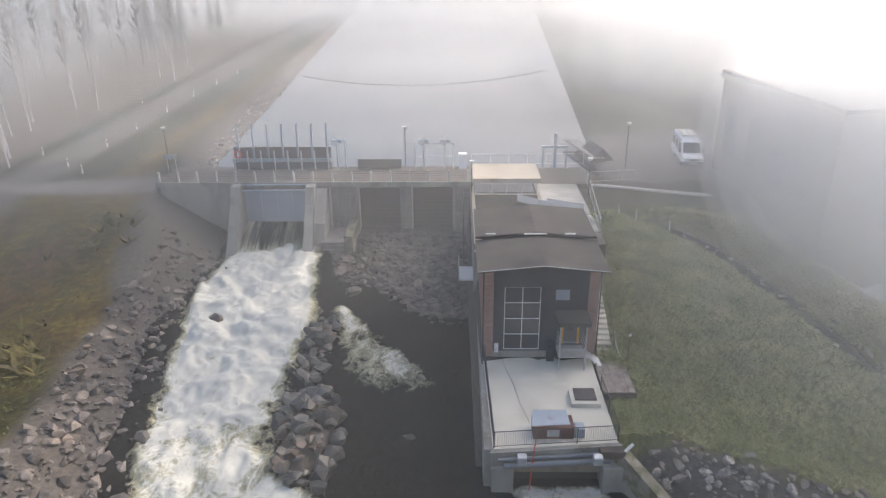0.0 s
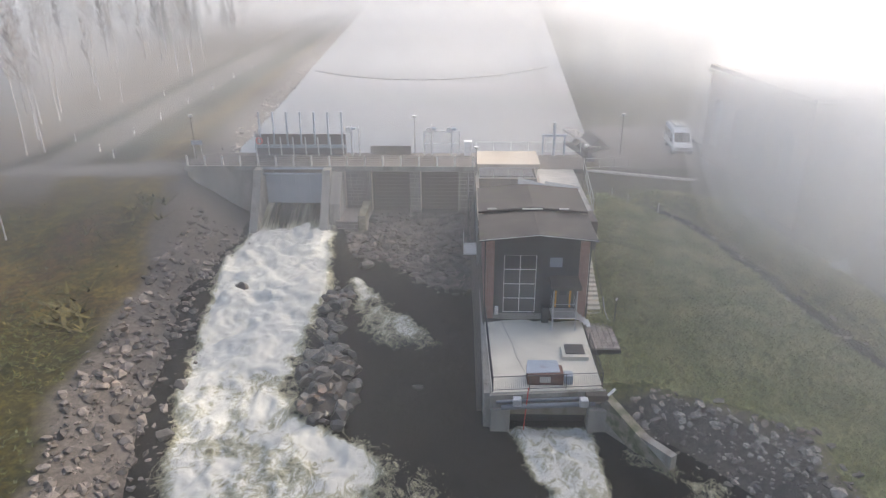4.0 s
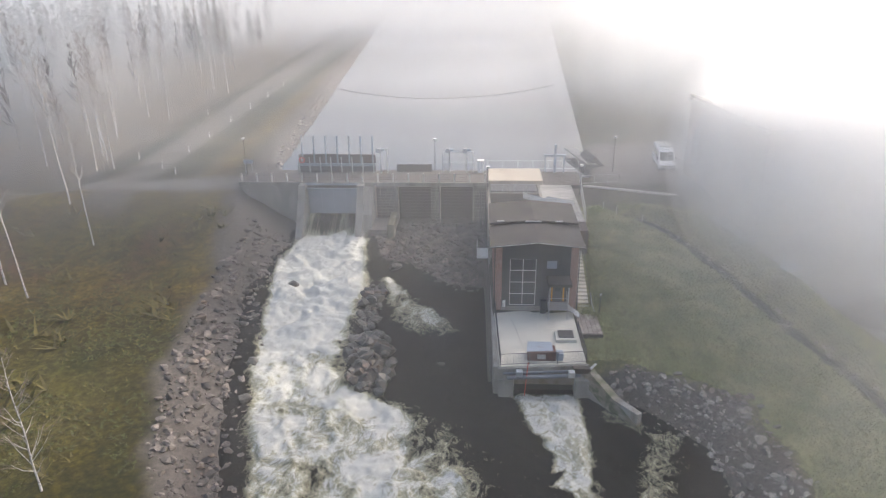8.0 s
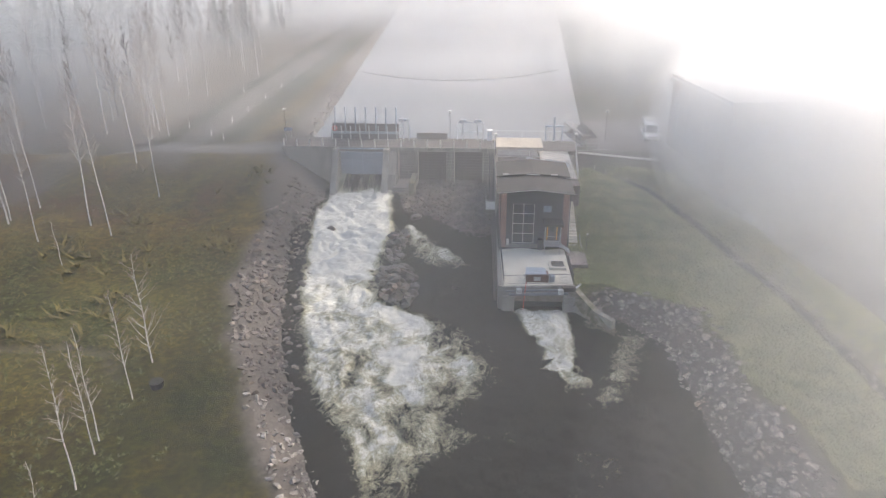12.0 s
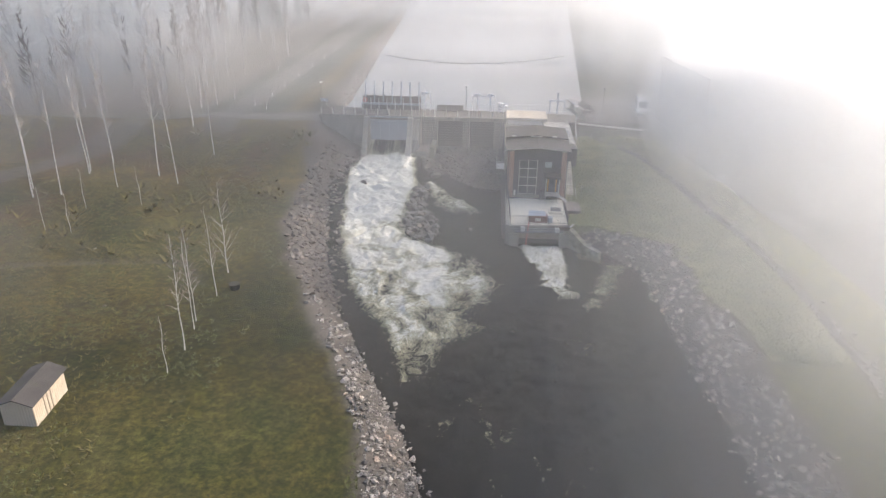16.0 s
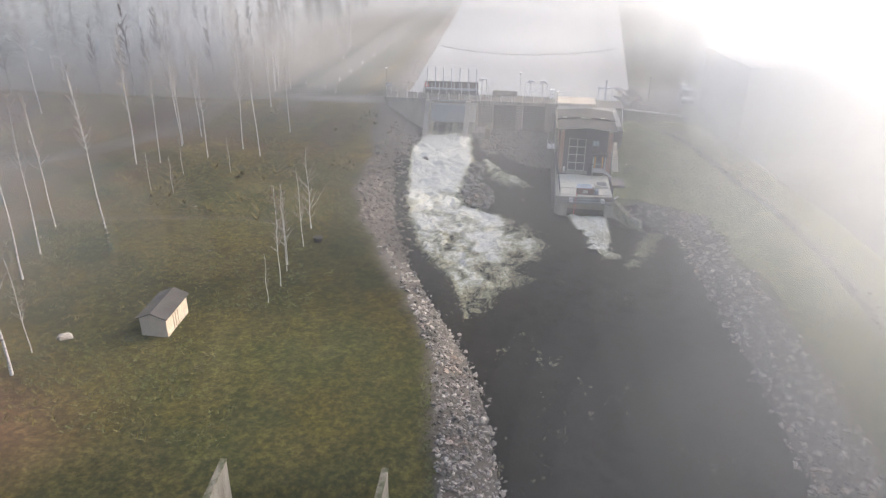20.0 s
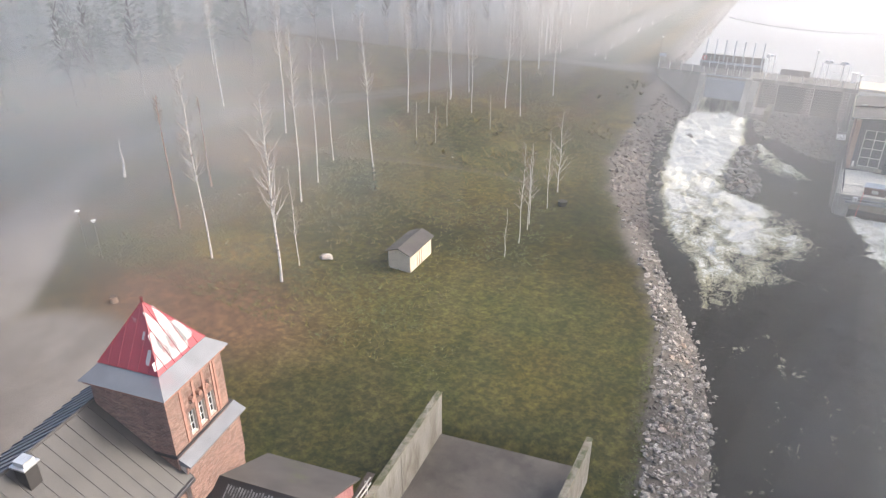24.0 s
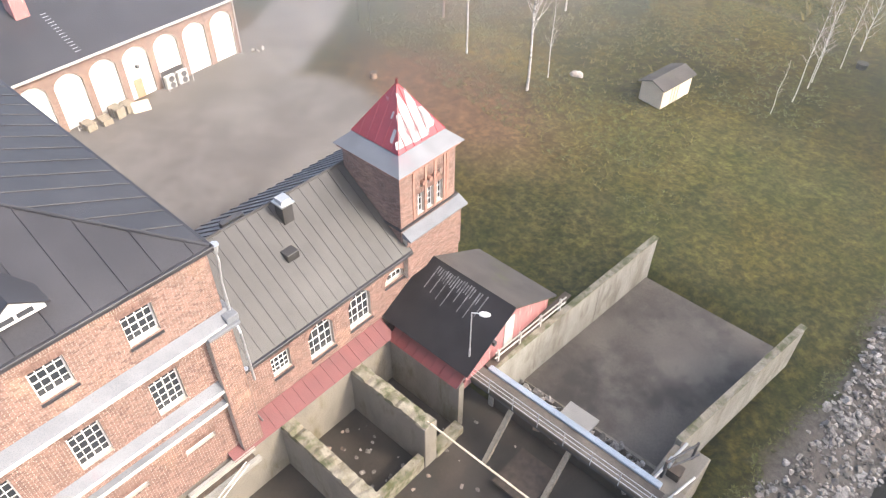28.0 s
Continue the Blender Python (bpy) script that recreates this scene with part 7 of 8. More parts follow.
# ---------------------------------------------------------------- van, stacks and signs on the yard
def van():
    t = thing("van", "white high-roof passenger van with a bike rack", "van", pose(23.2, 67.9, 5.62, 0, 0, -4))
    prof = [(-0.05, 0.45), (-0.05, 1.0), (0.25, 1.12), (1.0, 1.28), (1.75, 2.25), (2.1, 2.5), (2.7, 2.62), (5.7, 2.62), (5.95, 2.4), (6.0, 0.55), (5.9, 0.42)]
    bm = prism(bmesh.new(), prof, "x", -1.0, 1.0)
    bmesh.ops.bevel(bm, geom=[e for e in bm.edges if abs(e.verts[0].co.x - e.verts[1].co.x) < 0.01], offset=0.10, segments=3, affect="EDGES")
    for v in bm.verts:
        if v.co.z > 1.3:
            v.co.x *= 1 - 0.07 * (v.co.z - 1.3) / 1.3
    part("body", bm, M["van_paint"], t)
    bm = slab_between(bmesh.new(), (-0.86, 1.0, 1.36), (0.86, 1.0, 1.36), (0.80, 1.68, 2.22), (-0.80, 1.68, 2.22), 0.03)
    part("windscreen", bm, M["glass"], t)
    for s in (-1, 1):
        for a, b in ((1.75, 2.75), (2.95, 4.2), (4.4, 5.6)):
            bm = slab_between(bmesh.new(), (s * 1.012, a, 1.4), (s * 1.012, b, 1.4), (s * 0.962, b, 2.12), (s * 0.962, a + 0.25, 2.12), 0.02)
            part("side_window", bm, M["glass"], t)
        part("headlight", boxes((s * 0.62 - 0.2, s * 0.62 + 0.2, -0.12, 0.02, 0.86, 1.08), bevel=0.04), M["galv"], t)
        part("mirror", boxes((s * 1.18 - 0.12, s * 1.18 + 0.12, 1.15, 1.28, 1.35, 1.75), bevel=0.04), M["grey_plastic"], t)
        for y in (1.1, 4.75):
            wh = part("wheel", rods(((s * 0.98, y, 0.35), (s * 0.72, y, 0.35), 0.36), n=18), M["rubber"], t)
            part("rim", rods(((s * 1.0, y, 0.35), (s * 0.96, y, 0.35), 0.21), n=14), M["galv"], wh)
    part("bumper", boxes((-0.95, 0.95, -0.14, 0.1, 0.4, 0.72), bevel=0.06), M["grey_plastic"], t)
    part("grille", boxes((-0.5, 0.5, -0.11, 0.0, 0.84, 1.0)), M["grey_plastic"], t)
    part("number_plate", boxes((-0.26, 0.26, -0.17, -0.13, 0.5, 0.62)), M["white"], t)
    bars = part("roof_rack", boxes((-0.85, 0.85, 2.6, 2.7, 2.68, 2.74), (-0.85, 0.85, 3.6, 3.7, 2.68, 2.74), (-0.85, 0.85, 4.7, 4.8, 2.68, 2.74), (-0.6, -0.1, 2.5, 5.0, 2.74, 2.8), (0.1, 0.6, 2.5, 5.0, 2.74, 2.8)), M["white_old"], t)
    part("wiper", rods(((-0.6, 0.98, 1.38), (0.0, 1.1, 1.52), 0.012), ((0.05, 0.98, 1.38), (0.6, 1.1, 1.52), 0.012), n=4), M["rubber"], t)
    return t


van()


def stack(x, y, z, rot, n, L, mat, label, gap=0.24):
    t = thing("timber_stack", label, "timber", pose(x, y, z, 0, 0, rot))
    rs = random.Random(n)
    for k in range(n):
        part("beam", boxes((gap * k, gap * k + gap * 0.8, rs.uniform(-0.4, 0.1), L + rs.uniform(-0.5, 0.3), 0.0, 0.18), bevel=0.01), M[mat], t)
    for y_ in (0.6, L - 0.8):
        part("bearer", boxes((-0.1, gap * n, y_, y_ + 0.1, -0.12, 0.0)), M["wood_dark"], t)
    return t


stack(12.4, 62.4, 5.72, -108, 2, 10.0, "white_old", "long pale poles lying along the yard edge", 0.22)
stack(26.9, 70.5, 5.75, 18, 9, 7.5, "wood_grey", "stack of weathered boards beside the van", 0.3)
stack(13.6, 70.5, 5.9, 14, 5, 8.0, "wood_grey", "boards leaning by the reservoir edge", 0.3)
hut = thing("intake_hut", "low dark shingled hut roof by the reservoir", "hut", pose(13.3, 70.5, 5.4, 0, 0, 10))
part("roof", prism(bmesh.new(), [(0, 0.1), (2.8, 0.1), (1.4, 1.5)], "y", 0, 4.0), M["roof_felt"], hut)
part("wall", boxes((0.2, 2.6, 0.2, 3.8, -0.4, 0.12)), M["wood_dark"], hut)
for x, y, w_, h_, r in ((29.0, 66.2, 1.3, 0.9, 20), (29.6, 64.4, 0.8, 1.1, 20), (26.9, 66.8, 0.35, 0.5, 20)):
    t = thing("info_board", "white notice board with grey bars", "board", pose(x, y, 5.6, 0, 0, r))
    part("panel", boxes((-w_ / 2, w_ / 2, -0.03, 0.03, 0.6, 0.6 + h_), bevel=0.008), M["paper_white"], t)
    part("text_bar", boxes(*[(-w_ * 0.38, w_ * 0.3, -0.036, -0.03, 0.68 + 0.16 * k, 0.74 + 0.16 * k) for k in range(int(h_ / 0.2))]), M["steel_blue"], t)
    part("post", rods(((-w_ * 0.35, 0.05, 0), (-w_ * 0.35, 0.05, 1.0), 0.03), ((w_ * 0.35, 0.05, 0), (w_ * 0.35, 0.05, 1.0), 0.03)), M["galv"], t)
sg = thing("signboard", "tilted white panel standing on the far bank", "panel", pose(29.8, 44.8, 1.9, 0, 0, 30))
part("panel", slab_between(bmesh.new(), (-1.1, 0, 0.1), (1.1, 0, 0.1), (1.1, 0.7, 1.7), (-1.1, 0.7, 1.7), 0.06), M["paper_white"], sg)
part("stay", rods(((0.9, 0.7, 1.7), (0.9, 1.5, 0), 0.04), ((-0.9, 0.7, 1.7), (-0.9, 1.5, 0), 0.04)), M["galv"], sg)
for x, y in ((13.6, 57.2), (17.6, 55.4), (15.0, 56.6)):
    t = thing("marker_post", "short pale marker post on the lawn", "post", pose(x, y, float(land(x, y))))
    part("post", rods(((0, 0, -0.2), (0, 0, 1.0), 0.05)), M["white_old"], t)
# road bollards
bl = [(-39.6, 69.0), (-42.4, 71.5), (-41.8, 79.4), (-41.8, 87.8), (-41.9, 98.4), (-41.7, 108.9), (-41.4, 119.5), (-41.2, 131), (-47.6, 76), (-47.8, 104)]
bol = thing("bollard", "white roadside bollard with a dark band", "bollard", pose(bl[0][0], bl[0][1], float(land(*bl[0]))), group="bollards along the lane")
part("post", rods(((0, 0, -0.2), (0, 0, 0.95), 0.08), n=10), M["white"], bol)
part("band", rods(((0, 0, 0.62), (0, 0, 0.76), 0.084), n=10), M["rubber"], bol)
for x, y in bl[1:]:
    copy_thing(bol, pose(x, y, float(land(x, y)), 0, 3, 0))
sgn = thing("blue_sign", "blue road sign on a pair of posts", "sign", pose(-28.9, 66.2, 5.8))
part("panel", boxes((-0.6, 0.6, -0.02, 0.02, 1.5, 2.0)), M["steel_blue"], sgn)
part("post", rods(((-0.4, 0.04, 0), (-0.4, 0.04, 2.0), 0.03), ((0.4, 0.04, 0), (0.4, 0.04, 2.0), 0.03)), M["galv"], sgn)

# ---------------------------------------------------------------- large brick building beyond the brook
eb = thing("turbine_hall", "large brick hall with a flat roof, coloured paler for the fog", "building", pose(27.7, 50.4, 0, 0, 0, 8))
hops = [(2.2 + 4.2 * k, 3.9 + 4.2 * k, 7.4, 12.2, 0.6) for k in range(4)]
wn_ = part("side_wall", wall(18, 14.6, 0.6, [(18 - o[1], 18 - o[0], *o[2:]) for o in hops], 4.2), M["hall_brick_hazed"], eb)
wn_.matrix_basis = pose(0, 18, 0, 0, 0, -90)
ws_ = part("front_wall", wall(20, 14.6, 0.6, hops, 4.2), M["hall_brick_hazed"], eb)
part("plinth", boxes((-0.15, 20, -0.15, 18, -3, 4.2)), M["concrete"], eb, "pale rendered plinth")
part("dark_room_fill", boxes((1.2, 19.5, 1.2, 17.5, 4.2, 14.2)), M["inside"], eb)
for o in hops:
    window(eb, pose(o[0], 0.2, o[2]), 1.7, 4.8, 3, 6, arch=0.6, sill=False, mat="white_old")
    window(eb, pose(0.2, o[1], o[2], 0, 0, -90), 1.7, 4.8, 3, 6, arch=0.6, sill=False, mat="white_old")
# pale slab colour also keeps the roof edge faint, as haze would
part("roof", boxes((-0.35, 20.3, -0.35, 18.3, 14.6, 15.0), bevel=0.05), M["slab"], eb, "pale flat roof slab")
part("parapet", boxes((-0.2, 0.2, -0.2, 18.2, 15.0, 15.35), (0.2, 20.2, -0.2, 0.2, 15.0, 15.35)), M["concrete"], eb)
part("vent_pipe", rods(((6, 9, 15), (6, 9, 16.6), 0.3), n=12), M["galv"], eb)
part("notice", boxes((6.0, 7.4, -0.2, -0.14, 2.8, 3.3)), M["steel_blue"], eb)


# ---------------------------------------------------------------- long building with arched doors
ar = thing("arcade_building", "long red brick building with white arched doors", "building", pose(-63.35, -33.9, 0.9, 0, 0, 14.7))
PITCH, NA = 3.02, 12
a_ops = [(0.55 + PITCH * k, 2.95 + PITCH * k, 0.12, 5.0, 0.75) for k in range(NA)]
LN = PITCH * NA + 0.6
wl = part("front_wall", wall(LN, 6.1, 0.5, [(LN - o[1], LN - o[0], *o[2:]) for o in a_ops]), M["mortar"], ar, "red brick piers between tall arches")
wl.matrix_basis = pose(0, -LN, 0) @ FACE_E
ob = sub("brick_rest", brick_mesh("brick_rest", brick_rows(LN, 6.1, [(LN - o[1], LN - o[0], *o[2:]) for o in a_ops], 0.0, 0.25), M["brick"]), wl)
tagged(ob, kind="stuff")
part("end_wall", boxes((-13.5, -0.02, -0.5, 0.0, 0.0, 6.1)), M["brick_dark"], ar)
part("dark_room_fill", boxes((-13.4, -0.8, -LN, -0.6, 0, 5.9)), M["inside"], ar)
part("plinth", boxes((0.0, 0.12, -LN, 0.0, 0.0, 0.3)), M["concrete_old"], ar)
for k, o in enumerate(a_ops):
    n, w_, rise = 12, (o[1] - o[0]) / 2, o[4]
    r_ = (w_ * w_ + rise * rise) / (2 * rise)
    c_, zc = -(o[0] + o[1]) / 2, o[3] - r_
    a0 = math.asin(min(1, w_ / r_))
    low_z = 1.75 if k == 2 else o[2]
    pts = [(c_ - w_, low_z), (c_ + w_, low_z)] + [(c_ + r_ * math.sin(a0 - 2 * a0 * i / n), zc + r_ * math.cos(a0 - 2 * a0 * i / n)) for i in range(n + 1)]
    dd = part("arched_door", prism(bmesh.new(), pts, "x", -0.32, -0.2), M["plaster"], ar, "white boarded arched door")
    if k in (0, 1):
        part("door_seam", boxes((-0.2, -0.185, c_ - 0.02, c_ + 0.02, o[2], o[3] - 0.05)), M["white_old"], dd)
        part("door_vent", boxes((-0.2, -0.15, c_ + 0.35, c_ + 0.65, 2.6, 2.9)), M["galv"], dd)
    if k == 3:
        part("small_door", boxes((-0.2, -0.14, c_ - 0.7, c_ + 0.1, o[2], 2.1), bevel=0.01), M["door_wood"], dd, "small brown wooden door")
        part("wall_lamp", boxes((-0.2, 0.1, c_ - 0.15, c_ + 0.15, 3.1, 3.35), bevel=0.03), M["grey_plastic"], dd)
    if k in (4, 7, 8):
        window(ar, pose(-0.22, c_ - 0.75, 1.7) @ FACE_E, 1.5, 2.0, 4, 4, sill=False, label="small-paned window in a blind arch")
    if k in (5, 9):
        window(ar, pose(-0.22, c_ - 0.6, 2.6) @ FACE_E, 1.2, 1.1, 3, 3, sill=False, label="small-paned window in a blind arch")
part("recess", boxes((-0.5, -0.3, -a_ops[2][1], -a_ops[2][0], 0.1, 1.8)), M["steel_dark"], ar)
for y0, y1, x0, x1, mt in ((0.35, -LN - 0.4, 0.55, -7.0, "roof_dark"), (0.35, -LN - 0.4, -14.3, -7.0, "roof_dark")):
    rf = part("roof", slab_between(bmesh.new(), (x0, y0, 6.0), (x0, y1, 6.0), (x1, y1, 9.7), (x1, y0, 9.7), 0.14), M[mt], ar, "long dark felt roof")
part("gable", prism(bmesh.new(), [(-13.5, 6.0), (0, 6.0), (-7.0, 9.6)], "y", -0.4, 0.0), M["brick_dark"], ar)
part("eave_board", boxes((0.48, 0.6, -LN - 0.4, 0.4, 5.8, 5.98), (0.1, 0.5, -LN - 0.4, 0.4, 5.72, 5.82)), M["white_old"], ar, "pale eaves board")
part("rain_pipe", rods(((0.15, -0.2, 5.8), (0.15, -0.2, 0.1), 0.05)), M["galv"], ar)
cs = part("chimney", boxes((-5.4, -4.2, -17.2, -16.0, 7.6, 10.6), bevel=0.03), M["pink"], ar, "faded brick chimney")
part("cap", boxes((-5.5, -4.1, -17.3, -15.9, 10.6, 10.75)), M["concrete"], cs)
bm = bmesh.new()
for k in range(14):
    rod(bm, (-4.0 + 0.3 * k, -15.4, 8.25 - 0.148 * k), (-4.0 + 0.3 * k, -14.9, 8.25 - 0.148 * k), 0.025, n=5)
part("roof_ladder", bm, M["galv"], ar)
AM = pose(-63.35, -33.9, 0.9, 0, 0, 14.7)
hp = thing("heat_pump_rack", "grey rack with outdoor heat pump units", "heat pump", AM @ pose(0.1, -(a_ops[2][0] + a_ops[2][1]) / 2, 0.1))
part("rack", rods(*[((x, y, 0), (x, y, 1.7), 0.03) for x in (0.1, 0.9) for y in (-1.3, 1.3)], ((0.9, -1.3, 1.7), (0.9, 1.3, 1.7), 0.03), ((0.9, -1.3, 0.15), (0.9, 1.3, 0.15), 0.03)), M["galv"], hp)
for y in (-0.75, 0.55):
    u = part("unit", boxes((0.2, 0.6, y - 0.5, y + 0.5, 0.25, 1.5), bevel=0.03), M["white_old"], hp)
    part("fan_grille", rods(((0.6, y + 0.1, 0.6), (0.63, y + 0.1, 0.6), 0.27), ((0.6, y + 0.1, 1.18), (0.63, y + 0.1, 1.18), 0.27), n=14), M["grey_plastic"], u)


BEARER = finish("bearer", boxes((-0.06, 0.06, -0.4, 0.4, 0, 0.11)), M["wood"])
SLAT = finish("slat", boxes((-0.6, 0.6, -0.06, 0.06, 0.115, 0.14)), M["wood"])


def pallet_pile(y, n, x=0.9, rot=0):
    t = thing("pallet_stack", "stack of weathered wooden pallets by the wall", "pallets", AM @ pose(x, y, 0.0, 0, 0, rot))
    for k in range(n):
        z = 0.145 * k
        p_ = sub("pallet", BEARER, t, Matrix.Translation((0, 0, z)))
        for dx in (-0.54, 0.54):
            sub("bearer", BEARER, p_, Matrix.Translation((dx, 0, 0)))
        for j in range(5):
            sub("slat", SLAT, p_, Matrix.Translation((0, -0.34 + 0.17 * j, 0)))
    return t


pallet_pile(-13.2, 8)
pallet_pile(-14.3, 9, 1.0, 8)
pallet_pile(-15.5, 6, 1.1, -6)
pallet_pile(-16.9, 7, 0.9, 4)
crate = thing("plywood_crate", "pale plywood sheet leaning on the pallets", "board", AM @ pose(1.9, -12.6, 0))
part("sheet", slab_between(bmesh.new(), (0, -0.7, 0.05), (0.5, 0.7, 0.05), (0.1, 0.8, 1.3), (-0.4, -0.6, 1.3), 0.03), M["beige"], crate)
doorstep = thing("door_ramp", "low concrete step below the brown door", "step", AM @ pose(0.9, -(a_ops[3][0] + a_ops[3][1]) / 2 + 0.3, 0))
part("step", boxes((-0.8, 0.9, -0.7, 0.7, -0.2, 0.16), bevel=0.03), M["concrete_old"], doorstep)
sl_ = thing("ladder", "white ladder leaning in a blind arch", "ladder", AM @ pose(0.25, -17.6, 0))
part("rail", rods(((0.4, 0, 0), (0.0, 0, 3.2), 0.03), ((0.4, 0.42, 0), (0.0, 0.42, 3.2), 0.03)), M["white"], sl_)
for k in range(10):
    part("rung", rods(((0.37 - 0.037 * k, 0, 0.25 + 0.3 * k), (0.37 - 0.037 * k, 0.42, 0.25 + 0.3 * k), 0.018), n=5), M["white"], sl_)
heap2 = thing("scrap_heap", "heap of scrap metal and stones by the corner", "scrap", AM @ pose(0.6, 0.5, 0))
for k in range(12):
    sub("scrap", ROCKS[k % 10], heap2, Matrix.LocRotScale((random.uniform(-0.3, 0.9), random.uniform(0, 1.5), 0.15 + random.uniform(0, 0.4)), Euler((k, k, k)), (0.5, 0.4, 0.4)))

# ---------------------------------------------------------------- garden shed and small things on the meadow
GS = pose(-32.4, -9.0, 0.85, 0, 0, 4)
shed = thing("garden_shed", "beige boarded shed with a dark felt roof", "shed", GS)
SW, SL, SH = 2.3, 4.3, 2.0
part("wall", boxes((-SW, 0, 0, SL, 0.0, SH)), M["beige"], shed)
for k in range(11):
    part("board", boxes((-SW + 0.21 * k, -SW + 0.21 * k + 0.19, -0.025, 0.0, 0.05, SH)), M["beige"], shed)
for k in range(20):
    part("board", boxes((0.0, 0.025, 0.012 + 0.215 * k, 0.012 + 0.215 * k + 0.195, 0.05, SH)), M["beige"], shed)
for y in (1.3, 1.75, 2.2):
    part("trim", boxes((0.024, 0.055, y, y + 0.09, 0.05, SH)), M["wood"], shed)
part("base", boxes((-SW + 0.05, -0.05, 0.05, SL - 0.05, -0.35, 0.0)), M["wood_dark"], shed)
part("gable", prism(bmesh.new(), [(-SW, SH), (0, SH), (-SW / 2, SH + 0.42)], "y", 0.0, SL), M["beige"], shed)
for s in (0, 1):
    xe = 0.25 if s else -SW - 0.25
    part("roof", slab_between(bmesh.new(), (xe, -0.3, SH - 0.06), (xe, SL + 0.3, SH - 0.06), (-SW / 2, SL + 0.3, SH + 0.5), (-SW / 2, -0.3, SH + 0.5), 0.07), M["roof_felt"], shed, "dark felt roof slope")
bould = new("boulder", ROCKS[3])
bould.matrix_basis = Matrix.LocRotScale((-40.9, -10.55, 1.05), Euler((0.1, 0.2, 0.4)), (1.5, 1.3, 1.2))
tagged(bould, "pale grey boulder lying in the meadow grass", "boulder")
for x, y, s in ((-47.5, 0.5, 0.5), (-36.5, 8.0, 0.4), (-44.0, 20.0, 0.5)):
    b_ = new("boulder", ROCKS[5])
    b_.matrix_basis = Matrix.LocRotScale((x, y, 1.0), None, (s, s, s))
    tagged(b_, "small pale stone in the meadow grass", "boulder")
tub = thing("tub", "dark round tub lying in the grass", "tub", pose(-25.7, 12.6, 1.0))
part("tub", rod(bmesh.new(), (0, 0, -0.1), (0, 0, 0.5), 0.45, 0.55, 16), M["rubber"], tub)
stump = thing("tree_stump", "dark tree stump with a small wheel on it", "stump", pose(-51.6, -26.4, 1.0))
part("stump", rod(bmesh.new(), (0, 0, -0.2), (0, 0, 0.7), 0.42, 0.3, 10), M["bark_brown"], stump)
part("wheel", rods(((-0.4, 0, 0.85), (0.4, 0.1, 0.85), 0.06), ((0, -0.4, 0.85), (0.1, 0.4, 0.85), 0.06)), M["wood_dark"], stump)
boat = thing("boat_monument", "white boat-shaped monument with a short mast", "monument", pose(-76.3, -23.8, 1.1, 0, 0, 30))
part("hull", prism(bmesh.new(), [(-1.4, 0.0), (1.0, 0.0), (1.9, 0.7), (-1.5, 0.7)], "y", -0.6, 0.6), M["white"], boat)
part("fin", prism(bmesh.new(), [(0.6, 0.7), (1.5, 0.7), (1.2, 2.6), (0.7, 2.6)], "y", -0.12, 0.12), M["white"], boat)
part("mast", rods(((0.2, 0, 0.7), (-0.1, 0, 4.6), 0.07)), M["white"], boat)
for x, y in ((-62.4, -21.2), (-59.2, -21.8)):
    lamp(x, y, 1.0, 4.2, "slim park lamp post with a flat white head")


# ---------------------------------------------------------------- trees
class Tubes:
    """Collects tapered tubes and leaves into one mesh."""
    def __init__(self):
        self.co, self.faces = [], []

    def tube(self, p, q, r0, r1, n=3):
        p, q = Vector(p), Vector(q)
        d = (q - p).normalized()
        a = d.orthogonal().normalized()
        b = d.cross(a)
        k = len(self.co)
        for c, r in ((p, r0), (q, r1)):
            for i in range(n):
                t = 2 * math.pi * i / n
                self.co.append(tuple(c + a * (r * math.cos(t)) + b * (r * math.sin(t))))
        for i in range(n):
            j = (i + 1) % n
            self.faces.append((k + i, k + j, k + n + j, k + n + i))

    def blade(self, a, b, c):
        k = len(self.co)
        self.co += [tuple(a), tuple(b), tuple(c)]
        self.faces.append((k, k + 1, k + 2))

    def mesh(self, name, material, shade=True):
        me = bpy.data.meshes.new(name)
        me.from_pydata(self.co, [], self.faces)
        me.materials.append(material)
        if shade:
            me.polygons.foreach_set("use_smooth", np.ones(len(me.polygons), bool))
        return me


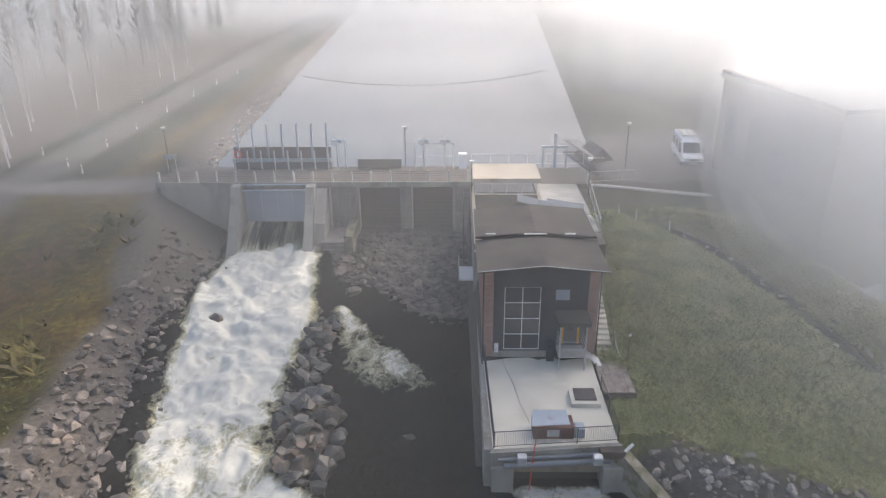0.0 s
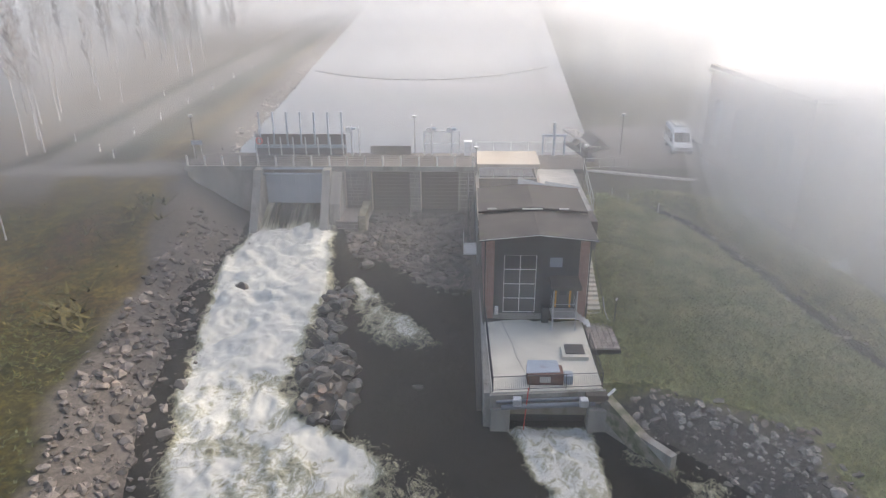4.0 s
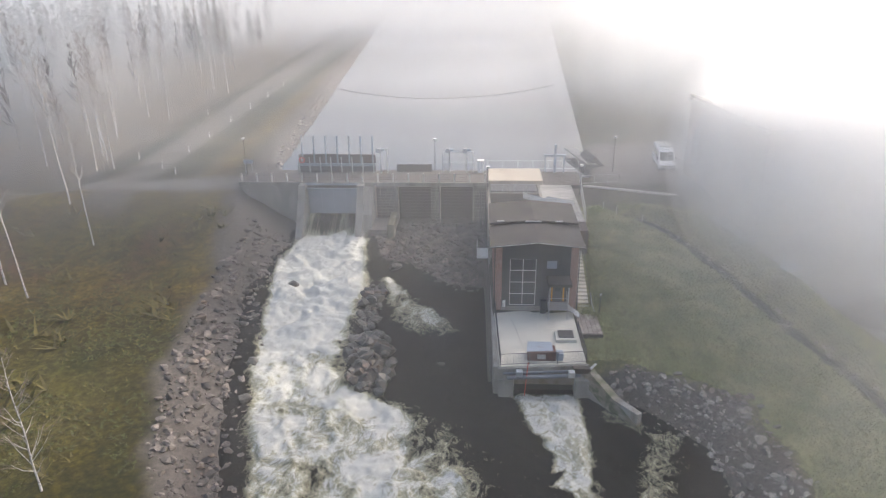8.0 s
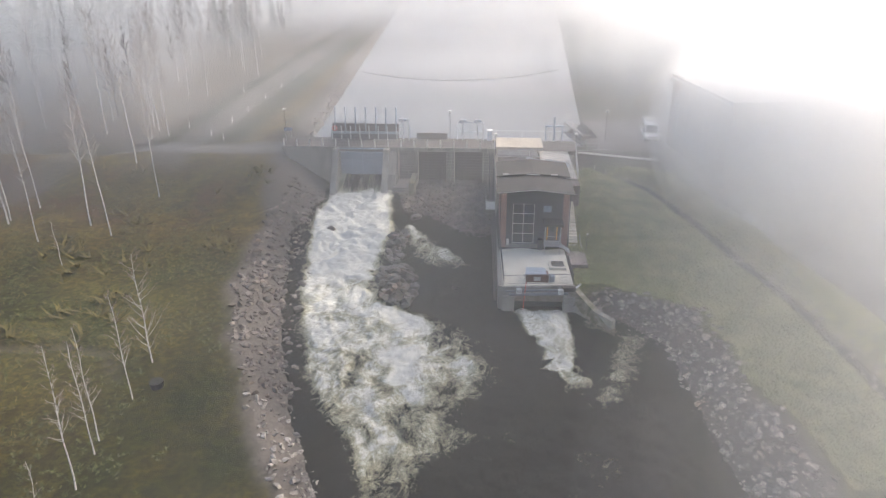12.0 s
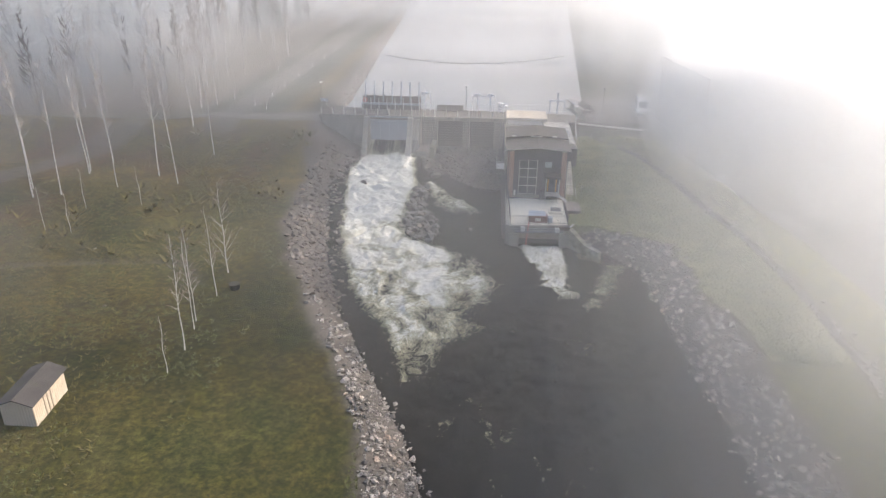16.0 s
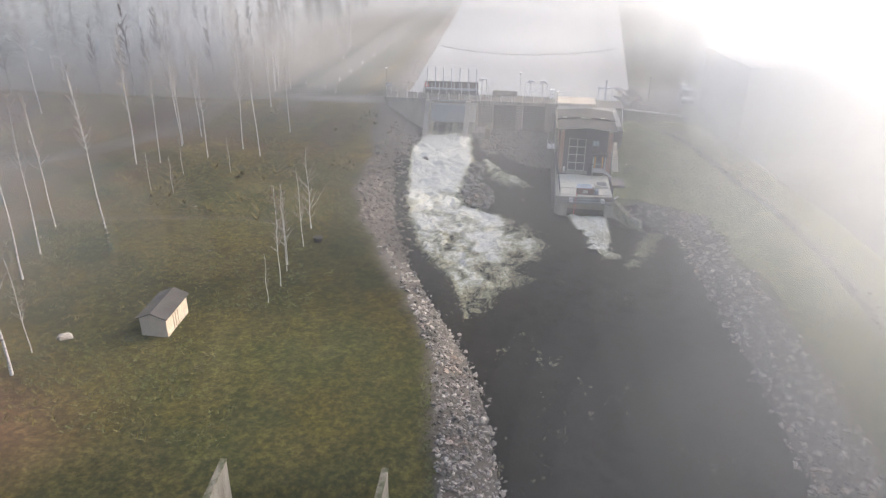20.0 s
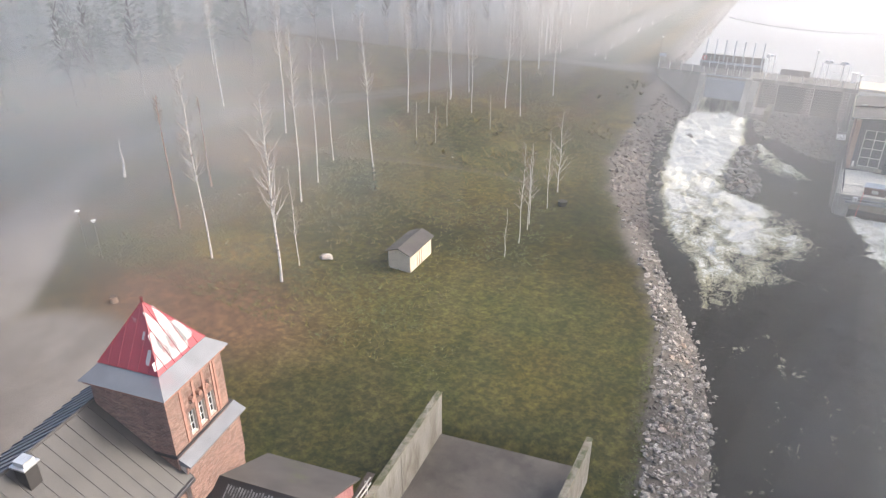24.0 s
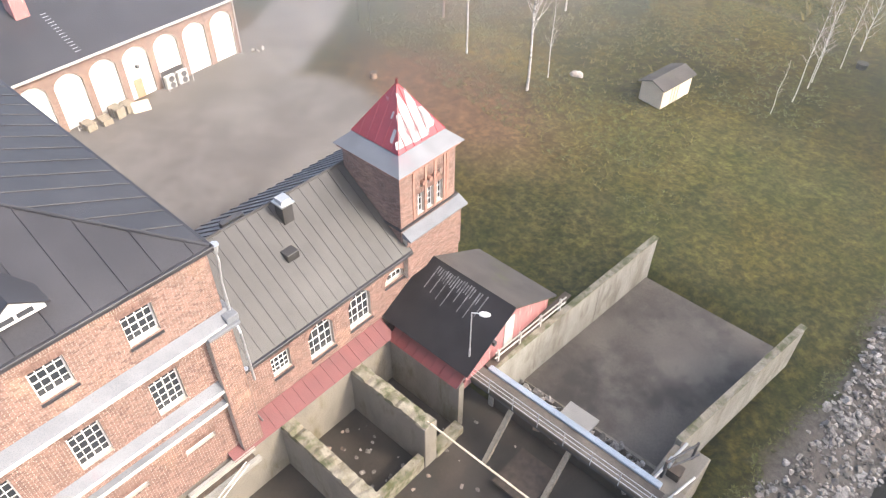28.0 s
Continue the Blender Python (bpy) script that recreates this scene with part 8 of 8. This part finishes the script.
def birch(seed, h, r, bare_to, spread, label, m, brown=False, fork=False):
    rs = random.Random(seed)
    t = thing("birch_tree" if not brown else "pine_tree", label, "tree", m, group="trees on the west bank")
    tr_, lb, tw = Tubes(), Tubes(), Tubes()
    n, pts = 12, []
    dx, dy = rs.uniform(-0.03, 0.03), rs.uniform(-0.03, 0.03)
    for k in range(n + 1):
        z = h * k / n
        pts.append(Vector((dx * z + 0.05 * math.sin(k * 0.9 + seed), dy * z + 0.05 * math.cos(k * 0.7 + seed * 2), z - 0.25 * (k == 0))))
    pts[0].x, pts[0].y = 0, 0
    rad = [r * 0.68 * (1.25 if k == 0 else 1) * (1 - 0.93 * (k / n) ** 1.1) + 0.012 for k in range(n + 1)]
    for k in range(n):
        tr_.tube(pts[k], pts[k + 1], rad[k], rad[k + 1], 9)
    def at(f):
        i = min(n - 1, int(f * n))
        return pts[i].lerp(pts[i + 1], f * n - i), rad[i]
    count = int(h * 3.2)
    for k in range(count):
        f = bare_to + (1 - bare_to) * (k + rs.random()) / count
        p, rr = at(min(f, 0.985))
        a = rs.uniform(0, 6.283)
        L = spread * h * (0.35 + 0.75 * (1 - f)) * rs.uniform(0.6, 1.15)
        if fork and k == 2:
            L, rr = h * 0.35, rr * 1.3
        d = Vector((math.cos(a), math.sin(a), rs.uniform(0.7, 1.5))).normalized()
        q = p + d * L * 0.5
        e = q + (d + Vector((0, 0, 0.35))).normalized() * L * 0.5
        b0 = min(0.055, rr * 0.55)
        lb.tube(p, q, b0, b0 * 0.6, 4)
        lb.tube(q, e, b0 * 0.6, b0 * 0.2, 4)
        for _ in range(5):
            s = rs.uniform(0.25, 1.0)
            base = p.lerp(q, s * 2) if s < 0.5 else q.lerp(e, s * 2 - 1)
            dd = (d + Vector((rs.uniform(-0.9, 0.9), rs.uniform(-0.9, 0.9), rs.uniform(-0.3, 0.7)))).normalized()
            ln_ = L * rs.uniform(0.18, 0.42)
            tip = base + dd * ln_
            tw.tube(base, tip, 0.011, 0.006, 3)
            for _ in range(2):
                mid = base.lerp(tip, rs.uniform(0.3, 0.9))
                tw.tube(mid, mid + (dd + Vector((rs.uniform(-1, 1), rs.uniform(-1, 1), rs.uniform(-0.9, 0.3)))).normalized() * ln_ * 0.5, 0.007, 0.004, 3)
    trunk = new("trunk", tr_.mesh("trunk", M["bark_brown" if brown else "bark"]))
    trunk.parent = t
    if lb.co:
        o = new("limb", lb.mesh("limb", M["bark_brown" if brown else "bark"]))
        o.parent = t
        o = new("crown", tw.mesh("crown", M["twig"]))
        o.parent = t
    return t


TALL = "tall bare birch with white bark and thin twigs"
YOUNG = "slender young bare birch with white bark"
kinds = {}


def plant(kind, x, y, seed=0):
    """A birch of one of a few kinds, at its place on the ground."""
    spec_ = {"tall_a": (1, 18.5, 0.125, 0.42, 0.16), "tall_b": (2, 17.0, 0.105, 0.5, 0.13), "tall_c": (3, 15.5, 0.10, 0.45, 0.15), "young_a": (4, 10.5, 0.07, 0.35, 0.15),
             "young_b": (5, 9.0, 0.06, 0.3, 0.15), "young_c": (9, 9.8, 0.085, 0.13, 0.27), "sapling": (6, 5.2, 0.045, 0.3, 0.16), "big": (7, 17.5, 0.17, 0.32, 0.22), "tall_d": (8, 19.5, 0.13, 0.55, 0.14)}[kind]
    m = pose(x, y, float(land(x, y)) - 0.05, 0, 0, (seed * 77) % 360)
    lab = TALL if spec_[1] > 12 else YOUNG
    if kind not in kinds:
        kinds[kind] = birch(*spec_, lab, m, fork=kind == "big")
        return kinds[kind]
    return copy_thing(kinds[kind], m)


for k, (x, y, kind) in enumerate(((-41.7, -16.3, "big"), (-50.3, -16.4, "tall_a"), (-51.6, -1.6, "tall_d"), (-53.7, 4.0, "tall_b"), (-56.6, 10.8, "tall_c"), (-48.2, 7.9, "tall_d"),
                                  (-43.9, 41.6, "tall_b"), (-47.7, 44.2, "tall_a"), (-43.1, 53.1, "tall_c"), (-48.4, 59.0, "tall_a"), (-51.1, 39.0, "tall_c"), (-57.0, 49.3, "tall_b"),
                                  (-58.1, 44.9, "tall_c"), (-56.8, 35.3, "tall_b"), (-57.6, 43.7, "tall_a"), (-61.5, 36.8, "tall_c"), (-59.8, 34.0, "tall_d"), (-51.1, 31.0, "sapling"),
                                  (-27.6, 16.0, "young_c"), (-26.9, 11.0, "young_b"), (-26.1, 1.5, "young_a"), (-26.6, 4.8, "young_b"), (-26.1, -1.9, "sapling"), (-27.0, 6.2, "young_b"),
                                  (-42.2, -13.2, "young_b"), (-44.9, 33.1, "sapling"), (-52.2, 24.2, "sapling"), (-48.7, 23.5, "sapling"), (-55.5, 82.0, "tall_a"), (-60.5, 95.6, "tall_d"), (-62.0, 111.3, "tall_a"),
                                  (-57.2, 109.1, "tall_b"), (-53.6, 132.1, "tall_a"), (-61.1, 143.7, "tall_c"), (-62.0, 93.4, "tall_b"), (-63.1, 100.9, "tall_a"), (-59.2, 139.2, "tall_d"),
                                  (-55.0, 136.0, "tall_b"), (-57.5, 84.5, "big"), (-66.5, 88.0, "tall_c"), (-54.0, 76.0, "tall_b"), (-63.0, 79.0, "tall_d"), (-49.5, 72.5, "tall_c"), (-84, -38, "tall_b"), (-88, -30, "tall_a"),
                                  (-92, -20, "tall_c"), (-90, -45, "tall_d"), (-96, -36, "tall_b"))):
    plant(kind, x, y, k + 1)
birch(21, 14.0, 0.2, 0.8, 0.1, "reddish pine trunk with few bare branches", pose(-58.1, -13.3, 1.1), brown=True)
birch(22, 11.0, 0.2, 0.85, 0.08, "broken grey pine trunk with few branches", pose(-64.0, -3.3, 1.1), brown=True)
birch(23, 5.0, 0.3, 0.97, 0.05, "tall broken birch stump standing by the lane", pose(-75.3, -6.5, 1.1))
rs = random.Random(77)
names = ["tall_a", "tall_b", "tall_c", "tall_d"]
for k in range(26):
    x, y = rs.uniform(-125, -60), rs.uniform(12, 175)
    if road(np.array([x]), np.array([y]))[0] < 0.1:
        plant(rs.choice(names), x, y, k + 60)


def spruce_mesh(seed, h):
    rs = random.Random(seed)
    t = Tubes()
    whorls = int(h * 1.9)
    for k in range(whorls):
        f = k / whorls
        z = h * (0.06 + 0.94 * f)
        L = h * 0.20 * (1 - f) ** 0.85 + 0.15
        for j in range(9):
            a = 6.283 * j / 9 + rs.uniform(-0.3, 0.3) + k
            l = L * rs.uniform(0.7, 1.15)
            tip = Vector((math.cos(a) * l, math.sin(a) * l, z - l * 0.35))
            root = Vector((0, 0, z + 0.1))
            side = Vector((-math.sin(a), math.cos(a), 0)) * l * 0.22
            mid = root.lerp(tip, 0.55)
            t.blade(root, mid + side, tip)
            t.blade(root, tip, mid - side)
            t.blade(mid + side * 0.6, mid - side * 0.6, mid + Vector((0, 0, -0.35)))
    return t.mesh("crown", M["needle"], False)


def spruce(x, y, seed, h, first=None):
    m = pose(x, y, float(land(x, y)) - 0.1, 0, 0, seed * 37 % 360)
    t = thing("spruce_tree", "dark green spruce at the edge of the wood", "tree", m, group="spruces in the wood")
    o = new("crown", spruce_mesh(seed, h))
    o.parent = t
    part("trunk", rod(bmesh.new(), (0, 0, 0), (0, 0, h * 0.9), 0.16, 0.03), M["bark_brown"], t)
    return t


sp = [spruce(-78, 182, 1, 14), spruce(-96, 188, 2, 11), spruce(-86, 196, 3, 16)]
for k in range(12):
    x, y = rs.uniform(-115, -72), rs.uniform(185, 240)
    copy_thing(sp[k % 3], pose(x, y, 2.9, 0, 0, k * 50))
spruce(-46.5, 5.5, 4, 3.4)

# the wood behind: bare crowns and spruces that nobody could count
def in_wood(x, y):
    edge = np.interp(y, [-60, -30, 0, 20, 45, 64, 72, 120, 260], [-104, -104, -104, -104, -98, -76, -68, -62, -66])
    return (x < edge) & (road(x, y) < 0.05)


def far_wood(n, seed, conifer):
    r_ = np.random.RandomState(seed)
    x = -54 - (r_.uniform(60, 140, 6 * n) if conifer else 110 * r_.rand(6 * n) ** 1.3)
    y = r_.uniform(-70, 260, 6 * n)
    ok = in_wood(x, y)
    x, y = x[ok][:n], y[ok][:n]
    z, h = land(x, y), r_.uniform(10, 19, len(x))
    m = 60 if conifer else 44
    N = len(x)
    f = r_.uniform(0.08 if conifer else 0.25, 0.98, (N, m))
    a = r_.uniform(0, 6.283, (N, m))
    L = h[:, None] * (0.24 * (1 - f) + 0.02 if conifer else 0.17 * (1.1 - f)) * r_.uniform(0.6, 1.2, (N, m))
    d = np.stack([np.cos(a), np.sin(a), r_.uniform(-0.6, -0.1, (N, m)) if conifer else r_.uniform(0.3, 1.4, (N, m))], -1)
    p = np.stack([x[:, None] + 0 * f, y[:, None] + 0 * f, z[:, None] + f * h[:, None]], -1)
    w_ = (L * 0.26 if conifer else r_.uniform(0.02, 0.06, (N, m)))[..., None]
    side = np.stack([-np.sin(a), np.cos(a), 0 * a], -1) * w_
    q = p + d * L[..., None]
    one = np.stack([p + side * 0.4, q + side, q - side], 2)
    two = np.stack([p - side * 0.4, p + d * L[..., None] * 0.6 + side * 2.0, q + np.array([0.3, 0.2, 0.4])], 2)
    trunk_ = np.stack([np.stack([x - 0.1, y, z], -1), np.stack([x + 0.1, y, z], -1), np.stack([x, y, z + h], -1)], 1)
    turned = np.stack([np.stack([x, y - 0.1, z], -1), np.stack([x, y + 0.1, z], -1), np.stack([x, y, z + h], -1)], 1)
    co = np.concatenate([v.reshape(-1, 3) for v in (one, two, trunk_, turned)])
    name = "far_spruces" if conifer else "far_birches"
    me = bpy.data.meshes.new(name)
    me.from_pydata(co.tolist(), [], np.arange(len(co)).reshape(-1, 3).tolist())
    me.materials.append(M["needle" if conifer else "twig_far"])
    return tagged(new(name, me), "dense dark spruces deep in the foggy wood" if conifer else "dense bare birch crowns of the foggy wood", "forest", kind="stuff")


far_wood(620, 301, True)
far_wood(160, 302, False)

# low plants: tufts of grass and weeds, as uncountable stuff
def tufts(name, n, x0, x1, y0, y1, ok, hlo, hhi, mat, label, seed):
    rs_ = np.random.RandomState(seed)
    x, y = rs_.uniform(x0, x1, n), rs_.uniform(y0, y1, n)
    keep = ok(x, y, rs_)
    x, y = x[keep], y[keep]
    z = rough_land(x, y) - 0.03
    co, faces = [], []
    n = len(x)
    for b in range(5):
        a = rs_.uniform(0, 6.283, n)
        h = rs_.uniform(hlo, hhi, n)
        lean = rs_.uniform(0.9, 2.2, n) * h
        w_ = rs_.uniform(0.03, 0.09, n) + 0.12 * h * (hhi > 0.5)
        p = np.stack([x + np.cos(a + 1.57) * w_, y + np.sin(a + 1.57) * w_, z], -1)
        q = np.stack([x - np.cos(a + 1.57) * w_, y - np.sin(a + 1.57) * w_, z], -1)
        t = np.stack([x + np.cos(a) * lean, y + np.sin(a) * lean, z + h], -1)
        co.append(np.stack([p, q, t], 1).reshape(-1, 3))
    co = np.concatenate(co)
    me = bpy.data.meshes.new(name)
    me.from_pydata(co.tolist(), [], np.arange(len(co)).reshape(-1, 3).tolist())
    me.materials.append(M[mat])
    return tagged(new(name, me), label, "plants", kind="stuff")


def wild(x, y, r_):
    return (np.maximum(road(x, y), stony(x, y)) < 0.1) & (fbm(x, y, 5.0, 151) > 0.45)


tufts("meadow_weeds", 5000, -62, -27, -22, 58, wild, 0.1, 0.34, "leaf_yellow", "yellowed weeds in the meadow", 1)
tufts("meadow_grass", 14000, -62, -22, -22, 58, lambda x, y, r_: (np.maximum(road(x, y), stony(x, y)) < 0.1) & (fbm(x, y, 6.0, 161) > 0.42), 0.08, 0.22, "leaf_green", "rough green grass tufts in the meadow", 2)
tufts("bank_grass", 42000, 8.6, 30, 4, 58, lambda x, y, r_: (stony(x, y) < 0.3) & (np.abs(x - np.interp(y, STREAM_Y, STREAM_X)) > 0.9), 0.08, 0.30, "leaf_sunlit", "coarse grass on the bank, coloured pale as if sunlit", 3)
tufts("shore_grass", 9000, -9.5, -2, -48, 2, lambda x, y, r_: np.abs(stony(x, y) - 0.35) < 0.35, 0.05, 0.16, "leaf_green", "grass between the shore stones", 4)
tufts("shrubs", 900, -60, -28, 14, 58, lambda x, y, r_: fbm(x, y, 4.0, 171) > 0.6, 0.5, 1.1, "leaf_yellow", "low yellow-green shrubs under the birches", 5)
